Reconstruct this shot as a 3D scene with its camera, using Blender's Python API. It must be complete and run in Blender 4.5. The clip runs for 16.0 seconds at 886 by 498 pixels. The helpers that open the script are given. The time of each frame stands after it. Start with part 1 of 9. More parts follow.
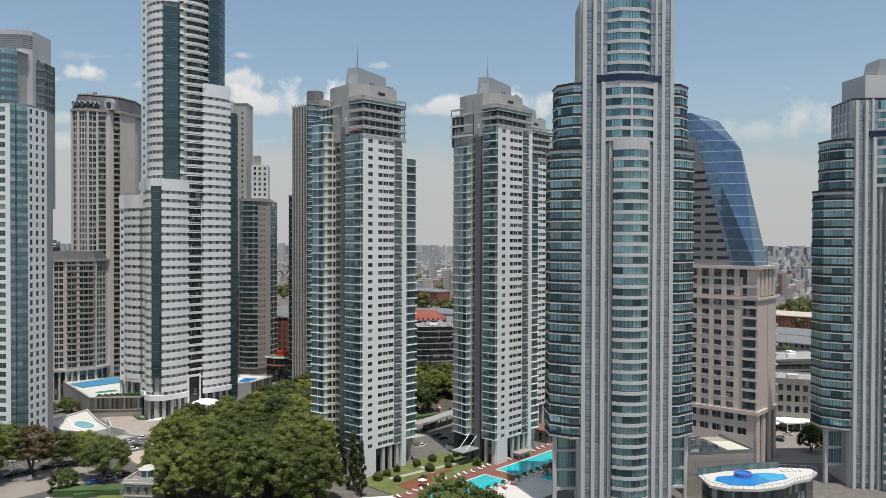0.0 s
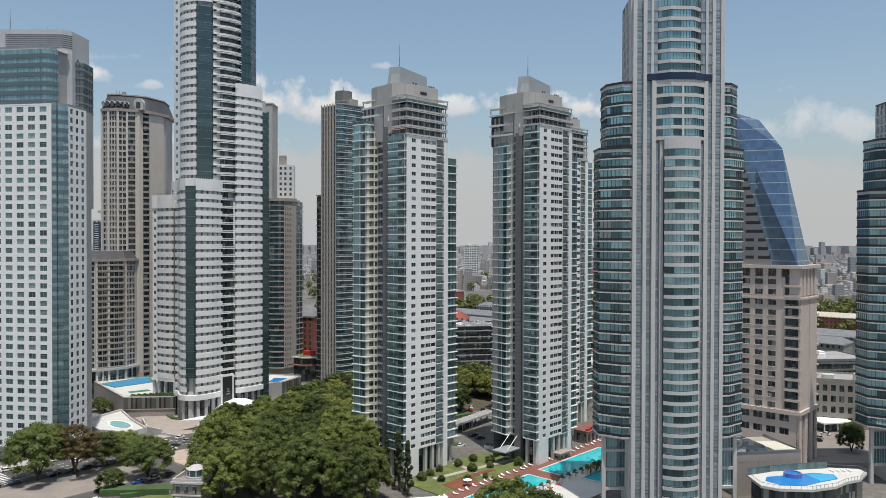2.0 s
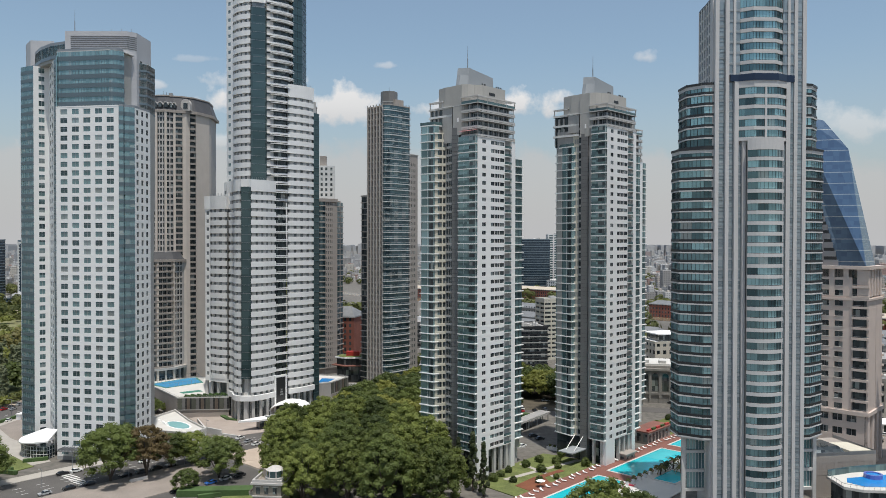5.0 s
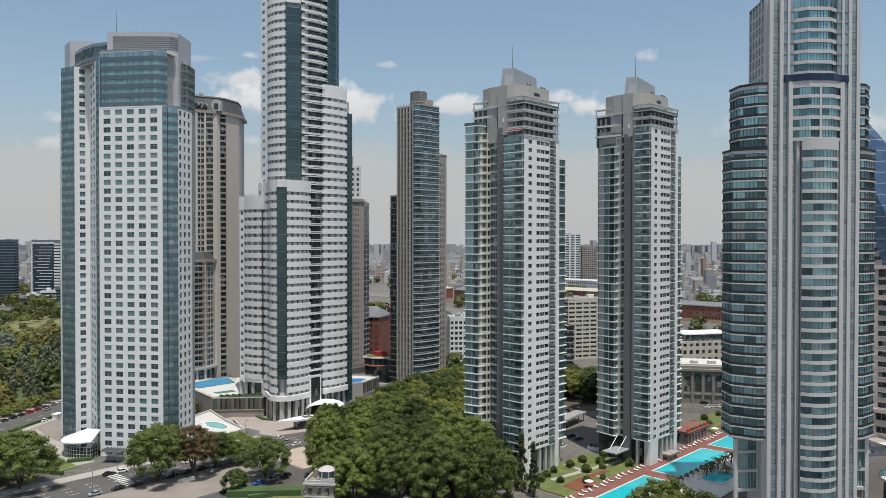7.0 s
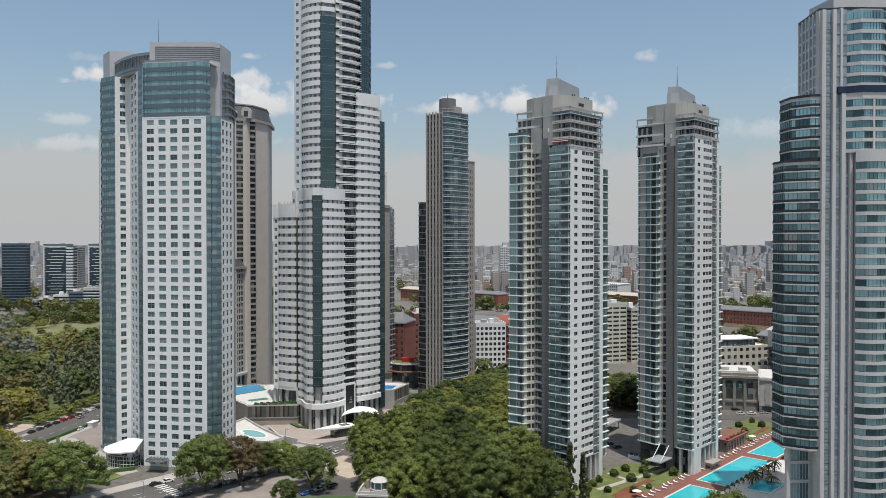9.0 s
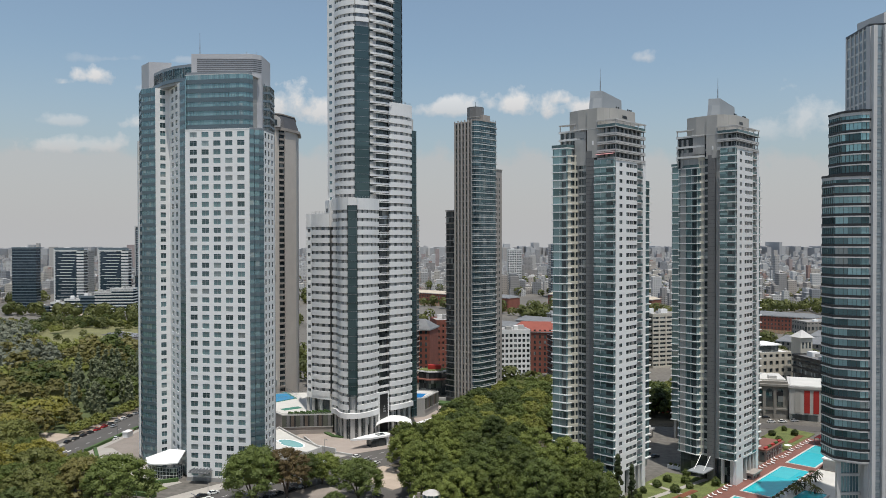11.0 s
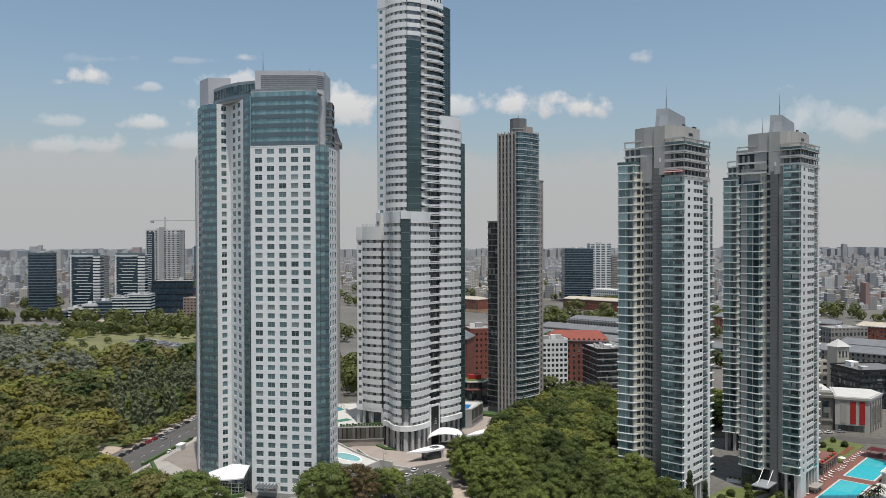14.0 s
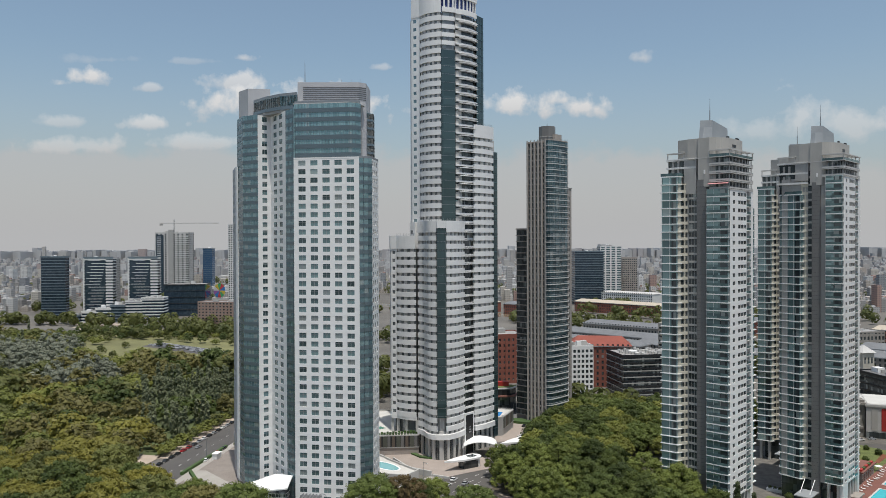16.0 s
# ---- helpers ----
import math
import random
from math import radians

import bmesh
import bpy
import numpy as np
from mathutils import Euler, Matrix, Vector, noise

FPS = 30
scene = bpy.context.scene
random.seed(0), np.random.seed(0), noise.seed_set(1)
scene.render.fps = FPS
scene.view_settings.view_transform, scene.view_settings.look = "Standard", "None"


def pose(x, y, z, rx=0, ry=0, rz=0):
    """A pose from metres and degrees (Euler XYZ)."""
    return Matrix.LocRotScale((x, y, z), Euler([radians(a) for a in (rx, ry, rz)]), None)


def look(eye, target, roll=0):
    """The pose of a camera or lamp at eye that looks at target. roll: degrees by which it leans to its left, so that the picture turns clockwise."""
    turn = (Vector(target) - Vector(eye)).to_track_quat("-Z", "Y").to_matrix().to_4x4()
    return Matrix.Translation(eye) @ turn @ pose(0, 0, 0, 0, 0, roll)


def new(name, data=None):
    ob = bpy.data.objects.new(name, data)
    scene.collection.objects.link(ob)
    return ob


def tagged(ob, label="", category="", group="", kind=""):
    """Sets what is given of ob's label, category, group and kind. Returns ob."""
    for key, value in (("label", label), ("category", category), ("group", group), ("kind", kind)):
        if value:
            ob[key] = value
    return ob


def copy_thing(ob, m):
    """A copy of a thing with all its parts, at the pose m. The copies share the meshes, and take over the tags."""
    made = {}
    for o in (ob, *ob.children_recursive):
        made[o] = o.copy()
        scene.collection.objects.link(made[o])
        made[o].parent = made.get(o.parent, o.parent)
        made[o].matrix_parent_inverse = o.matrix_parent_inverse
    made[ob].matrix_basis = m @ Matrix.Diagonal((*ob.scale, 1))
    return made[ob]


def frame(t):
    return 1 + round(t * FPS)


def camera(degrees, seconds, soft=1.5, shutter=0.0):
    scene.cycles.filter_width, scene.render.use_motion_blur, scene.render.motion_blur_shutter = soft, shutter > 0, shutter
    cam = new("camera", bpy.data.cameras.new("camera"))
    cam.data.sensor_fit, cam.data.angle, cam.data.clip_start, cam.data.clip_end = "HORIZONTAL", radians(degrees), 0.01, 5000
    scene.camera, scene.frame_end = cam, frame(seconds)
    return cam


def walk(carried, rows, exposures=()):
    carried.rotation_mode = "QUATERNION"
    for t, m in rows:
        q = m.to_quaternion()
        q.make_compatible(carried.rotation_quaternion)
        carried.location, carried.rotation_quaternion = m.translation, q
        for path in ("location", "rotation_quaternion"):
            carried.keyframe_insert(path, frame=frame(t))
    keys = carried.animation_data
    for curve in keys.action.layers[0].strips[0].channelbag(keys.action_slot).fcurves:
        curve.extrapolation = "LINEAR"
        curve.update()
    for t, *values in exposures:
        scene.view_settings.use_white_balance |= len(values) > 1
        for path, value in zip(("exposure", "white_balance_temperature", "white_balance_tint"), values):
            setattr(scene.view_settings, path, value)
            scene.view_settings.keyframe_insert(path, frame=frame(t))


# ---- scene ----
cam = camera(59.86, 16.0, soft=0.7)
# The drone slides to its left and climbs in the second half; its gimbal drifts by fractions of a degree.
# time, place, pitch, roll, yaw
ROWS = [
    (0.0, -0.33, 0.18, 87.35, -0.662, 0.177, -0.083),
    (0.5, -3.83, 0.29, 87.23, -0.660, 0.172, -0.007),
    (1.0, -7.31, 0.40, 87.18, -0.658, 0.165, 0.060),
    (1.5, -11.05, 0.52, 87.14, -0.658, 0.156, 0.125),
    (2.0, -14.93, 0.62, 87.12, -0.659, 0.145, 0.180),
    (2.5, -18.97, 0.66, 87.13, -0.664, 0.134, 0.230),
    (3.0, -23.08, 0.64, 87.16, -0.672, 0.126, 0.273),
    (3.5, -27.17, 0.56, 87.26, -0.680, 0.120, 0.307),
    (4.0, -31.35, 0.46, 87.43, -0.687, 0.112, 0.341),
    (6.5, -51.99, 0.29, 87.82, -0.729, 0.071, 0.492),
    (7.0, -56.10, 0.21, 87.91, -0.735, 0.058, 0.512),
    (7.5, -60.26, 0.08, 88.26, -0.734, 0.039, 0.524),
    (8.0, -64.53, -0.09, 89.17, -0.720, 0.017, 0.528),
    (8.5, -68.80, -0.28, 90.27, -0.703, -0.008, 0.514),
    (9.0, -73.16, -0.51, 91.43, -0.687, -0.027, 0.490),
    (11.5, -95.11, -1.93, 96.79, -0.635, -0.091, 0.313),
    (12.0, -99.56, -2.20, 97.78, -0.629, -0.101, 0.280),
    (12.5, -104.00, -2.48, 98.84, -0.624, -0.110, 0.247),
    (13.0, -108.47, -2.74, 99.87, -0.621, -0.119, 0.214),
    (13.5, -112.90, -3.00, 100.99, -0.617, -0.127, 0.184),
    (14.0, -117.33, -3.24, 102.08, -0.615, -0.135, 0.162),
    (14.5, -121.71, -3.50, 103.19, -0.613, -0.146, 0.150),
    (15.0, -126.02, -3.78, 104.35, -0.610, -0.160, 0.149),
    (15.5, -130.24, -4.07, 105.50, -0.607, -0.182, 0.160),
    (16.0, -134.38, -4.37, 106.51, -0.607, -0.209, 0.176),
]
walk(cam, [(t, look((x, y, z), (x - math.sin(radians(yaw)) * math.cos(radians(pitch)), y + math.cos(radians(yaw)) * math.cos(radians(pitch)), z + math.sin(radians(pitch))), roll)) for t, x, y, z, pitch, roll, yaw in ROWS],
     exposures=[(0.0, 0.02), (8.0, 0.0), (12.0, -0.09), (16.0, -0.12)])

# ---- daylight ----
SUN_AZ, SUN_EL = radians(160), radians(75.5)   # azimuth clockwise from +y; the sun stands behind the camera and to its right
world = bpy.data.worlds.new("sky")
scene.world = world
world.use_nodes = True
wn, wl = world.node_tree.nodes, world.node_tree.links
wn.clear()


def wmath(op, a, b=None, c=None, clamp=False):
    n = wn.new("ShaderNodeMath")
    n.operation = op
    n.use_clamp = clamp
    for i, v in enumerate((a, b, c)):
        if v is None:
            continue
        if isinstance(v, (int, float)):
            n.inputs[i].default_value = v
        else:
            wl.new(v, n.inputs[i])
    return n.outputs[0]


sky = wn.new("ShaderNodeTexSky")
sky.sky_type = "NISHITA"
sky.sun_disc = False
sky.sun_elevation = SUN_EL
sky.sun_rotation = SUN_AZ
sky.altitude = 50
sky.air_density = 1.0
sky.dust_density = 2.0
sky.ozone_density = 1.3
coord = wn.new("ShaderNodeTexCoord")
sep = wn.new("ShaderNodeSeparateXYZ")
wl.new(coord.outputs["Generated"], sep.inputs[0])
wx, wy, wz = sep.outputs
# directions as slopes against +y: right and up
right = wmath("DIVIDE", wx, wmath("MAXIMUM", wy, 0.05))
up = wmath("DIVIDE", wz, wmath("MAXIMUM", wy, 0.05))
ruff = wn.new("ShaderNodeTexNoise")
ruff.inputs["Scale"].default_value = 26
ruff.inputs["Detail"].default_value = 7
ruff.inputs["Roughness"].default_value = 0.58
wl.new(coord.outputs["Generated"], ruff.inputs["Vector"])
ruff_v = wmath("SUBTRACT", ruff.outputs[0], 0.5)
# cumulus clouds: middle (right, up), half sizes, strength
CLOUDS = [
    (-0.464, 0.213, 0.036, 0.015, 1.0), (-0.500, 0.206, 0.020, 0.008, 0.6), (-0.240, 0.178, 0.092, 0.030, 1.0), (-0.270, 0.205, 0.045, 0.018, 0.8), (-0.130, 0.172, 0.052, 0.036, 1.0),
    (0.005, 0.170, 0.050, 0.014, 0.8), (0.082, 0.174, 0.034, 0.021, 1.0), (0.176, 0.172, 0.050, 0.020, 1.0), (0.150, 0.181, 0.022, 0.014, 0.9), (-0.385, 0.153, 0.036, 0.012, 0.75),
    (-0.262, 0.238, 0.022, 0.008, 0.7), (-0.08, 0.225, 0.020, 0.006, 0.45), (0.255, 0.236, 0.022, 0.011, 0.55), (-0.382, 0.200, 0.020, 0.007, 0.55),
    (-0.330, 0.234, 0.050, 0.006, 0.25), (-0.500, 0.156, 0.030, 0.012, 0.45), (-0.440, 0.236, 0.060, 0.008, 0.22), (-0.300, 0.128, 0.120, 0.012, 0.5), (-0.480, 0.124, 0.090, 0.014, 0.45),
    (0.520, 0.150, 0.120, 0.040, 0.55), (0.400, 0.140, 0.060, 0.018, 0.35),
]
cover, tone = None, None
for cx, cy, hx, hy, power in CLOUDS:
    dx = wmath("DIVIDE", wmath("SUBTRACT", right, cx), hx)
    dy = wmath("DIVIDE", wmath("SUBTRACT", up, cy), hy)
    dy = wmath("MULTIPLY", dy, wmath("ADD", 1.0, wmath("MULTIPLY", wmath("LESS_THAN", dy, 0.0), 0.55)))   # flatter below
    dist = wmath("SQRT", wmath("ADD", wmath("MULTIPLY", dx, dx), wmath("MULTIPLY", dy, dy)))
    body = wmath("SUBTRACT", wmath("ADD", 1.0, wmath("MULTIPLY", ruff_v, 3.4)), dist)
    body = wmath("MULTIPLY", wmath("MULTIPLY", body, 1.5, clamp=True), power)
    lit = wmath("MULTIPLY", body, wmath("ADD", wmath("MULTIPLY", dy, 0.4), 0.62, clamp=True))
    cover = body if cover is None else wmath("MAXIMUM", cover, body)
    tone = lit if tone is None else wmath("MAXIMUM", tone, lit)
cover = wmath("MULTIPLY", cover, wmath("GREATER_THAN", wy, 0.05))
# loose cloud over the rest of the sky
far_noise = wn.new("ShaderNodeTexNoise")
far_noise.inputs["Scale"].default_value = 4.0
far_noise.inputs["Detail"].default_value = 6
wl.new(coord.outputs["Generated"], far_noise.inputs["Vector"])
loose = wmath("MULTIPLY", wmath("SUBTRACT", far_noise.outputs[0], 0.52), 2.2, clamp=True)
loose = wmath("MULTIPLY", loose, wmath("LESS_THAN", wy, 0.05))
cover = wmath("MAXIMUM", cover, loose)
# a flat grey bank low in the sky, with a soft ragged top
bank_top = wmath("ADD", wmath("MULTIPLY", ruff_v, 0.075), wmath("SUBTRACT", 0.124, wmath("MULTIPLY", right, 0.02)))
bank = wmath("MULTIPLY", wmath("SUBTRACT", bank_top, up), 45.0, clamp=True)
bank = wmath("MULTIPLY", wmath("MULTIPLY", bank, 0.7), wmath("GREATER_THAN", wy, 0.05))
# milky air near the horizon
milk = wmath("POWER", wmath("SUBTRACT", 1.0, wmath("DIVIDE", wmath("ABSOLUTE", wz), 0.24), clamp=True), 1.6)
mix1 = wn.new("ShaderNodeMix")
mix1.data_type = "RGBA"
wl.new(wmath("ADD", wmath("MULTIPLY", milk, 0.80), 0.10), mix1.inputs[0])
tint = wn.new("ShaderNodeVectorMath")
tint.operation = "MULTIPLY"
wl.new(sky.outputs[0], tint.inputs[0])
tint.inputs[1].default_value = (1.06, 1.13, 1.075)
wl.new(tint.outputs[0], mix1.inputs[6])
mix1.inputs[7].default_value = (3.72, 3.78, 3.95, 1)
mixb = wn.new("ShaderNodeMix")
mixb.data_type = "RGBA"
wl.new(bank, mixb.inputs[0])
wl.new(mix1.outputs[2], mixb.inputs[6])
mixb.inputs[7].default_value = (4.35, 4.35, 4.38, 1)
mix2 = wn.new("ShaderNodeMix")
mix2.data_type = "RGBA"
wl.new(wmath("MULTIPLY", cover, 0.86), mix2.inputs[0])
wl.new(mixb.outputs[2], mix2.inputs[6])
white = wn.new("ShaderNodeMix")
white.data_type = "RGBA"
wl.new(wmath("DIVIDE", tone, wmath("MAXIMUM", cover, 0.05), clamp=True), white.inputs[0])
white.inputs[6].default_value = (4.7, 4.65, 4.7, 1)
white.inputs[7].default_value = (7.4, 7.2, 7.0, 1)
wl.new(white.outputs[2], mix2.inputs[7])
bg = wn.new("ShaderNodeBackground")
bg.inputs[1].default_value = 0.121
wl.new(mix2.outputs[2], bg.inputs[0])
wout = wn.new("ShaderNodeOutputWorld")
wl.new(bg.outputs[0], wout.inputs[0])

sun = new("sun", bpy.data.lights.new("sun", "SUN"))
sun.data.energy = 4.0
sun.data.angle = radians(0.6)
sun.data.color = (1.0, 0.96, 0.9)
sun_from = Vector((math.sin(SUN_AZ) * math.cos(SUN_EL), math.cos(SUN_AZ) * math.cos(SUN_EL), math.sin(SUN_EL)))
sun.matrix_world = look(sun_from * 1500, (0, 0, 0))
scene.view_settings.exposure = 0.0

# ---- materials ----
def material(name, color, rough=0.7, metal=0.0, vary=0.12, scale=1.5, fine=14.0, bump=0.15, spec=0.5, streak=0.0, island=0.0, obrand=0.0):
    """A painted or mineral surface: base colour with broad stains, fine grain, upright streaks and a little relief."""
    m = bpy.data.materials.new(name)
    m.use_nodes = True
    nt = m.node_tree
    n, l = nt.nodes, nt.links
    bsdf = n["Principled BSDF"]
    bsdf.inputs["Roughness"].default_value = rough
    bsdf.inputs["Metallic"].default_value = metal
    bsdf.inputs["Specular IOR Level"].default_value = spec
    tc = n.new("ShaderNodeTexCoord")
    big = n.new("ShaderNodeTexNoise")
    big.inputs["Scale"].default_value = 0.12 * scale
    big.inputs["Detail"].default_value = 5
    l.new(tc.outputs["Object"], big.inputs["Vector"])
    small = n.new("ShaderNodeTexNoise")
    small.inputs["Scale"].default_value = fine * 0.25
    small.inputs["Detail"].default_value = 4
    l.new(tc.outputs["Object"], small.inputs["Vector"])
    add = n.new("ShaderNodeMath")
    add.operation = "ADD"
    l.new(big.outputs[0], add.inputs[0])
    l.new(small.outputs[0], add.inputs[1])
    value = add.outputs[0]
    if streak:
        mp = n.new("ShaderNodeMapping")
        mp.inputs["Scale"].default_value = (1.3, 1.3, 0.035)
        l.new(tc.outputs["Object"], mp.inputs[0])
        st = n.new("ShaderNodeTexNoise")
        st.inputs["Scale"].default_value = 1.0
        st.inputs["Detail"].default_value = 4
        l.new(mp.outputs[0], st.inputs["Vector"])
        ma = n.new("ShaderNodeMath")
        ma.operation = "MULTIPLY_ADD"
        l.new(st.outputs[0], ma.inputs[0])
        ma.inputs[1].default_value = streak
        l.new(value, ma.inputs[2])
        sb = n.new("ShaderNodeMath")
        sb.operation = "SUBTRACT"
        l.new(ma.outputs[0], sb.inputs[0])
        sb.inputs[1].default_value = streak * 0.5
        value = sb.outputs[0]
    for on, source, output in ((island, "ShaderNodeNewGeometry", "Random Per Island"), (obrand, "ShaderNodeObjectInfo", "Random")):
        if on:
            g = n.new(source)
            ma = n.new("ShaderNodeMath")
            ma.operation = "MULTIPLY_ADD"
            l.new(g.outputs[output], ma.inputs[0])
            ma.inputs[1].default_value = on * 2
            l.new(value, ma.inputs[2])
            sb = n.new("ShaderNodeMath")
            sb.operation = "SUBTRACT"
            l.new(ma.outputs[0], sb.inputs[0])
            sb.inputs[1].default_value = on
            value = sb.outputs[0]
    mr = n.new("ShaderNodeMapRange")
    l.new(value, mr.inputs[0])
    mr.inputs[1].default_value, mr.inputs[2].default_value = 0.5, 1.5
    mr.inputs[3].default_value, mr.inputs[4].default_value = 1 - vary * 1.6, 1 + vary * 1.6
    mul = n.new("ShaderNodeVectorMath")
    mul.operation = "SCALE"
    mul.inputs[0].default_value = color
    l.new(mr.outputs[0], mul.inputs["Scale"])
    l.new(mul.outputs[0], bsdf.inputs["Base Color"])
    if bump:
        bp = n.new("ShaderNodeBump")
        bp.inputs["Strength"].default_value = bump
        bp.inputs["Distance"].default_value = 0.05
        l.new(small.outputs[0], bp.inputs["Height"])
        l.new(bp.outputs[0], bsdf.inputs["Normal"])
    return m


def glazing(name, color, color2, pane=(1.5, 1.5, 3.04), metal=0.35, rough=0.06, blind=0.10):
    """Coated window glass: every pane has its own tint, and some show pale blinds behind."""
    m = bpy.data.materials.new(name)
    m.use_nodes = True
    nt = m.node_tree
    n, l = nt.nodes, nt.links
    bsdf = n["Principled BSDF"]
    bsdf.inputs["Roughness"].default_value = rough
    bsdf.inputs["Metallic"].default_value = metal
    tc = n.new("ShaderNodeTexCoord")
    snap = n.new("ShaderNodeVectorMath")
    snap.operation = "SNAP"
    l.new(tc.outputs["Object"], snap.inputs[0])
    snap.inputs[1].default_value = pane
    info = n.new("ShaderNodeObjectInfo")
    off = n.new("ShaderNodeVectorMath")
    off.operation = "ADD"
    l.new(snap.outputs[0], off.inputs[0])
    l.new(info.outputs["Location"], off.inputs[1])
    wh = n.new("ShaderNodeTexWhiteNoise")
    wh.noise_dimensions = "4D"
    l.new(off.outputs[0], wh.inputs["Vector"])
    l.new(info.outputs["Random"], wh.inputs["W"])
    mix = n.new("ShaderNodeMix")
    mix.data_type = "RGBA"
    l.new(wh.outputs["Value"], mix.inputs[0])
    mix.inputs[6].default_value = (*color, 1)
    mix.inputs[7].default_value = (*color2, 1)
    cut = n.new("ShaderNodeMath")
    cut.operation = "LESS_THAN"
    sp = n.new("ShaderNodeSeparateColor")
    l.new(wh.outputs["Color"], sp.inputs[0])
    l.new(sp.outputs[1], cut.inputs[0])
    cut.inputs[1].default_value = blind
    mx = n.new("ShaderNodeMix")
    mx.data_type = "RGBA"
    mm = n.new("ShaderNodeMath")
    mm.operation = "MULTIPLY"
    l.new(cut.outputs[0], mm.inputs[0])
    mm.inputs[1].default_value = 0.6
    l.new(mm.outputs[0], mx.inputs[0])
    l.new(mix.outputs[2], mx.inputs[6])
    mx.inputs[7].default_value = (0.42, 0.46, 0.45, 1)
    l.new(mx.outputs[2], bsdf.inputs["Base Color"])
    wav = n.new("ShaderNodeTexNoise")
    wav.inputs["Scale"].default_value = 0.35
    l.new(tc.outputs["Object"], wav.inputs["Vector"])
    bp = n.new("ShaderNodeBump")
    bp.inputs["Strength"].default_value = 0.12
    bp.inputs["Distance"].default_value = 0.3
    l.new(wav.outputs[0], bp.inputs["Height"])
    l.new(bp.outputs[0], bsdf.inputs["Normal"])
    return m


WHITE = material("white_render", (0.80, 0.795, 0.78), 0.75, vary=0.05, streak=0.5)
OFFWHITE = material("off_white_panel", (0.66, 0.66, 0.64), 0.65, vary=0.06, streak=0.5)
GREY = material("grey_concrete", (0.36, 0.355, 0.34), 0.8, vary=0.10, streak=0.6)
PALE = material("pale_grey_concrete", (0.50, 0.49, 0.47), 0.8, vary=0.08, streak=0.5)
DARKWALL = material("dark_granite", (0.165, 0.162, 0.158), 0.45, vary=0.12, streak=0.4)
BLACK = material("black_metal_panel", (0.022, 0.023, 0.025), 0.4, vary=0.2)
BEIGE = material("beige_stone", (0.60, 0.505, 0.45), 0.75, vary=0.07, streak=0.5)
TAUPE = material("taupe_stone", (0.335, 0.30, 0.27), 0.75, vary=0.09, streak=0.6)
TAUPELIGHT = material("pale_taupe_stone", (0.47, 0.445, 0.42), 0.75, vary=0.08, streak=0.5)
CREAM = material("cream_paint", (0.56, 0.53, 0.44), 0.75, vary=0.07, streak=0.5)
STEEL = material("grey_steel", (0.30, 0.31, 0.32), 0.4, metal=0.6, vary=0.06)
ASPHALT = material("asphalt", (0.09, 0.084, 0.079), 0.9, vary=0.22, scale=0.6)
PAVING = material("paving", (0.36, 0.335, 0.30), 0.85, vary=0.12)
ROOF = material("roof_membrane", (0.30, 0.29, 0.28), 0.85, vary=0.2)
BLUEBAND = material("blue_metal_band", (0.02, 0.035, 0.07), 0.3, metal=0.3, vary=0.1)
WINGTEAL = glazing("bright_teal_glass", (0.045, 0.09, 0.102), (0.36, 0.58, 0.61), pane=(2.9, 30.0, 30.0), metal=0.45, blind=0.03)
GREYPANE = glazing("grey_stair_glass", (0.20, 0.245, 0.27), (0.33, 0.385, 0.41), pane=(1.5, 30.0, 3.31), metal=0.2, blind=0.0)
TEAL = glazing("teal_glass", (0.14, 0.235, 0.26), (0.26, 0.38, 0.40), metal=0.45)
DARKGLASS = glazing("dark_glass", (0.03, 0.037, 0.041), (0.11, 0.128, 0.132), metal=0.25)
BLUEGLASS = glazing("blue_glass", (0.10, 0.21, 0.36), (0.14, 0.26, 0.42), pane=(2.0, 2.0, 1.6), metal=0.55, blind=0.0)
GREENGLASS = glazing("deep_teal_glass", (0.048, 0.082, 0.088), (0.075, 0.12, 0.128), pane=(50, 50, 3.95), metal=0.35, blind=0.0)
ROUNDGLASS = glazing("grey_window_glass", (0.11, 0.12, 0.125), (0.29, 0.305, 0.31), pane=(1.4, 1.4, 3.95), metal=0.2)
WGLASS = glazing("mixed_window_glass", (0.05, 0.08, 0.085), (0.23, 0.35, 0.36), pane=(5.25, 5.25, 3.45), metal=0.35, blind=0.12)
BAYTEAL = glazing("varied_teal_glass", (0.11, 0.17, 0.175), (0.33, 0.475, 0.48), pane=(4.2, 4.2, 3.04), metal=0.4, blind=0.04)

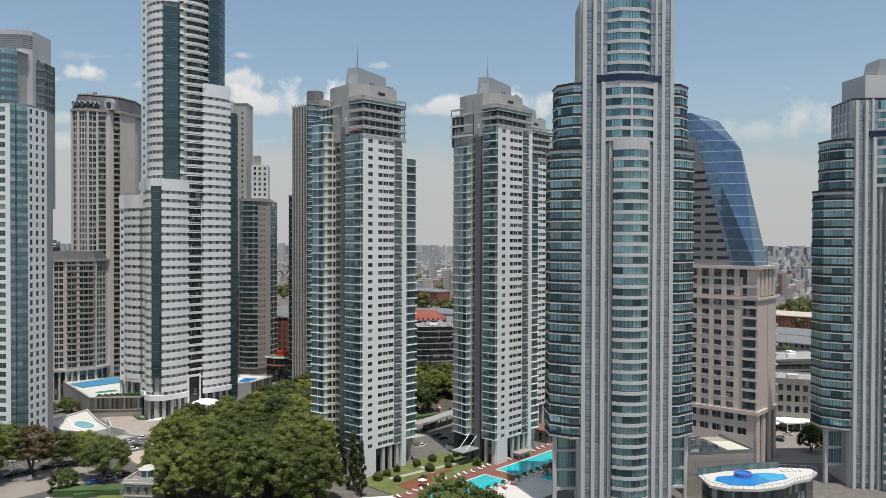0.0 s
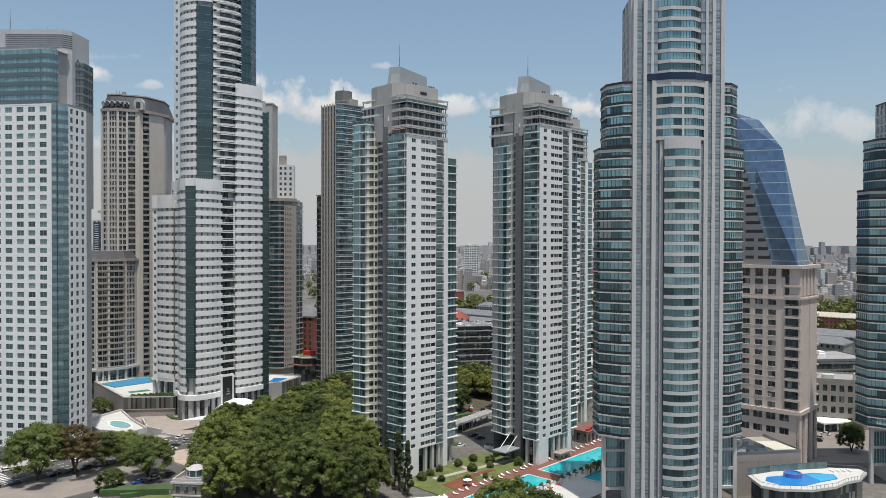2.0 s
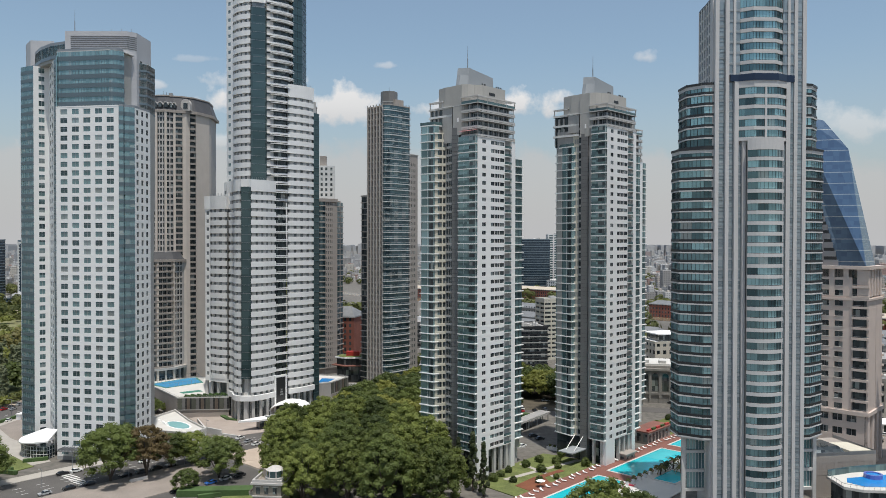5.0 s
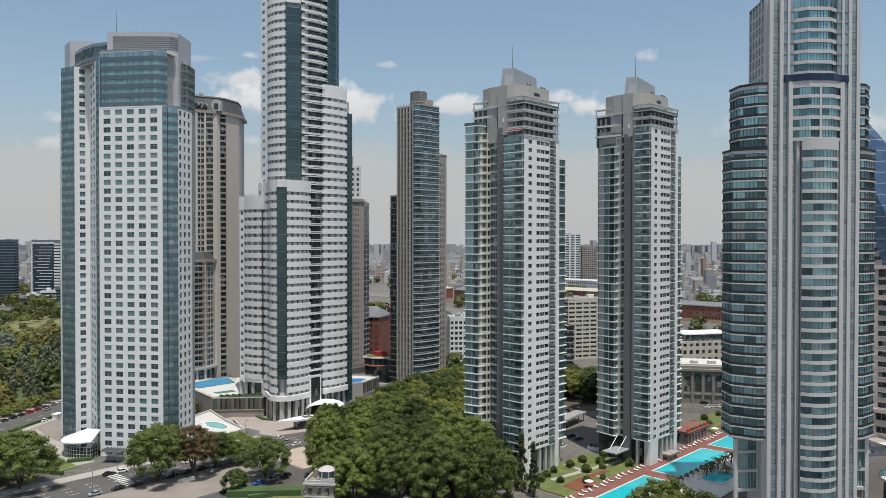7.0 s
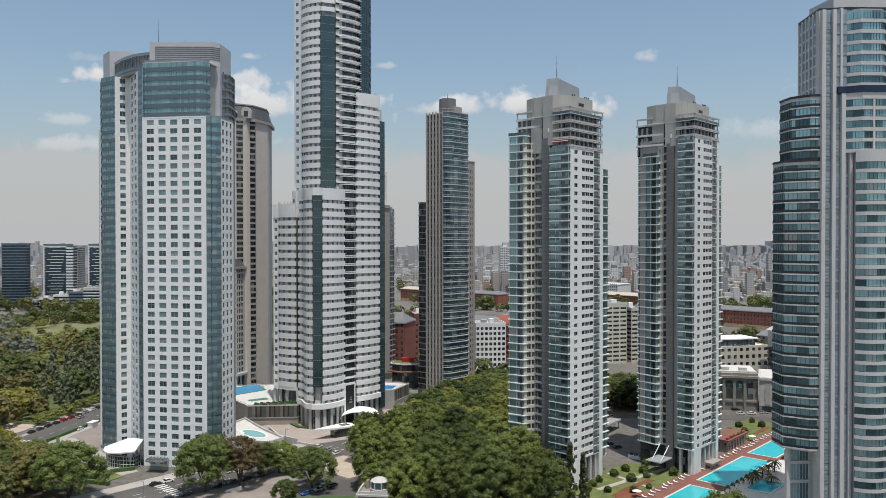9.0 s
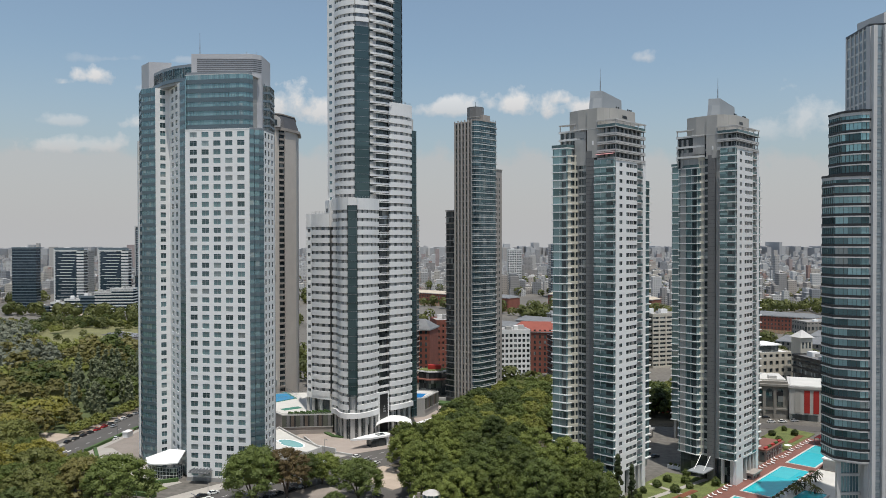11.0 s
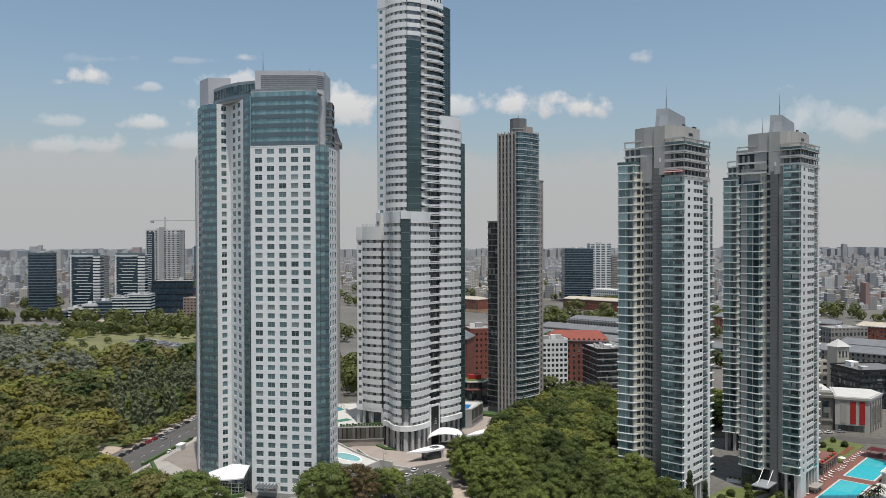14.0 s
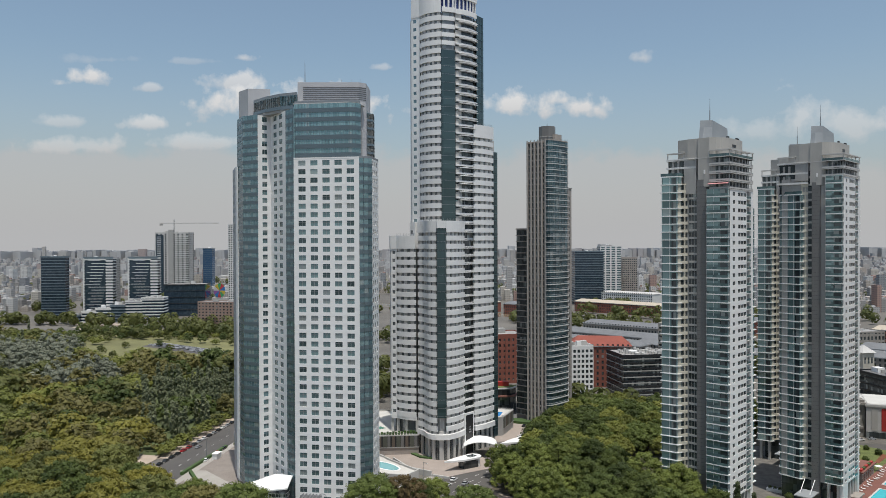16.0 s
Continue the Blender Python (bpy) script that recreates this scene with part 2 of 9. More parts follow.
# ---- building blocks ----
class Geo:
    """Collects solids of one mesh."""

    def __init__(self):
        self.v, self.f = [], []

    def hexa(self, p):
        k = len(self.v)
        self.v += p
        self.f += [(k, k + 3, k + 2, k + 1), (k + 4, k + 5, k + 6, k + 7), (k, k + 1, k + 5, k + 4), (k + 1, k + 2, k + 6, k + 5), (k + 2, k + 3, k + 7, k + 6), (k + 3, k, k + 4, k + 7)]
        return self

    def box(self, x0, x1, y0, y1, z0, z1):
        return self.hexa([(x0, y0, z0), (x1, y0, z0), (x1, y1, z0), (x0, y1, z0), (x0, y0, z1), (x1, y0, z1), (x1, y1, z1), (x0, y1, z1)])

    def prism(self, poly, z0, z1, top=None):
        """An upright solid on a plan that runs anticlockwise; top: another outline of as many corners for its upper end."""
        k, n = len(self.v), len(poly)
        self.v += [(x, y, z0) for x, y in poly] + [(x, y, z1) for x, y in (top or poly)]
        self.f += [tuple(range(k + n - 1, k - 1, -1)), tuple(range(k + n, k + 2 * n))]
        self.f += [(k + i, k + (i + 1) % n, k + n + (i + 1) % n, k + n + i) for i in range(n)]
        return self

    def along(self, a, b, s0, s1, d0, d1, z0, z1):
        """A box along the wall line a to b, from s0 to s1 on it and from d0 to d1 out of it (out is to the right of a to b)."""
        ax, ay = a
        length = math.hypot(b[0] - ax, b[1] - ay)
        tx, ty = (b[0] - ax) / length, (b[1] - ay) / length
        nx, ny = ty, -tx
        p = [(ax + tx * s + nx * d, ay + ty * s + ny * d) for s, d in ((s0, d1), (s1, d1), (s1, d0), (s0, d0))]
        return self.hexa([(x, y, z) for z in (z0, z1) for x, y in p])

    def cylinder(self, x, y, z0, z1, r0, r1=None, n=10):
        r1 = r0 if r1 is None else r1
        ring = [(math.cos(6.28319 * i / n), math.sin(6.28319 * i / n)) for i in range(n)]
        return self.prism([(x + r0 * c, y + r0 * s) for c, s in ring], z0, z1, [(x + r1 * c, y + r1 * s) for c, s in ring])

    def mesh(self, name):
        me = bpy.data.meshes.new(name)
        me.from_pydata(self.v, [], self.f)
        me.update()
        return me


def part(name, geo, mat, parent, label="", at=None):
    """Links geometry, or a mesh shared with other parts, as one mesh object under a thing or a part."""
    me = geo if isinstance(geo, bpy.types.Mesh) else geo.mesh(name)
    if not me.materials:
        me.materials.append(mat)
    ob = new(name, me)
    ob.parent = parent
    if at:
        ob.location = at
    return tagged(ob, label)


def thing(name, label, category, x=0.0, y=0.0, z=0.0, yaw=0.0, group="", kind=""):
    ob = new(name)
    ob.empty_display_size = 0.5
    ob.matrix_world = pose(x, y, z, 0, 0, yaw)
    return tagged(ob, label, category, group, kind)


def single(name, geo, mat, label, category="", group="", kind=""):
    ob = new(name, geo.mesh(name))
    ob.data.materials.append(mat)
    return tagged(ob, label, category, group, kind)


def length_of(a, b):
    return math.hypot(b[0] - a[0], b[1] - a[1])


def arc(cx, cy, r, a0, a1, n):
    """Points of an arc, anticlockwise from a0 to a1 degrees."""
    return [(cx + r * math.cos(radians(a0 + (a1 - a0) * i / n)), cy + r * math.sin(radians(a0 + (a1 - a0) * i / n))) for i in range(n + 1)]


def offset(poly, d):
    """A closed outline, anticlockwise, moved outwards by d."""
    out, n = [], len(poly)
    for i in range(n):
        (x0, y0), (x1, y1), (x2, y2) = poly[i - 1], poly[i], poly[(i + 1) % n]
        l0, l1 = math.hypot(x1 - x0, y1 - y0), math.hypot(x2 - x1, y2 - y1)
        n0, n1 = ((y1 - y0) / l0, (x0 - x1) / l0), ((y2 - y1) / l1, (x1 - x2) / l1)
        k = 1 + n0[0] * n1[0] + n0[1] * n1[1]
        out.append((x1 + d * (n0[0] + n1[0]) / max(k, 0.3), y1 + d * (n0[1] + n1[1]) / max(k, 0.3)))
    return out


def bow(a, b, h, n=8, twist=0.0):
    """Points from a to b, bulging outwards (to the right) by h; twist adds an S-curve."""
    ln = length_of(a, b)
    nx, ny = (b[1] - a[1]) / ln, (a[0] - b[0]) / ln
    out = []
    for i in range(n + 1):
        f = i / n
        d = h * 4 * f * (1 - f) - twist * math.sin(2 * math.pi * f)
        out.append((a[0] + (b[0] - a[0]) * f + nx * d, a[1] + (b[1] - a[1]) * f + ny * d))
    return out


# ---- towers: facade pieces ----
def ring_band(pts, d0, d1, z0, z1, geo=None, closed=False):
    """A solid band along an open or closed outline, from d0 to d1 out of it."""
    geo = geo or Geo()
    n = len(pts)
    normals = []
    for i in range(n):
        a, b = pts[i - 1] if (i or closed) else pts[i], pts[(i + 1) % n] if (i < n - 1 or closed) else pts[i]
        c = pts[i]
        ns = []
        for p, q in ((a, c), (c, b)):
            ln = length_of(p, q)
            if ln > 1e-6:
                ns.append(((q[1] - p[1]) / ln, (p[0] - q[0]) / ln))
        sx, sy = sum(v[0] for v in ns), sum(v[1] for v in ns)
        k = max((sx * sx + sy * sy) / len(ns), 0.4)
        normals.append((sx / k, sy / k))
    o = [(p[0] + m[0] * d1, p[1] + m[1] * d1) for p, m in zip(pts, normals)]
    i_ = [(p[0] + m[0] * d0, p[1] + m[1] * d0) for p, m in zip(pts, normals)]
    k0 = len(geo.v)
    for (ox_, oy_), (ix_, iy_) in zip(o, i_):
        geo.v += [(ox_, oy_, z0), (ix_, iy_, z0), (ix_, iy_, z1), (ox_, oy_, z1)]
    for k in range(n if closed else n - 1):
        a, b = k0 + 4 * k, k0 + 4 * ((k + 1) % n)
        geo.f += [(a, a + 1, b + 1, b), (a + 1, a + 2, b + 2, b + 1), (a + 2, a + 3, b + 3, b + 2), (a + 3, a, b, b + 3)]
    if not closed:
        b = k0 + 4 * (n - 1)
        geo.f += [(k0, k0 + 3, k0 + 2, k0 + 1), (b, b + 1, b + 2, b + 3)]
    return geo


def repeat(name, geo, mat, parent, z0, step, n, label="", skip=()):
    """The same part on each of n storeys."""
    me = geo.mesh(name)
    for k in range(n):
        if k not in skip:
            part(name, me, mat, parent, label, at=(0, 0, z0 + k * step))


def bar_rows(name, pts, z0, z1, every, wide, d0, d1, mat, tw, base, step, n):
    """Rows of small uprights on n storeys, as one part."""
    g = Geo()
    for k in range(n):
        bars_on(pts, base + k * step + z0, base + k * step + z1, every, wide, d0, d1, g)
    tagged(part(name, g, mat, tw), kind="stuff")


def bars_on(pts, z0, z1, every, wide, d0, d1, geo=None):
    """Upright bars at even steps along an outline."""
    geo = geo or Geo()
    spans = [length_of(a, b) for a, b in zip(pts, pts[1:])]
    if len(spans) > 3 and sorted(spans)[len(spans) // 2] < every * 0.9:
        total, at = sum(spans), 0.0
        m = max(1, round(total / every))
        marks = [total * (k + 0.5) / m for k in range(m)]
        for (a, b), ln in zip(zip(pts, pts[1:]), spans):
            for s in marks:
                lo, hi = max(s - wide / 2, at), min(s + wide / 2, at + ln)
                if hi - lo > 0.02:
                    geo.along(a, b, lo - at, hi - at, d0, d1, z0, z1)
            at += ln
        return geo
    for a, b in zip(pts, pts[1:]):
        ln = length_of(a, b)
        m = max(1, round(ln / every))
        for k in range(m):
            s = ln * k / m
            geo.along(a, b, max(s - wide / 2, 0), min(s + wide / 2, ln), d0, d1, z0, z1)
    return geo


def glass_bay(tw, pts, z0, n, fh, sill, band, glass, mull=BLACK, every=1.6, band_out=0.3, black_sill=0.0, slab=None, rows=False):
    """Storeys of glass between solid bands along an outline, with mullions."""
    if rows:
        repeat("glazing", ring_band(pts, -0.35, 0.0, sill * 0.5, fh + sill * 0.5), glass, tw, z0, fh, n)
    else:
        part("glazing", ring_band(pts, -0.35, 0.0, z0, z0 + n * fh), glass, tw)
    repeat("floor_band", ring_band(pts, -0.02, band_out, 0, sill), band, tw, z0, fh, n)
    if black_sill:
        repeat("sill_panel", ring_band(pts, -0.02, band_out - 0.12, sill, sill + black_sill), BLACK, tw, z0, fh, n)
    if every:
        g = Geo()
        for k in range(n):
            bars_on(pts, z0 + k * fh + sill + black_sill, z0 + (k + 1) * fh, every, 0.09, -0.02, 0.07, g)
        tagged(part("mullion_grid", g, mull, tw), kind="stuff")
    if slab:
        repeat("balcony_slab", ring_band(pts, -0.02, slab, -0.12, 0.16), band, tw, z0, fh, n)
        rg = ring_band(pts, slab - 0.08, slab - 0.03, 0.16, 1.15)
        repeat("balustrade", rg, PALEGLASS, tw, z0, fh, n)


def punched(tw, a, b, z0, n, fh, wins, zs, zh, wall, glass, single_panes=False, depth=0.22):
    """A wall with window openings; wins: (start, width) along it."""
    ln = length_of(a, b)
    g = Geo()
    g.along(a, b, 0, ln, -depth, 0, 0, zs)
    g.along(a, b, 0, ln, -depth, 0, zs + zh, fh)
    s = 0.0
    for w0, ww in wins:
        if w0 > s + 0.01:
            g.along(a, b, s, w0, -depth, 0, zs, zs + zh)
        s = w0 + ww
    g.along(a, b, s, ln, -depth, 0, zs, zs + zh)
    repeat("wall_panel", g, wall, tw, z0, fh, n)
    if single_panes:
        for w0, ww in wins:
            gp = Geo().along(a, b, w0, w0 + ww, -depth, -depth + 0.06, zs, zs + zh)
            gf = Geo().along(a, b, w0 + ww * 0.47, w0 + ww * 0.53, -depth + 0.06, -depth + 0.12, zs, zs + zh)
            gf.along(a, b, w0, w0 + ww, -depth + 0.06, -depth + 0.11, zs + zh * 0.66, zs + zh * 0.7)
            mp, mf = gp.mesh("window"), gf.mesh("window_frame")
            for k in range(n):
                wob = part("window", mp, glass, tw, at=(0, 0, z0 + k * fh))
                part("window_frame", mf, STEEL, wob)
    else:
        part("glazing", Geo().along(a, b, 0, ln, -depth - 0.25, -depth + 0.05, z0, z0 + n * fh), glass, tw)
        g = Geo()
        for k in range(n):
            for w0, ww in wins:
                g.along(a, b, w0 + ww * 0.47, w0 + ww * 0.53, -depth + 0.05, -depth + 0.11, z0 + k * fh + zs, z0 + k * fh + zs + zh)
        tagged(part("frame_grid", g, STEEL, tw), kind="stuff")


def core(tw, poly, z0, z1, mat, name="wall", top=None):
    return part(name, Geo().prism(poly, z0, z1, top), mat, tw)


def mast(tw, x, y, z0, h):
    g = Geo().cylinder(x, y, z0, z0 + h * 0.5, 0.22, 0.16, 6)
    g.cylinder(x, y, z0 + h * 0.5, z0 + h, 0.1, 0.05, 6)
    part("mast", g, STEEL, tw)


# ---- twin apartment towers ----
def twin_tower(x, y, white_floors, bay_floors, right_floors, pink, bay, canted, teal_end=8.6, strip0=9.4, strip1=13.0):
    tw = thing("apartment_tower", "tall white and grey apartment tower with glazed bays and roof pergola", "tower", x, y, 0, 47.5, "twin towers by the garden")
    fh, z0 = 3.04, 9.6
    zw = z0 + white_floors * fh
    zroof = 137.4
    nup = round((zroof - zw) / 3.1)
    uh = (zroof - zw) / nup
    # inner body
    core(tw, [(0.8, 0.8), (21.4, 0.8), (21.4, 24), (1.6, 24), (1.6, 12), (0.8, 8)], 9.4, zw, GREY)
    core(tw, [(2.2, 2.2), (19.8, 2.2), (19.8, 24), (2.2, 24)], zw, zroof, GREY)
    # white front: single windows, ribbon, balconies
    punched(tw, (0.0, 0.0), (15.8, 0.0), z0, white_floors, fh, [(2.6, 2.2), (7.6, 8.0)], 0.9, 1.4, WHITE, DARKGLASS)
    g = Geo()
    for k in range(white_floors):
        for s in (9.7, 12.6):
            g.along((0, 0), (22, 0), s, s + 0.55, -0.28, -0.06, z0 + k * fh + 0.95, z0 + k * fh + 2.2)
    tagged(part("pier_grid", g, PALE, tw), kind="stuff")
    part("glazing", Geo().along((0, 0), (22, 0), 15.8, 20.0, -1.2, -1.0, z0, zw), DARKGLASS, tw)
    g = Geo().along((0, 0), (22, 0), 15.8, 20.0, -1.0, 0.1, 0, 0.28)
    repeat("balcony_slab", g, WHITE, tw, z0, fh, white_floors)
    repeat("balustrade", Geo().along((0, 0), (22, 0), 15.8, 20.0, 0.0, 0.05, 0.28, 1.15), PALEGLASS, tw, z0, fh, white_floors)
    part("pier", Geo().box(20.0, 22.4, 0.0, 1.6, 0, zw), WHITE, tw)
    part("pier", Geo().box(-0.02, 1.2, -0.02, 1.6, 0, z0), WHITE, tw)
    # open ground floor with columns
    part("wall", Geo().box(1.2, 6.6, 0.0, 0.8, 0, z0), WHITE, tw)
    part("lobby_glass", Geo().box(6.6, 20.0, 2.2, 2.5, 0, 9.4), DARKGLASS, tw)
    for cx in (10.2, 14.0, 17.4):
        part("column", Geo().box(cx, cx + 1.3, 0.3, 1.4, 0, z0), PALE, tw)
    # glazed corner bay with balconies on the left face
    glass_bay(tw, [(-0.9, teal_end), (-0.9, 0.3), (0.0, 0.3)], z0 + 0.4, white_floors, fh, 0.35, WHITE, BAYTEAL, mull=OFFWHITE, every=2.8, band_out=0.5)
    # solid dark boxes before the glass stand in for shade inside open balconies
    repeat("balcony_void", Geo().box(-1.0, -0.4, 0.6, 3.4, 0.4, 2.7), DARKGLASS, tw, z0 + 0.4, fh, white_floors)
    repeat("balustrade", Geo().box(-1.32, -1.27, 0.3, teal_end - 0.2, 0.35, 1.3), PALEGLASS, tw, z0 + 0.4, fh, white_floors)
    for cy in (1.2, teal_end - 1.6):
        part("column", Geo().box(-0.6, 0.6, cy, cy + 1.0, 0, z0 + 0.4), PALE, tw)
    part("lobby_glass", Geo().box(2.2, 2.5, 2.5, 24, 0, 9.4), DARKGLASS, tw)
    # dark stone strip and the grey shaft that it rises into
    core(tw, [(0.3, strip0), (0.3, strip1), (2.6, strip1), (2.6, strip0)][::-1], 0, zroof - 8, DARKWALL, "stone_strip")
    g = Geo()
    for k in range(int((zroof - 10) / 1.52)):
        g.box(0.27, 0.33, strip0, strip1, 2 + k * 1.52, 2.05 + k * 1.52)
    tagged(part("joint_grid", g, BLACK, tw), kind="stuff")
    # narrow windows beside the strip
    for v0, v1 in ((teal_end, strip0), (strip1, canted[1][1])):
        glass_bay(tw, [(1.3, v1), (1.0, v0)], z0, white_floors + 1, fh, 0.8, GREY, DARKGLASS, mull=GREY, every=1.3, band_out=0.15)
    # cream framed bay
    ln = length_of(*canted)
    punched(tw, canted[0], canted[1], z0, white_floors + 1, fh, [(ln * 0.2, ln * 0.32), (ln * 0.6, ln * 0.34)], 0.6, 1.95, CREAM, DARKGLASS, depth=0.5)
    # projecting glass bay at the far end
    zb = z0 + bay_floors * fh
    core(tw, offset([(7.0, bay[0][1] - 0.2), bay[0], bay[1], bay[2], bay[3], (7.0, bay[3][1])], -0.5), 9.4, zb, GREY)
    glass_bay(tw, bay, z0 - 0.5, bay_floors, fh, 0.32, WHITE, BAYTEAL, mull=OFFWHITE, every=2.8, band_out=0.45)
    bx = max(bay[1][0], bay[2][0])
    # dark boxes again for the shaded balcony recesses of this bay
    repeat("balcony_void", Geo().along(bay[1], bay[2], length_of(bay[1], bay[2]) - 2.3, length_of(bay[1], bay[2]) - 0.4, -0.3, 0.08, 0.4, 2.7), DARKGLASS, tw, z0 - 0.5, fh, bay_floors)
    ring = offset([(6.0, bay[0][1]), bay[1], bay[2], (6.0, bay[3][1])], 0.3)
    part("terrace_slab", Geo().prism(ring, zb - 0.5, zb - 0.1), WHITE, tw)
    part("balustrade", ring_band(ring, -0.1, 0.0, zb - 0.1, zb + 1.0, closed=True), PALEGLASS, tw)
    for cy in (bay[2][1] + 0.6, bay[1][1] - 1.6):
        part("column", Geo().box(bx + 0.5, bx + 1.7, cy, cy + 1.1, 0, 9.4), PALE, tw)
    # bay behind the white corner
    zr = z0 + right_floors * fh
    core(tw, [(20, 3.4), (29.6, 3.2), (29.6, 20), (20, 20)], 6, zr, GREY)
    glass_bay(tw, [(22.4, 2.6), (29.6, 2.3), (30.4, 4.0), (30.4, 20)], z0, right_floors, fh, 0.35, WHITE, BAYTEAL, every=1.7, band_out=0.7)
    part("column", Geo().box(27.5, 28.8, 3.6, 4.9, 0, 9.6), PALE, tw)
    # set-back storeys with deep windows and continuous balconies
    up = [(0.35, 8.0), (0.35, 0.35), (21.6, 0.35), (21.6, 8)]
    part("glazing", ring_band(up, -1.6, -1.2, zw, zroof), DARKGLASS, tw)
    repeat("floor_band", ring_band(up, -1.3, 0.5, 0, 0.34), PALE, tw, zw, uh, nup + 1)
    repeat("balcony_rail", ring_band(up, 0.36, 0.42, 1.1, 1.18), STEEL, tw, zw, uh, nup)
    repeat("balustrade", ring_band(up, 0.38, 0.41, 0.5, 1.1), PALE, tw, zw, uh, nup)
    bar_rows("pier_grid", up, 0.5, uh, 3.1, 0.5, -0.3, 0.06, GREY, tw, zw, uh, nup)
    bar_rows("frame_grid", up, 0.5, uh, 1.03, 0.10, -0.3, -0.22, STEEL, tw, zw, uh, nup)
    if pink:
        part("awning", Geo().hexa([(-1.6, 0.4, zw + 2.2), (-0.1, 0.4, zw + 2.6), (-0.1, 8.0, zw + 2.6), (-1.6, 8.0, zw + 2.2), (-1.6, 0.4, zw + 2.3), (-0.1, 0.4, zw + 2.7), (-0.1, 8.0, zw + 2.7), (-1.6, 8.0, zw + 2.3)]), PINK, tw, "faded pink canvas awning")
    # left upper storeys
    lo = [(1.4, 25.2), (1.4, 18.8)]
    nl = max(1, int((zroof - zb) / 3.1))
    part("glazing", ring_band(lo, -0.6, -0.3, zb, zroof), DARKGLASS, tw)
    repeat("floor_band", ring_band([(3, 25.2), (1.4, 25.2), (1.4, 13.5)], -0.3, 0.5, -0.3, 0.45), OFFWHITE, tw, zb + (zroof - zb) / nl, (zroof - zb) / nl, nl)
    bar_rows("pier_grid", lo, 0.45, 3.1, 2.2, 0.8, -0.3, 0.06, GREY, tw, zb, (zroof - zb) / nl, nl)
    core(tw, [(1.5, 13.4), (0.9, 13.4), (0.9, 18.4), (1.5, 18.4)][::-1], zw - 1, zroof, GREY)
    # roof slab, pergolas
    part("roof_slab", Geo().prism([(-0.3, -0.3), (22.2, -0.3), (22.2, 24.4), (1.0, 24.4)], zroof, zroof + 0.3), PALE, tw)
    for p, q, dep in (((-0.2, 8.2), (-0.2, -0.2), 2.6), ((-0.2, -0.2), (22.2, -0.2), 2.6), ((1.0, 25.6), (1.0, 18.4), 2.4)):
        ln = length_of(p, q)
        perg = Geo()
        perg.along(p, q, 0, ln, -0.4, 0.1, 139.9, 140.3).along(p, q, 0, ln, -dep, -dep + 0.35, 139.95, 140.25)
        for k in range(int(ln / 1.2) + 1):
            perg.along(p, q, k * 1.2, k * 1.2 + 0.22, -dep, 0, 140.0, 140.2)
        part("pergola", perg, PALE, tw)
    for px, py in ((0, 0), (5.5, 0), (11, 0), (16.5, 0), (21.8, 0), (0, 8), (1.3, 18.6), (1.3, 25.2)):
        part("pergola_post", Geo().box(px, px + 0.3, py, py + 0.3, zroof, 140.0), PALE, tw)
    part("balustrade", ring_band([(0.0, 8.0), (0.0, 0.0), (21.9, 0.0), (21.9, 8)], -0.05, 0.0, zroof + 0.3, zroof + 1.3), PALEGLASS, tw)
    # grey head and slanted top box
    head = [(7.0, 3.4), (20.2, 3.4), (20.2, 21.5), (2.2, 21.5), (1.0, 17), (0.9, 12), (2.2, 7.6), (4.3, 5)]
    core(tw, head, zroof + 0.2, 145.2, CONCRETE, "roof_head")
    core(tw, [(0.4, 12.6), (0.2, 8.0), (1.6, 6.0), (4, 5.2), (6, 12.6)][::1], zw + 1.5 if pink else zw - 3, 145.15, CONCRETE, "shaft_wall")
    part("vent_opening", Geo().box(10.5, 14.0, 3.34, 3.6, 141.9, 143.0), BLACK, tw)
    core(tw, [(5.0, 9.2), (20.0, 9.2), (20.0, 13.2), (2.6, 13.2), (2.6, 11.6)], 145.1, 149.6, STEELGREY, "top_box",
         [(5.6, 9.2), (20.0, 9.2), (20.0, 13.2), (3.4, 13.2), (3.4, 11.6)])
    part("top_box_cap", Geo().hexa([(5.6, 9.25, 149.6), (20, 9.25, 149.6), (20, 13.2, 149.6), (3.4, 13.2, 149.6), (5.8, 9.3, 152.4), (20, 9.3, 150.6), (20, 13.2, 150.6), (3.8, 13.2, 152.4)]), STEELGREY, tw)
    mast(tw, 6.4, 10.5, 151.5, 9.5)
    for vx in (7.5, 9.0, 16, 17.2, 18.5):
        part("vent_pipe", Geo().cylinder(vx, 4.2, 145.2, 146.0, 0.25, n=6), BLACK, tw)
    part("wall_lamp", Geo().box(0.1, 0.3, 9.6, 10.2, 131.5, 133.0), WHITE, tw)
    # entrance canopy hung from raking rods
    part("canopy", Geo().box(-9.5, 0.5, 9.0, 15.5, 5.0, 5.4), STEELGREY, tw)
    for cy in (10.4, 14.2):
        part("canopy_rod", Geo().hexa([(-6.0, cy, 5.4), (-5.8, cy, 5.4), (-5.8, cy + 0.25, 5.4), (-6, cy + 0.25, 5.4), (0.2, cy, 10.0), (0.45, cy, 10.0), (0.45, cy + 0.25, 10.0), (0.2, cy + 0.25, 10.0)]), WHITE, tw)
    return tw


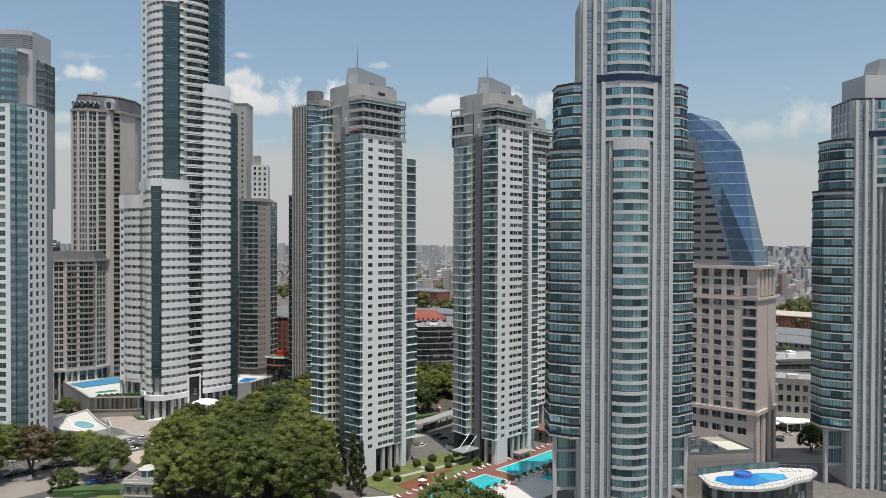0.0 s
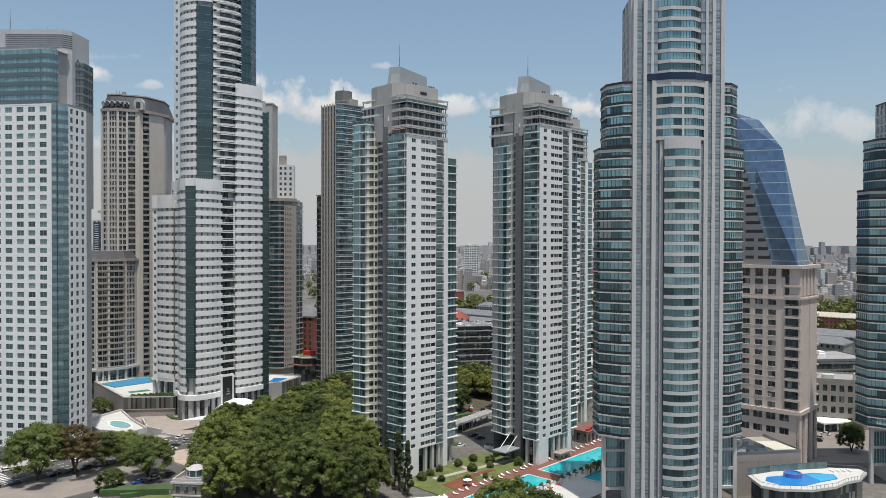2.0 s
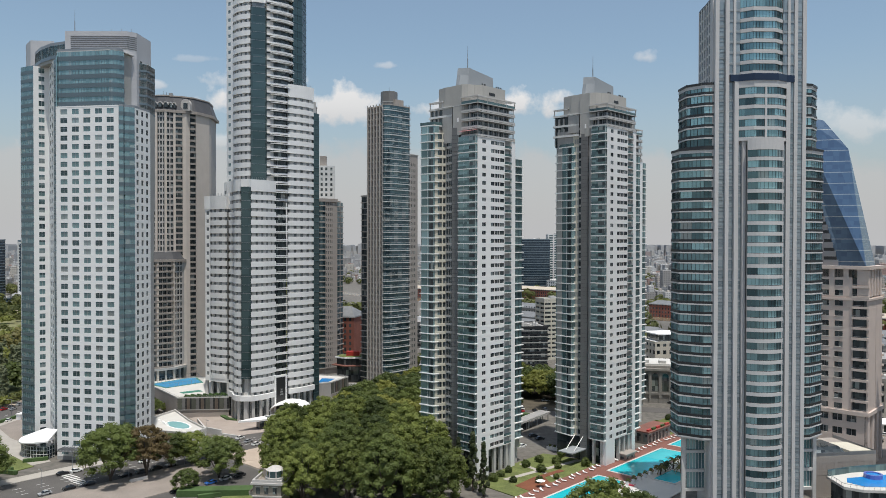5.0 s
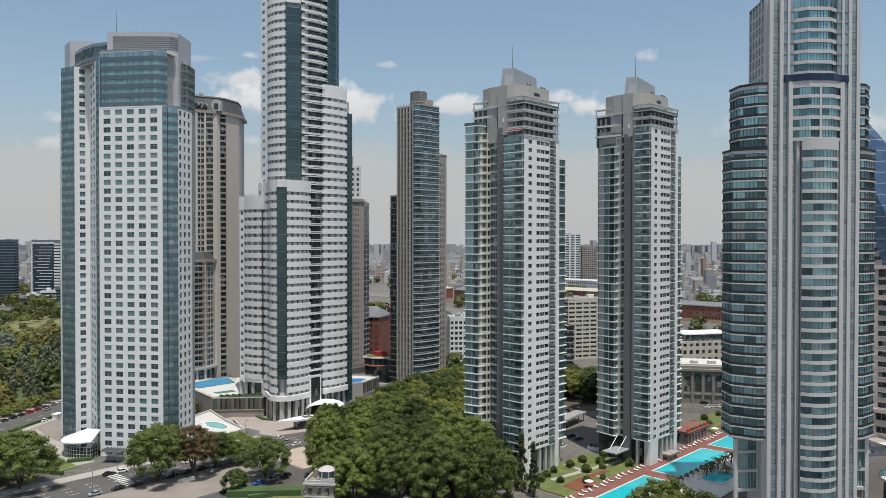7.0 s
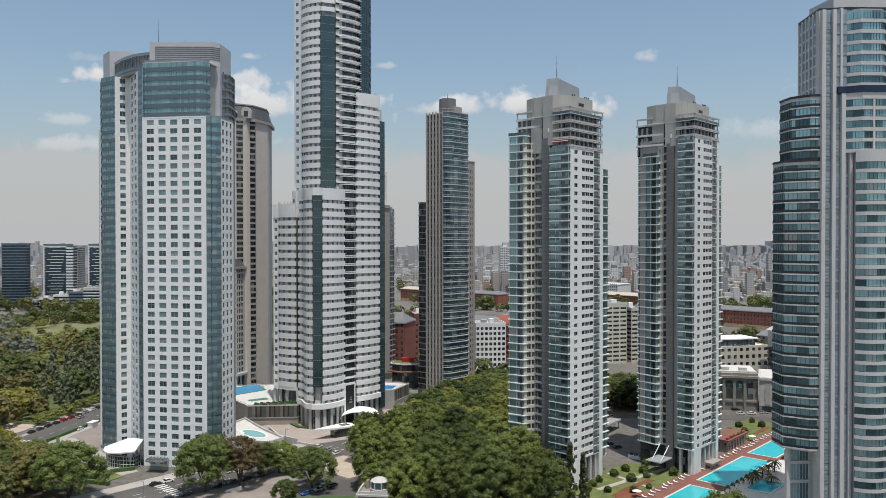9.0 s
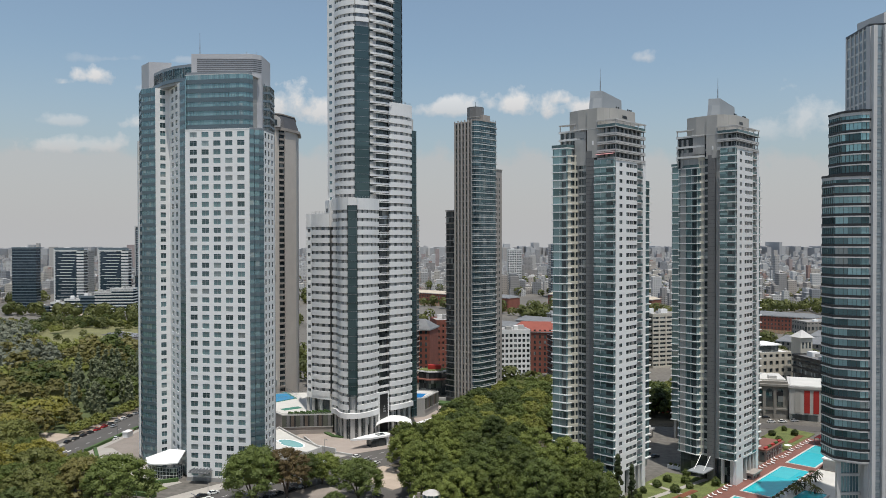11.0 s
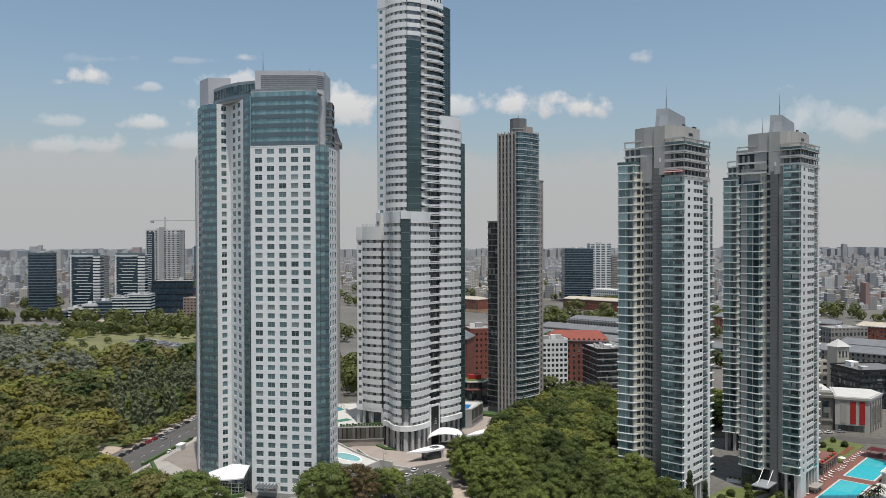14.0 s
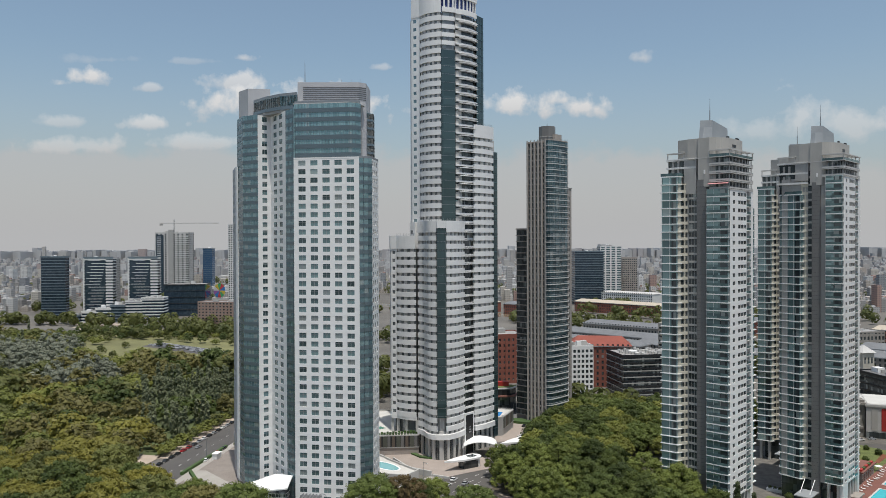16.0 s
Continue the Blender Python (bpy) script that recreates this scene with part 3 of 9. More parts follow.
PALEGLASS = glazing("pale_balcony_glass", (0.06, 0.10, 0.106), (0.13, 0.205, 0.205), metal=0.1, blind=0.0)
CONCRETE = material("fair_faced_concrete", (0.42, 0.405, 0.375), 0.8, vary=0.07, streak=0.4)
STEELGREY = material("painted_grey_sheet", (0.29, 0.31, 0.325), 0.55, vary=0.05)
PINK = material("pink_canvas", (0.55, 0.25, 0.25), 0.8)
BAY_OUT = [(2.4, 26.2), (-3.2, 25.6), (-2.5, 19.5), (-0.6, 18.8)]
BAY_FLAT = [(4.2, 25.4), (2.2, 24.8), (0.6, 16.3), (1.6, 15.4)]
twin_tower(-29.1, 280.5, 38, 40, 36, True, BAY_OUT, [(-2.2, 19.3), (2.5, 16.6)])
twin_tower(21.2, 296.6, 40, 38, 37, False, BAY_FLAT, [(1.2, 16.2), (1.6, 13.6)], 6.4, 8.8, 11.9)
twin_tower(38.5, 355.0, 38, 40, 38, False, BAY_OUT, [(-2.2, 19.3), (2.5, 16.6)])


# ---- white hotel-like tower with punched windows ----
def white_tower():
    ox, oy = -195.1, 304.3
    c, s = math.cos(radians(9.0)), math.sin(radians(9.0))

    def loc(px, py):
        dx, dy = px - ox, py - oy
        return (dx * c - dy * s, dx * s + dy * c)

    tw = thing("white_tower", "white apartment tower with square windows and a teal glass crown", "tower", ox, oy, 0, -9.0)
    fh, z0 = 3.45, 1.5
    n = 40
    zt = z0 + n * fh
    wins = [(1.95 + 5.0 * k, 3.0) for k in range(5)]
    punched(tw, (0, 0), (27.0, 0), z0, n, fh, wins, 0.75, 2.05, WHITE, WGLASS, single_panes=True)
    part("plinth", Geo().box(0, 27.0, -0.1, 0.6, 0, z0), GREY, tw)
    part("parapet", Geo().box(0, 27.0, -0.05, 0.35, zt, zt + 0.5), WHITE, tw)
    s0, s1 = loc(-163.7, 304.0), loc(-162.2, 316.0)
    core(tw, [(0.4, 0.7), (26.6, 0.7), (s0[0] - 0.9, s0[1] + 0.6), (s1[0] - 0.7, s1[1]), (28, 24), (2, 24), (0.4, 10)], 0, zt, GREY)
    # folded glass corner
    zig = [(27.0, 0.2), (28.4, 1.0), (28.3, 2.0), (29.8, 2.9), s0]
    glass_bay(tw, zig, z0, n, fh, 1.45, CROWNBAND, TEAL, mull=STEELBLUE, every=1.2, band_out=0.12)
    punched(tw, s0, s1, z0, n, fh, [(1.3, 1.7), (5.0, 1.7), (8.7, 1.7)], 0.7, 2.1, WHITE, DARKGLASS)
    part("parapet_rail", ring_band(zig + [s1], -0.1, 0.0, zt, zt + 0.9), STEEL, tw)
    # teal strip beside the front, then the angled wing
    p_in, p_kink, p_out = loc(-199.8, 312.0), loc(-209.2, 326.1), loc(-213.9, 322.6)
    zc = 161.6
    glass_bay(tw, [p_in, (-0.6, 2.2), (0.0, 0.2)], z0, n + 6, fh, 1.45, CROWNBAND, TEAL, mull=STEELBLUE, every=1.2, band_out=0.1)
    punched(tw, p_out, p_kink, z0, 46, fh, [(2.0, 2.2)], 0.75, 2.05, WHITE, WGLASS)
    punched(tw, p_kink, p_in, z0, 46, fh, [(3.2, 3.6), (9.6, 3.6)], 0.75, 2.05, WHITE, WGLASS)
    core(tw, [(p_out[0] + 0.9, p_out[1] + 1.2), (p_kink[0] - 0.2, p_kink[1] + 1.0), (-8, 34), (-16, 34)], 0, zc - 1.3, GREY)
    core(tw, [(p_kink[0] + 0.9, p_kink[1] + 0.9), (p_in[0] + 0.9, p_in[1] + 0.6), (0.6, 3.4), (2, 24), (-8, 34)], 0, zc - 1.3, GREY)
    # left glass corner, faceted
    q1, q2 = loc(-221.4, 326.8), loc(-226.5, 337.0)
    glass_bay(tw, [q2, q1, p_out], z0 + 0.2, 46, fh, 1.45, CROWNBAND, TEAL, mull=STEELBLUE, every=1.4, band_out=0.1)
    core(tw, offset([q2, q1, p_out, (-14, 24), (-20, 34)], -0.8), 0, zc - 1.5, GREY)
    r1, r2 = loc(-227.3, 336.8), loc(-233.0, 353.0)
    punched(tw, r2, r1, z0, 40, fh, [(1.5, 1.6), (5.2, 1.6), (8.9, 1.6), (12.6, 1.6)], 0.7, 2.1, PLANTGREY, TEAL)
    part("pier", Geo().along(r1, loc(-223.0, 330.5), 0, 2.2, -0.4, 0.0, z0, z0 + 40 * fh), WHITE, tw)
    core(tw, [loc(-232.4, 353), loc(-226.9, 337.4), loc(-222.6, 333), loc(-212, 354)], 0, z0 + 40 * fh - 0.2, WHITE)
    # glass crown with a rounded corner
    crown = [(-0.4, 9.5), (-0.4, 1.5)] + [(0.0, 0.9)] + arc(22.3, 5.1, 4.2, 280, 355, 5)
    zc0 = zt + 0.6
    glass_bay(tw, crown, zc0, 6, (zc - zc0) / 6, 1.75, CROWNBAND, CROWNTEAL, mull=STEELBLUE, every=1.25, band_out=0.2)
    core(tw, [(0.4, 2.2), (22, 1.8), (24.9, 4.4), (25.2, 12), (0.4, 20)], zc0 - 0.5, zc, GREY)
    part("roof_slab", Geo().prism(offset([(-0.4, 1.2), (22.4, 1.1), (25.8, 3.4), (26.2, 12), (-0.4, 20)], 0.2), zc, zc + 0.3), PALE, tw)
    part("roof_rail", ring_band(crown, -0.25, -0.2, zc + 0.3, zc + 1.2), STEEL, tw)
    g = Geo()
    rng = random.Random(5)
    for k in range(16):
        bx = 3 + k * 1.35
        g.box(bx, bx + rng.uniform(0.5, 1.1), 3.0, 4.4, zc + 0.3, zc + rng.uniform(0.8, 1.5))
    tagged(part("roof_plant", g, STEEL, tw, "small roof machines and pipes"), kind="stuff")
    # grey louvred plant box
    bx = [loc(-194.6, 310.9), loc(-169.6, 311.4), loc(-166.9, 314.0), loc(-166.5, 328), loc(-194.6, 328)]
    core(tw, bx, zc - 20, 171.6, PLANTGREY, "plant_box")
    # raised dark bars paint the shadow gaps between louvres
    g = Geo()
    for k in range(7):
        z = 164.4 + k * 0.82
        g.along(bx[0], bx[1], 2.3, length_of(bx[0], bx[1]), 0.0, 0.10, z, z + 0.34)
        g.along(bx[1], bx[2], 0, length_of(bx[1], bx[2]), 0.0, 0.10, z, z + 0.34)
    part("louvre_grid", g, SLOT, tw)
    g = Geo()
    for k in range(6):
        g.along(bx[2], bx[3], 3.5, 5.0, 0.0, 0.05, 142 + k * 3.4, 144 + k * 3.4)
    part("window_grid", g, DARKGLASS, tw)
    mast(tw, *loc(-192.1, 314), 171.6, 9.5)
    for k in range(4):
        part("aerial", Geo().cylinder(*loc(-181 + 4 * k, 314), 171.6, 173.2, 0.06, n=5), STEEL, tw)
    # right-hand glass shoulder behind the crown
    sh = [loc(-166.9, 316.5), loc(-164.4, 318.5), loc(-164.8, 328)]
    glass_bay(tw, sh, z0 + n * fh, 6, 3.4, 0.9, STEELBLUE, TEAL, every=1.3, band_out=0.1)
    core(tw, [sh[0], sh[1], sh[2], loc(-172, 328)], 100, z0 + n * fh + 20.2, GREY)
    # curved link and left plant box
    link = [loc(-217.5, 331), loc(-210.5, 322.5), loc(-203.0, 316.0), loc(-195.0, 312.5)]
    glass_bay(tw, link, 161.2, 1, 5.6, 1.4, STEELBLUE, TEAL, every=1.5, band_out=0.3)
    core(tw, [link[0], link[1], link[2], link[3], loc(-196, 332), loc(-215, 342)], 160, 166.6, GREY)
    part("roof_rail", ring_band(link, 0.1, 0.15, 166.8, 167.9), STEEL, tw)
    lb = [loc(-226.5, 340.0), loc(-220.4, 332.6), loc(-211.0, 334.0), loc(-215.0, 344.0)]
    core(tw, lb, 159, 173.4, PLANTGREY, "plant_box")
    # low glazed pavilion with a white leaf-shaped roof at its foot
    leaf = []
    for k in range(9):
        f = k / 8
        bx_ = (1 - f) ** 2 * -215.5 + 2 * f * (1 - f) * -212.5 + f * f * -198.5
        by_ = (1 - f) ** 2 * 316.0 + 2 * f * (1 - f) * 302.5 + f * f * 303.2
        leaf.append(loc(bx_, by_))
    leaf += [loc(-197.6, 308.5), loc(-205.5, 314.0)]
    part("pavilion_glass", Geo().prism(offset(leaf, -0.6), 0, 5.2), DARKGLASS, tw)
    g = Geo()
    for k in range(4):
        ring_band(offset(leaf, -0.5), -0.1, 0.08, 0.4 + 1.5 * k, 0.55 + 1.5 * k, g, closed=True)
    bars_on(offset(leaf, -0.5) + [offset(leaf, -0.5)[0]], 0, 5.2, 1.6, 0.16, -0.05, 0.09, g)
    part("pavilion_frame", g, OFFWHITE, tw)
    lift = [5.2, 5.2, 5.3, 5.5, 5.7, 6.0, 6.3, 6.7, 7.1, 10.4, 9.4]
    g = Geo()
    top = offset(leaf, 0.5)
    m_ = len(top)
    g.v += [(px, py, z) for (px, py), z in zip(top, lift)] + [(px, py, z + 0.5) for (px, py), z in zip(top, lift)]
    mid_b, mid_t = len(g.v), len(g.v) + 1
    g.v += [loc(-204.5, 309.5) + (8.2,), loc(-204.5, 309.5) + (8.9,)]
    for k in range(m_):
        j = (k + 1) % m_
        g.f += [(k, j, m_ + j, m_ + k), (m_ + k, m_ + j, mid_t), (j, k, mid_b)]
    part("pavilion_roof", g, WHITE, tw, "white leaf-shaped roof")
    part("entrance_canopy", Geo().box(3.0, 11.0, -4.5, 0.0, 4.4, 4.7), STEEL, tw)
    for k in range(6):
        part("canopy_fin", Geo().box(3.4 + k * 1.4, 3.6 + k * 1.4, -4.4, -0.1, 4.7, 5.4), STEEL, tw)
    return tw


CROWNBAND = material("dark_slate_spandrel", (0.125, 0.165, 0.185), 0.35, metal=0.3, vary=0.1)
CROWNTEAL = glazing("pale_teal_glass", (0.17, 0.28, 0.30), (0.29, 0.43, 0.44), pane=(1.25, 30, 30), metal=0.4, blind=0.05)
STEELBLUE = material("slate_blue_panel", (0.16, 0.205, 0.235), 0.35, metal=0.3, vary=0.08)
PLANTGREY = material("silver_grey_panel", (0.46, 0.46, 0.475), 0.55, vary=0.05, streak=0.3)
SLOT = material("painted_louvre_shadow", (0.13, 0.135, 0.14), 0.6)
white_tower()


# ---- tall white tower of rounded storeys ----
def lobe_storeys(tw, pts, z0, n, fh, solid, glass, skip_glass=False):
    """White balcony bands over recessed windows along a curved outline."""
    if not skip_glass:
        part("glazing", ring_band(pts, -0.9, -0.6, z0, z0 + n * fh), glass, tw)
    repeat("balcony_band", ring_band(pts, -0.6, 0.25, 0, solid), WHITE, tw, z0, fh, n)


def tall_tower():
    ox, oy = -135.0, 385.0
    tw = thing("rounded_tower", "very tall white tower with rounded balcony bands and dark glass strips", "tower", ox, oy)

    def loc(pts):
        return [(x - ox, y - oy) for x, y in pts]

    fh = 4.02
    z0 = 10.2         # top of the lobby
    zf = 18.2         # first of the alike storeys
    solid = 2.42
    # plan pieces in city metres, from the far left corner round the front to the teal flank
    side = loc([(-163.2, 396.0), (-162.0, 386.5)])
    low = loc(bow((-159.1, 385.5), (-149.3, 379.7), 0.8, 6))
    mid = loc(bow((-148.1, 379.9), (-138.7, 367.0), 0.5, 12, 0.9))
    strip = loc([(-138.7, 367.0), (-138.3, 366.0), (-134.5, 366.0), (-134.0, 367.1)])
    mid2 = loc(bow((-134.0, 367.1), (-125.0, 379.4), 1.3, 8))
    balc = loc([(-125.0, 379.4), (-120.0, 385.2)])
    blk = loc(bow((-120.0, 385.2), (-109.4, 396.9), 1.0, 8))
    teal = loc([(-109.4, 396.9), (-107.0, 400.2), (-108.5, 408)])
    n_low, n_mid, n_blk = 21, 23, 35
    zl, zm, zb = zf + n_low * fh, zf + n_mid * fh, zf + n_blk * fh
    # low wing with one window column on its corner
    core(tw, offset(side + low + loc([(-146, 396), (-158, 402)]), -1.4), zf, zl, PALE)
    for a, b, wins in ((side[0], side[1], [(1.8, 1.7), (5.6, 1.7)]), (side[1], low[0], [(0.75, 1.5)])):
        punched(tw, a, b, zf, n_low, fh, wins, 1.3, 1.7, WHITE, ROUNDGLASS)
    lobe_storeys(tw, low, zf, n_low, fh, solid, ROUNDGLASS)
    bar_rows("pier_grid", low, solid, fh, 3.6, 1.9, -0.62, -0.2, PALE, tw, zf, fh, n_low)
    part("parapet", ring_band(side + low, -0.3, 0.3, zl, zl + 6.6), WHITE, tw)
    part("roof_rail", bars_on(low, zl + 6.6, zl + 7.8, 1.0, 0.1, -0.1, 0), STEEL, tw)
    part("base_wall", ring_band(side + low, -2.6, -2.2, 0, zf), ROUNDGLASS, tw)
    part("base_beam", ring_band(side + low, -1.6, 0.1, zf - 1.6, zf), WHITE, tw)
    for px, py in (side[1], low[0], low[3], low[-1]):
        part("column", Geo().box(px - 0.2, px + 1.2, py + 0.4, py + 1.6, 0, zf - 1.6), PALE, tw)
    # middle part: two curved faces that meet in a dark glass corner
    core(tw, offset(mid + strip[1:3] + mid2 + loc([(-122, 397), (-146, 400)]), -1.6), 0, zm, PALE)
    for line in (mid, mid2):
        lobe_storeys(tw, line, zf - fh, n_mid + 1, fh, solid, ROUNDGLASS)
        bar_rows("pier_grid", line, solid, fh, 3.4, 1.9, -0.62, -0.2, PALE, tw, zf - fh, fh, n_mid + 1)
        part("parapet", ring_band(line, -0.4, 0.35, zm, zm + 5.6), WHITE, tw)
    part("parapet", ring_band([mid[-1], strip[1], strip[2], mid2[0]], -0.5, 0.3, zm + 2.0, zm + 5.6), WHITE, tw)
    part("roof_deck", Geo().prism(offset(mid + mid2 + loc([(-122, 397), (-146, 400)]), -0.6), zm + 4.2, zm + 4.6), ROOF, tw)
    part("roof_rail", bars_on(mid + mid2, zm + 5.6, zm + 6.7, 1.1, 0.1, -0.1, 0), STEEL, tw)
    part("corner_block", Geo().prism(loc([(-152.4, 386.4), (-149.8, 383.4), (-146, 386), (-150, 391)]), zl, zm + 5.4), WHITE, tw)
    part("window", Geo().along(*loc([(-152.4, 386.4), (-149.8, 383.4)]), 0.8, 2.6, 0.0, 0.08, zm - 0.6, zm + 1.2), ROUNDGLASS, tw)
    part("glass_strip", Geo().prism([strip[0], strip[1], strip[2], strip[3], loc([(-136.4, 372)])[0]], 21.0, zm + 2.2), GREENGLASS, tw, "dark green glass strip")
    g = Geo()
    for k in range(n_mid):
        ring_band(strip, 0.0, 0.06, 21.6 + k * fh, 21.72 + k * fh, g)
    tagged(part("strip_joint", g, STEEL, tw), kind="stuff")
    # upper shaft
    sh_flat = loc([(-152.2, 395.0), (-151.3, 387.2), (-146.9, 383.8)])
    sh_a = loc(bow((-146.9, 383.8), (-136.2, 375.3), 1.7, 9))
    sh_s = loc([(-136.2, 375.3), (-135.6, 374.6), (-129.4, 377.0), (-129.0, 378.3)])
    sh_b = loc(bow((-129.0, 378.3), (-118.2, 388.2), 1.4, 9))
    sh_t = loc([(-118.2, 388.2), (-114.5, 394.1), (-114.5, 405)])
    zs0 = zm
    n_sh = 27
    zs = zs0 + n_sh * fh
    core(tw, offset(sh_flat[:2] + sh_a + sh_s[1:3] + sh_b + sh_t[1:] + loc([(-146, 406)]), -1.7), zm - 4, zs, PALE)
    punched(tw, sh_flat[1], sh_flat[2], zs0 - fh, n_sh + 1, fh, [(1.3, 2.0)], 1.3, 1.7, WHITE, TEAL)
    punched(tw, sh_flat[0], sh_flat[1], zs0 - fh, n_sh + 1, fh, [(1.8, 1.8), (5.2, 1.8)], 1.3, 1.7, WHITE, TEAL)
    lobe_storeys(tw, sh_a, zs0, n_sh, fh, solid, ROUNDGLASS)
    bar_rows("pier_grid", sh_a, solid, fh, 2.9, 1.4, -0.62, -0.2, PALE, tw, zs0, fh, n_sh)
    # open balconies on the right of the strip
    part("glazing", ring_band(sh_b, -1.5, -1.2, zs0, zs), DARKGLASS, tw)
    repeat("balcony_band", ring_band(sh_b, -1.3, 0.2, 0.9, 1.75), WHITE, tw, zs0, fh, n_sh)
    repeat("balcony_slab", ring_band(sh_b[1:], -1.2, 0.9, 0, 0.3), WHITE, tw, zs0, fh, n_sh)
    repeat("balcony_rail", ring_band(sh_b[1:], 0.75, 0.85, 1.0, 1.16), WHITE, tw, zs0, fh, n_sh)
    repeat("wall_panel", ring_band(sh_b[:3], -1.2, -0.3, 1.75, fh), PALE, tw, zs0, fh, n_sh)
    n_str = 22
    part("glass_strip", Geo().prism(sh_s + loc([(-131.5, 382)]), zs0 + 4.6, zs0 + n_str * fh + 1.5), GREENGLASS, tw, "dark green glass strip")
    g = Geo()
    for k in range(n_str):
        ring_band(sh_s, 0.0, 0.06, zs0 + k * fh + 5.6, zs0 + k * fh + 5.72, g)
    tagged(part("strip_joint", g, STEEL, tw), kind="stuff")
    repeat("balcony_band", ring_band([sh_a[-1], sh_s[1], sh_s[2], sh_b[0]], -0.6, -0.2, 0, 2.1), WHITE, tw, zs0 + (n_str + 1) * fh, fh, n_sh - n_str - 1)
    part("glazing", ring_band([sh_a[-1], sh_s[1], sh_s[2], sh_b[0]], -0.9, -0.62, zs0 + n_str * fh, zs), ROUNDGLASS, tw)
    glass_bay(tw, sh_t, zm - 2, n_sh + 1, fh, 0.5, GREENPANEL, GREENGLASS, every=1.6, band_out=0.1)
    # crown with blue glass
    cr_a, cr_b = sh_flat[1:2] + sh_a, sh_s[1:3] + sh_b
    part("glazing", ring_band(cr_a + cr_b, -0.8, -0.4, zs, zs + 7.5), NAVY, tw)
    part("crown_band", ring_band(cr_a, -0.4, 0.2, zs, zs + 9.5), WHITE, tw)
    part("crown_band", ring_band(cr_b, -0.4, 0.2, zs, zs + 2.4), WHITE, tw)
    part("crown_ring", ring_band(cr_b, -0.8, 0.4, zs + 7.5, zs + 9.5), WHITE, tw)
    g = bars_on(cr_b, zs + 2.4, zs + 7.5, 2.3, 0.8, -0.5, 0.1)
    tagged(part("crown_pier_row", g, WHITE, tw), kind="stuff")
    # right block with teal flank
    core(tw, offset(blk + teal[1:] + loc([(-126, 403)]), -1.5), 0, zb, PALE)
    lobe_storeys(tw, blk, zf - fh, n_blk + 1, fh, solid, ROUNDGLASS)
    bar_rows("pier_grid", blk, solid, fh, 3.9, 2.2, -0.62, -0.2, PALE, tw, zf - fh, fh, n_blk + 1)
    part("parapet", ring_band(blk, -0.3, 0.35, zb, zb + 6.4), WHITE, tw)
    part("roof_rail", bars_on(blk, zb + 6.4, zb + 7.6, 1.0, 0.1, -0.1, 0), STEEL, tw)
    glass_bay(tw, teal, 4, n_blk + 2, fh, 0.5, GREENPANEL, GREENGLASS, every=1.6, band_out=0.1)
    # recessed balconies between the middle part and the block
    part("glazing", ring_band(balc, -2.0, -1.7, z0, zb), DARKGLASS, tw)
    repeat("balcony_slab", ring_band(balc, -1.7, -0.2, 0, 0.5), WHITE, tw, zf, fh, n_blk)
    repeat("balcony_band", ring_band(balc, -0.4, -0.2, 0.8, 1.2), WHITE, tw, zf, fh, n_blk)
    # foot: glazed lobby, dark entrance panel in a white frame, arched canopy
    foot = mid + mid2
    bar, high = Geo(), Geo()
    for line in (foot, blk):
        part("lobby_glass", ring_band(line, -1.2, -0.9, 0, z0), DARKGLASS, tw)
        bars_on(line, 0, z0, 4.2, 1.5, -0.9, -0.1, bar)
        bars_on(line, 0.3, z0, 1.4, 0.12, -0.9, -0.8, bar)
        part("base_band", ring_band(line, -0.9, 0.9, z0, z0 + 2.5), WHITE, tw)
        part("base_glass", ring_band(line, -0.9, -0.6, z0 + 2.5, zf - fh), ROUNDGLASS, tw)
        bars_on(line, z0 + 2.5, zf - fh, 3.4, 1.6, -0.6, -0.2, high)
    tagged(part("lobby_colonnade", bar, PALE, tw), kind="stuff")
    tagged(part("base_pier_row", high, PALE, tw), kind="stuff")
    e0, e1 = loc([(-125.6, 378.0), (-120.9, 383.6)])
    part("entrance_frame", Geo().along(e0, e1, 0, length_of(e0, e1), 0.2, 0.8, 0, 20.5), WHITE, tw)
    part("entrance_panel", Geo().along(e0, e1, 0.9, length_of(e0, e1) - 0.9, 0.6, 0.95, 0, 19.4), BLACK, tw, "black stone entrance panel")
    em = Geo()
    for k in range(3):
        em.along(e0, e1, 3.0 + 0.25 * k, 5.0 - 0.25 * k, 0.95, 1.02, 10.5 + k * 1.2, 11.2 + k * 1.2)
    part("emblem", em, STEEL, tw, "pale abstract emblem")
    g = Geo()
    for k in range(8):
        a0, a1 = math.pi * k / 8, math.pi * (k + 1) / 8
        xs = [(-117.5 + 8.8 * math.cos(math.pi - a) - ox, 4.6 + 3.4 * math.sin(a)) for a in (a0, a1)]
        (xa, za), (xb, zb_) = xs
        ya, yb = 371 - oy, 384 - oy
        g.hexa([(xa, ya, za - 0.3), (xb, ya, zb_ - 0.3), (xb, yb, zb_ - 0.3), (xa, yb, za - 0.3), (xa, ya, za), (xb, ya, zb_), (xb, yb, zb_), (xa, yb, za)])
    part("entrance_canopy", g, WHITE, tw, "white arched entrance canopy")
    for px in (-126.0, -109.5):
        part("canopy_post", Geo().box(px - ox, px + 0.5 - ox, 372 - oy, 372.5 - oy, 0, 4.7), PALE, tw)
    return tw


GREENPANEL = material("green_spandrel_panel", (0.05, 0.10, 0.11), 0.3, metal=0.3)
NAVY = glazing("navy_glass", (0.02, 0.03, 0.12), (0.04, 0.06, 0.2), metal=0.3, blind=0.0)
tall_tower()


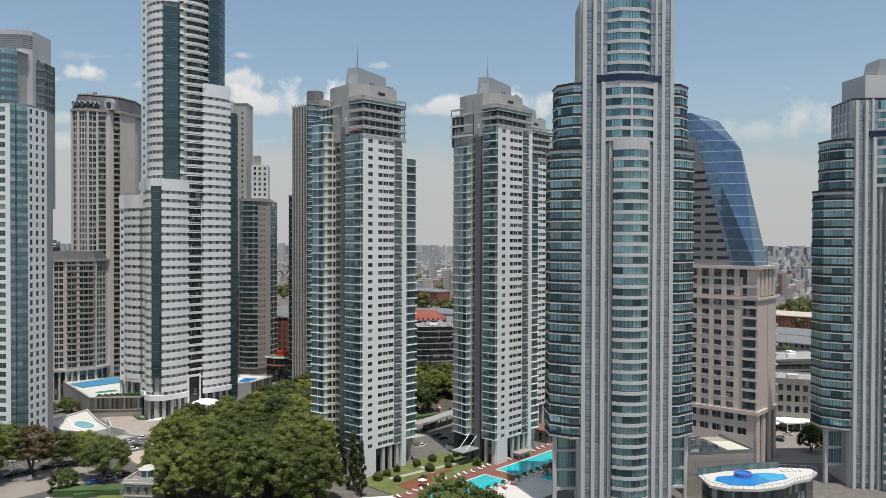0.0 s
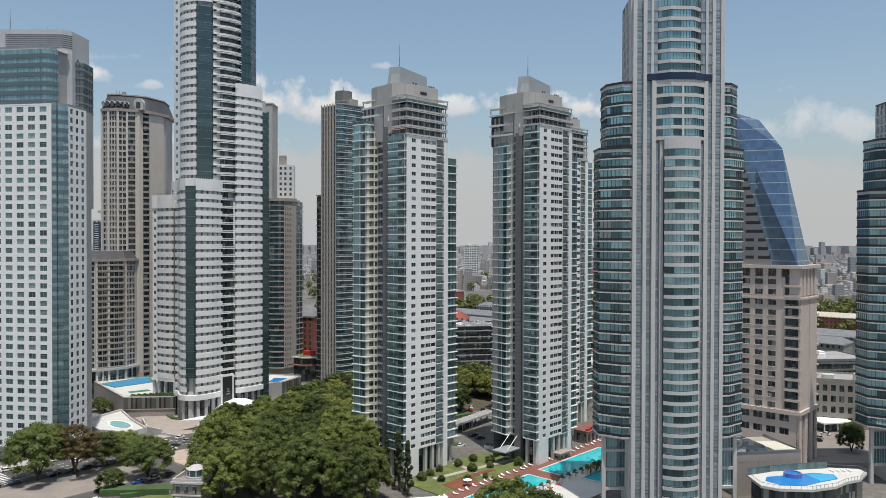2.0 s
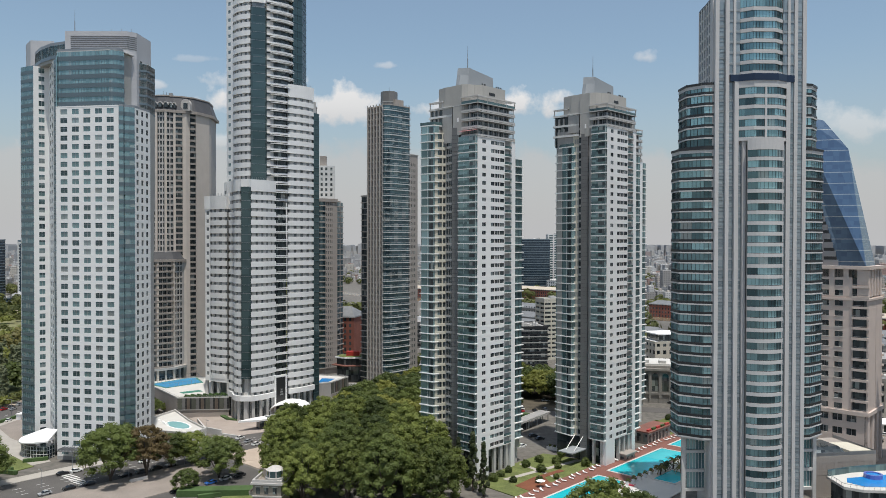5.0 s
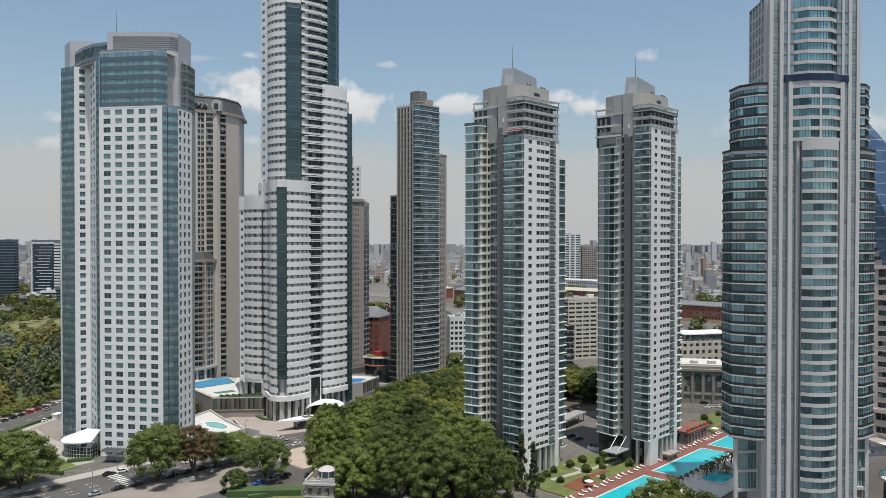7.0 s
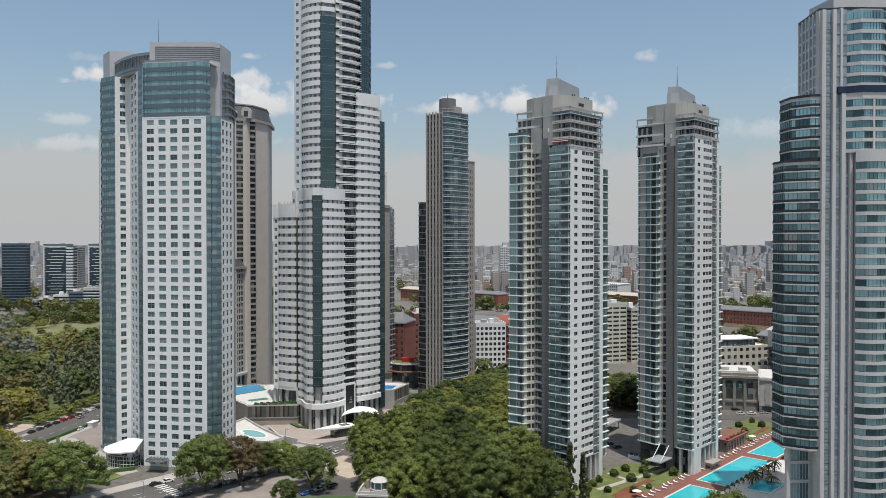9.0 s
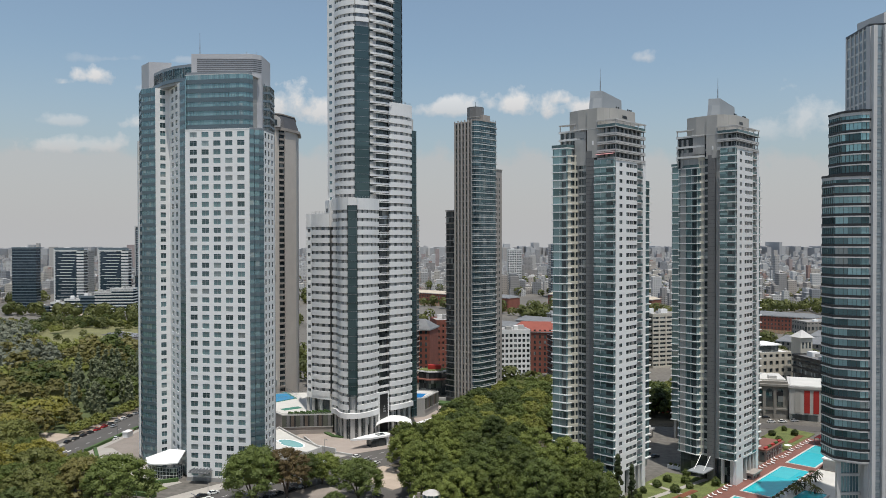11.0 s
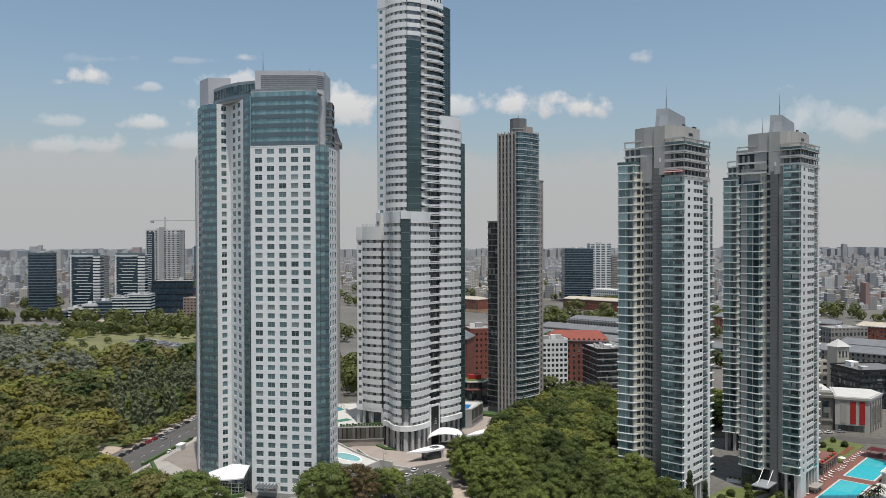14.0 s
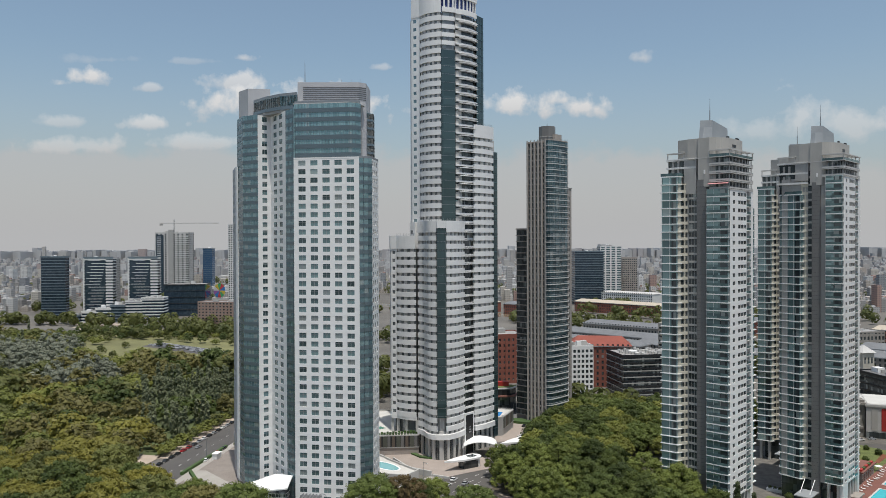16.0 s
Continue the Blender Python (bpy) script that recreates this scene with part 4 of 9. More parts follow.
# ---- dark stone tower with a round glass front ----
def slotted_tower():
    ox, oy = -76.9, 436.1
    yaw = 47.5
    tw = thing("stone_tower", "slender grey stone tower with slit windows and rounded glass bay", "tower", ox, oy, 0, yaw)
    fh = 3.46
    # local x: right and away, local y: left and away
    n = 47
    zt = n * fh + 1.5
    core(tw, [(1.0, 0.8), (18.5, 0.8), (20, 14), (0.6, 14)], 0, zt - 0.3, TAUPE)
    g = Geo()
    slits = [(1.1 + 2.55 * k, 1.05) for k in range(5)]
    punched(tw, (0, 13.4), (0, 0), 0.5, n, fh, slits, 0.4, 2.75, TAUPE, DARKGLASS, depth=0.6)
    for k in range(6):
        part("pilaster", Geo().box(-0.35, 0.05, 13.4 - (0.55 + 2.55 * k) - 0.35, 13.4 - (0.55 + 2.55 * k) + 0.35, 0, zt + 0.4), RIBSTONE, tw)
    bay = [(0, 0)] + arc(3.8, 2.0, 5.0, 212, 275, 5)[1:] + [(8, -3.2), (13, -3.2)] + arc(15.9, 1.6, 4.9, 285, 350, 5)
    glass_bay(tw, bay, 1.5, n, fh, 0.45, BAND, BAYGLASS, every=1.5, band_out=0.6)
    repeat("balcony_rail", ring_band(bay, 0.46, 0.54, 1.25, 1.38), BAND, tw, 1.5, fh, n)
    core(tw, offset(bay + [(18, 6), (1, 6)], -0.9), 0, zt, GREY)
    part("roof_ring", ring_band(bay, -1.2, 0.2, zt - 0.4, zt + 0.2), TAUPE, tw)
    part("roof_rail", bars_on(bay, zt + 0.2, zt + 1.3, 1.2, 0.1, -0.1, 0), STEEL, tw)
    oct_ = arc(11.0, 6.6, 4.9, 0, 315, 7)
    core(tw, oct_, zt - 0.5, zt + 9.0, DARKWALL, "roof_drum")
    part("drum_band", ring_band(oct_, -0.1, 0.2, zt + 2.8, zt + 3.2, closed=True), GREY, tw)
    core(tw, [(10, 0.2), (16.5, 0.2), (16.5, 4), (10, 4)], zt - 0.5, zt + 4.2, TAUPE, "roof_block")
    mast(tw, 11, 6.6, zt + 9, 3.5)
    # lower shoulders
    core(tw, [(19.0, 1.2), (30.8, 2.8), (31.3, 20), (10, 20), (10, 13)], 0, 137.6, TAUPE, "side_block")
    g = Geo()
    for k in range(38):
        for s in (1.6, 3.4, 5.2, 7.0, 8.8):
            g.along((19.0, 1.2), (30.8, 2.8), s, s + 0.7, 0.0, 0.05, 3 + k * fh, 4.8 + k * fh)
    tagged(part("window_grid", g, DARKGLASS, tw), kind="stuff")
    part("side_cap", Geo().prism([(18.8, 1.0), (31.1, 2.5), (31.6, 20), (10, 20)], 137.6, 138.1), GREY, tw)
    lb = [(9.6, 26.8), (7.0, 26.2), (7.0, 14.4), (8.4, 13.4)]
    core(tw, [(9.6, 26.6), (7.3, 26.0), (7.3, 14.6), (14, 13.6), (14, 26.6)], 0, 113, TAUPE, "side_block")
    glass_bay(tw, lb, 2, 32, fh, 0.5, TAUPE, DARKGLASS, every=1.5, band_out=0.5)
    part("side_cap", Geo().prism(offset([(14, 13.4), (14, 26.8), (7.0, 26.4), (7.0, 13.6)], 0.3), 113, 113.8), TAUPE, tw)
    return tw


BAND = material("silver_band", (0.52, 0.52, 0.51), 0.5, metal=0.1)
RIBSTONE = material("pale_rib_stone", (0.45, 0.42, 0.385), 0.75, vary=0.08, streak=0.5)
BAYGLASS = glazing("blue_grey_glass", (0.06, 0.10, 0.115), (0.145, 0.225, 0.245), pane=(3, 3, 3.46), metal=0.4)
slotted_tower()


# ---- stepped tower with projecting glass wings, and its sister ----
def winged_tower(x, y, z_wing_low, z_wing, z_bay_low, z_bay, z_shaft, z_top, yaw=3.0, wing=23.4, zw0=24.4):
    tw = thing("winged_tower", "pale grey stepped tower with teal glass bays and upright piers", "tower", x, y, 0, yaw, "stepped glass towers")
    fh = 3.31
    nb_low = int((z_bay_low - 3) / fh)
    # body
    core(tw, [(-14.6, 5.4), (-6.0, 3.4), (6.0, 3.4), (14.6, 5.4), (12.5, 22), (-12.5, 22)], 0, z_shaft, PIERGREY)
    # lower round bay
    low = arc(0, 5.8, 8.0, 226.5, 313.5, 10)
    core(tw, arc(0, 6.2, 7.5, 227, 313, 10) + [(5, 6), (-5, 6)], 0, z_bay_low, GREY)
    glass_bay(tw, low, 3.0, nb_low, fh, 1.1, PIERGREY, WINGTEAL, every=1.15, band_out=0.4, black_sill=0.12, rows=True)
    part("bay_head", ring_band(low, -0.6, 0.45, 3.0 + nb_low * fh, z_bay_low + 1.6), PIERGREY, tw)
    # middle faceted bay
    fac = [(-7.4, 2.4), (-3.6, 0.0), (3.6, 0.0), (7.4, 2.4)]
    nm = int((z_bay - z_bay_low) / fh)
    core(tw, [(-7.0, 2.9), (-3.4, 0.5), (3.4, 0.5), (7.0, 2.9), (6, 6), (-6, 6)], z_bay_low, z_bay, GREY)
    glass_bay(tw, fac, z_bay_low + 1.0, nm, fh, 1.1, PIERGREY, WINGTEAL, every=0.95, band_out=0.35, black_sill=0.1, rows=True)
    part("bay_head", ring_band(fac, -0.6, 0.45, z_bay_low + 1.0 + nm * fh, z_bay), PIERGREY, tw)
    part("blue_band", ring_band([(-10.2, 2.6), (-7.6, 2.4), (-3.7, -0.2), (3.7, -0.2), (7.6, 2.4), (10.2, 2.6)], -0.3, 0.5, z_bay, z_bay + 2.1), BLUEBAND, tw, "dark blue metal band")
    part("mid_pier", Geo().along(fac[1], fac[2], 3.3, 3.9, 0.0, 0.4, z_bay_low + 1, z_bay), PIERGREY, tw)
    # upper faceted bay
    upf = [(-6.8, 3.6), (-3.5, 1.2), (3.5, 1.2), (6.8, 3.6)]
    nu = int((z_shaft - z_bay - 2) / fh)
    core(tw, [(-6.4, 4.1), (-3.3, 1.8), (3.3, 1.8), (6.4, 4.1)], z_bay, z_shaft, GREY)
    glass_bay(tw, upf, z_bay + 2.1, nu, fh, 1.1, PIERGREY, WINGTEAL, every=0.95, band_out=0.35, black_sill=0.1, rows=True)
    # upright piers and the window columns between them, on both sides
    for side in (-1, 1):
        def sx(v):
            return v * side

        def bx(x0, x1, y0, y1, z0, z1):
            return Geo().box(min(sx(x0), sx(x1)), max(sx(x0), sx(x1)), y0, y1, z0, z1)

        for x0, x1, y0, zp in ((5.4, 6.5, 1.6, z_bay_low + 1.4), (7.6, 8.9, 2.0, z_bay), (10.4, 11.5, 2.6, z_shaft), (13.4, 14.6, 3.2, z_shaft)):
            part("pier", bx(x0, x1, y0, 6.0, 0, zp), PIERGREY, tw)
        for x0, x1, y0, zp in ((6.5, 7.6, 2.0, z_bay_low), (8.9, 10.4, 2.5, z_bay), (11.5, 13.4, 3.1, z_shaft)):
            part("glazing", bx(x0, x1, y0 + 0.55, y0 + 1.0, 2, zp), GREYPANE, tw)
            gs, gf = Geo(), Geo()
            for k in range(int((zp - 2) / fh)):
                z = 2 + k * fh
                gs.box(min(sx(x0), sx(x1)), max(sx(x0), sx(x1)), y0 + 0.45, y0 + 0.8, z, z + 0.6)
                gf.box(min(sx(x0), sx(x1)), max(sx(x0), sx(x1)), y0 + 0.42, y0 + 0.58, z + 0.6, z + 0.72).box(min(sx(x0), sx(x1)), max(sx(x0), sx(x1)), y0 + 0.45, y0 + 0.58, z + 2.2, z + 2.28)
            tagged(part("spandrel_column", gs, SPANDREL, tw), kind="stuff")
            tagged(part("frame_column", gf, STEEL, tw), kind="stuff")
        # outer edge of the shaft
        part("pier", bx(14.6, 15.0, 4.6, 6.6, 0, z_shaft), PIERGREY, tw)
        part("glazing", bx(6.9, 10.4, 3.0, 3.5, z_bay + 2, z_shaft), GREYPANE, tw)
        part("pier", bx(8.3, 9.1, 2.6, 3.4, z_bay + 2, z_shaft + 0.4), PIERGREY, tw)
        repeat("spandrel", bx(6.9, 10.4, 2.85, 3.3, 0, 0.75), SPANDREL, tw, z_bay + 2.1, fh, nu)
        # wings
        for x1, z0, z1 in ((wing, zw0, z_wing_low), (wing - 2.2, z_wing_low, z_wing)):
            pts = [(14.5, 4.6), (17.2, 5.0), (x1, 9.6), (x1, 17)]
            if side < 0:
                pts = [(-px, py) for px, py in pts][::-1]
            nw = max(1, round((z1 - z0) / fh))
            fw = (z1 - z0) / nw
            inner = [(14.4, 5.6), (17.0, 5.9), (x1 - 0.9, 10.2), (x1 - 0.9, 17), (14.4, 17)]
            inner = [(sx(px), py) for px, py in inner]
            if side < 0:
                inner = inner[::-1]
            core(tw, inner, z0, z1, GREY)
            repeat("glazing", ring_band(pts, -0.4, 0.0, 0, fw), WINGTEAL, tw, z0, fw, nw)
            repeat("floor_band", ring_band(pts, -0.02, 0.35, 0, 0.42), PIERGREY, tw, z0, fw, nw)
            repeat("sill_panel", ring_band(pts, -0.02, 0.3, 0.40, 1.22), BLACK, tw, z0, fw, nw)
            g = Geo()
            for k in range(nw):
                bars_on(pts, z0 + k * fw + 1.2, z0 + (k + 1) * fw, 1.2, 0.10, -0.02, 0.1, g)
            tagged(part("mullion_grid", g, BLACK, tw), kind="stuff")
            part("wing_cap", ring_band(pts, -0.5, 0.4, z1, z1 + 0.7), BLACK, tw)
            part("wing_band", ring_band(pts, -0.5, 0.2, z1 - 1.0, z1), PIERGREY, tw)
        # window columns on the flank of the shaft, above the wing
        ends = ((-12.8, 22.0), (-15.0, 5.0)) if side < 0 else ((15.0, 5.0), (12.8, 22.0))
        punched(tw, *ends, z_wing, int((z_shaft - z_wing) / fh), fh, [(1.2 + 3.0 * k, 2.2) for k in range(5)], 0.55, fh - 0.6, PIERGREY, GREYPANE, depth=0.18)
        for k in range(6):
            part("pier", Geo().along(*ends, 0.4 + 3.0 * k, 1.2 + 3.0 * k, 0.0, 0.12, z_wing, z_shaft + 0.3), PIERGREY, tw)
        # open frame below the wings
        part("column", bx(wing - 2.4, wing - 1.2, 9.6, 10.8, 0, zw0), PALE, tw)
        for k in range(3):
            part("frame_beam", bx(14.6, wing - 1.2, 9.7, 10.5, 6.4 + 6.2 * k, 7.3 + 6.2 * k), PALE, tw)
        part("glazing", bx(14.6, wing - 2.4, 10.6, 11.0, 7, zw0), WINGTEAL, tw)
        g = Geo()
        for k in range(6):
            g.box(min(sx(15.4 + k), sx(15.5 + k)), max(sx(15.4 + k), sx(15.5 + k)), 10.5, 10.65, 7, zw0)
        tagged(part("mullion_grid", g, PIERGREY, tw), kind="stuff")
        part("wing_soffit", Geo().prism(([(sx(14.5), 4.8), (sx(17.2), 5.2), (sx(wing - 0.2), 9.8), (sx(wing - 0.2), 17), (sx(14.5), 17)])[::side], zw0 - 0.5, zw0), PIERGREY, tw)
    # head
    core(tw, [(-9, 7), (9, 7), (10, 20), (-10, 20)], z_shaft - 1, z_shaft + (z_top - z_shaft) * 0.6, PIERGREY, "roof_block")
    part("roof_box", Geo().prism([(-5, 9), (6, 9), (7, 18), (-6, 18)], z_shaft, z_top, [(-2, 9.5), (6, 9.5), (7, 18), (-2, 18)]), STEELGREY, tw)
    part("shaft_cap", Geo().prism([(-14.8, 5.2), (-6.0, 3.2), (6.0, 3.2), (14.8, 5.2), (12.8, 22), (-12.8, 22)], z_shaft, z_shaft + 0.9), BLACK, tw)
    return tw


SPANDREL = material("blue_grey_spandrel", (0.27, 0.30, 0.315), 0.35, metal=0.1, vary=0.08)
PIERGREY = material("pale_grey_pier_stone", (0.53, 0.52, 0.51), 0.6, vary=0.06, streak=0.5)
winged_tower(58.6, 240.2, 116.2, 136.6, 117.6, 137.2, 163.6, 172.0)
winged_tower(159.6, 268.0, 105.0, 123.0, 105.5, 124.0, 137.0, 153.0, wing=22.4, zw0=20.6)


# ---- beige office building with a slanted blue glass head ----
def beige_building():
    tw = thing("office_building", "beige stone office building under a slanted blue glass head", "building", 120.9, 295.5, 0, 47.5)
    fh = 4.02
    zc = 77.4
    n = 13
    z1 = 21.0
    core(tw, [(0.6, 0.6), (20.3, 0.6), (20.3, 44), (0.6, 44)], 0, zc - 1, BEIGE)
    punched(tw, (0, 44), (0, 5.6), z1, n, fh, [(1.7 + 5.06 * k, 3.0) for k in range(7)], 0.9, 2.1, BEIGE, DARKGLASS, depth=0.45)
    for k in range(7):
        repeat("window_sill", Geo().along((0, 44), (0, 0), 1.5 + 5.06 * k, 4.9 + 5.06 * k, -0.4, 0.16, 0.66, 0.9), TAUPELIGHT, tw, z1, fh, n)
        part("window_bar", Geo().along((0, 44), (0, 0), 3.14 + 5.06 * k, 3.26 + 5.06 * k, -0.42, -0.3, z1 + 0.9, z1 + n * fh), BLACK, tw)
    # corner column of balconies
    part("glazing", Geo().along((0, 44), (0, 0), 38.6, 44.0, -0.8, -0.5, z1, z1 + n * fh), DARKGLASS, tw)
    repeat("balcony_slab", Geo().along((0, 44), (0, 0), 38.2, 44.3, -0.5, 0.55, 0, 0.9), BEIGE, tw, z1, fh, n)
    repeat("balcony_rail", Geo().along((0, 44), (0, 0), 38.3, 44.2, 0.3, 0.42, 1.25, 1.4), STEEL, tw, z1, fh, n)
    # blank flank with a dark slot
    part("flank_wall", Geo().along((0, 0), (20.6, 0), 0, 11.0, -0.5, 0, z1, zc - 12), BEIGE, tw)
    part("flank_wall", Geo().along((0, 0), (20.6, 0), 11.5, 20.6, -0.5, 0, z1, zc - 12), BEIGE, tw)
    part("flank_slot", Geo().along((0, 0), (20.6, 0), 11.0, 11.5, -0.5, -0.3, z1, zc - 12), BLACK, tw)
    repeat("flank_balcony", Geo().along((0, 0), (20.6, 0), 20.2, 21.6, -0.5, 0.5, 0, 0.8), BEIGE, tw, z1, fh, n)
    # tall openings under the cornice
    for k in range(8):
        part("attic_pier", Geo().along((0, 44), (0, 0), 4.7 + 5.06 * k, 6.76 + 5.06 * k if k < 7 else 44.0, -0.5, 0.12, zc - 11.5, zc - 1), BEIGE, tw)
    part("attic_rail", Geo().along((0, 44), (0, 0), 0, 44, -0.5, -0.4, zc - 8.6, zc - 8.1), TAUPE, tw)
    part("glazing", Geo().along((0, 44), (0, 0), 0, 44, -0.9, -0.6, zc - 12, zc - 1), DARKGLASS, tw)
    for k in range(5):
        part("attic_pier", Geo().along((0, 0), (20.6, 0), 4.2 * k, 4.2 * k + 2.4, -0.5, 0.12, zc - 11.5, zc - 1), BEIGE, tw)
    part("glazing", Geo().along((0, 0), (20.6, 0), 0, 20.6, -0.9, -0.6, zc - 12, zc - 1), DARKGLASS, tw)
    ring = [(0, 0), (20.6, 0), (20.6, 44), (0, 44)]
    part("cornice", ring_band(ring, -1.5, 0.9, zc - 1, zc + 0.3, closed=True), BEIGE, tw)
    part("band_course", ring_band(ring, -0.4, 0.5, zc - 13, zc - 12.2, closed=True), BEIGE, tw)
    part("band_course", ring_band(ring, -0.4, 0.8, z1 - 1.0, z1 + 0.5, closed=True), BEIGE, tw)
    part("roof", Geo().box(0.5, 20, 0.5, 43.5, zc - 1.2, zc - 0.6), ROOF, tw)
    # base storeys
    punched(tw, (0, 44), (0, 0), 10.5, 2, 5.2, [(1.2 + 5.06 * k, 3.6) for k in range(8)], 1.4, 2.6, BEIGE, DARKGLASS, depth=0.5)
    punched(tw, (0, 44), (0, 0), 0, 1, 10.5, [(1.2 + 3.7 * k, 1.6) for k in range(11)], 4.2, 3.0, BEIGE, DARKGLASS, depth=0.4)
    for s, w in ((0.0, 3.0), (6.4, 2.8), (12.8, 2.6), (19.0, 1.6)):
        part("base_pier", Geo().along((0, 0), (20.6, 0), s, s + w, -0.5, 0.3, 0, z1 - 1), BEIGE, tw)
    part("glazing", Geo().along((0, 0), (20.6, 0), 0, 20.6, -0.9, -0.6, 0, z1 - 1), DARKGLASS, tw)
    # glass head: leaning facets with pale joint lines
    pts = [(1.0, 9.2, zc), (1.6, 1.2, zc), (14.8, 1.2, zc), (14.8, 43, zc), (1.0, 43, zc), (1.0, 43, 139.6), (1.0, 27.4, 139.6), (6.6, 9.2, 123.8), (7.0, 18.5, 136.0), (11.2, 9.0, 110), (10, 42, 138)]
    bm = bmesh.new()
    for p_ in pts:
        bm.verts.new(p_)
    bmesh.ops.convex_hull(bm, input=bm.verts)
    me = bpy.data.meshes.new("glass_head")
    bm.to_mesh(me)
    bm.free()
    part("glass_head", me, HEADGLASS, tw, "slanted blue reflecting glass head")
    # stone infill with ribbon windows on the upright face
    g, gw = Geo(), Geo()
    rows = 15
    for k in range(rows):
        z = zc + 0.4 + k * 3.45
        edge = 9.2 + (z + 3.4 - zc) / 62.2 * 18.2
        g.along((0.9, 43), (0.9, 0), 0, 43 - edge - 0.6, -0.05, 0.08, z, z + 2.2)
        if k < 11:
            gw.along((0.9, 43), (0.9, 0), 0.5, 43 - edge - 1.2, -0.05, 0.05, z + 2.2, z + 3.45)
            for j in range(int((43 - edge) / 5.0)):
                g.along((0.9, 43), (0.9, 0), j * 5.0, j * 5.0 + 1.7, -0.05, 0.07, z + 2.2, z + 3.45)
        else:
            g.along((0.9, 43), (0.9, 0), 0, 43 - edge - 0.8, -0.05, 0.07, z + 2.2, z + 3.45)
    tagged(part("stone_cladding", g, HEADSTONE, tw), kind="stuff")
    tagged(part("ribbon_glazing", gw, BLACK, tw), kind="stuff")
    return tw


def head_glass():
    """Blue reflecting glass with thin pale joints at every storey."""
    m = glazing("blue_head_glass", (0.12, 0.18, 0.27), (0.16, 0.235, 0.33), pane=(2.0, 2.0, 1.73), metal=0.65, blind=0.0, rough=0.05)
    nt = m.node_tree
    n, l = nt.nodes, nt.links
    bsdf = n["Principled BSDF"]
    tc = n.new("ShaderNodeTexCoord")
    sp = n.new("ShaderNodeSeparateXYZ")
    l.new(tc.outputs["Object"], sp.inputs[0])
    md = n.new("ShaderNodeMath")
    md.operation = "MODULO"
    l.new(sp.outputs[2], md.inputs[0])
    md.inputs[1].default_value = 4.4
    lt = n.new("ShaderNodeMath")
    lt.operation = "LESS_THAN"
    l.new(md.outputs[0], lt.inputs[0])
    lt.inputs[1].default_value = 0.28
    mx = n.new("ShaderNodeMix")
    mx.data_type = "RGBA"
    l.new(lt.outputs[0], mx.inputs[0])
    l.new(bsdf.inputs["Base Color"].links[0].from_socket, mx.inputs[6])
    mx.inputs[7].default_value = (0.50, 0.52, 0.52, 1)
    l.new(mx.outputs[2], bsdf.inputs["Base Color"])
    return m


HEADGLASS = head_glass()
HEADSTONE = material("grey_cladding_stone", (0.22, 0.22, 0.228), 0.5, vary=0.07)
beige_building()


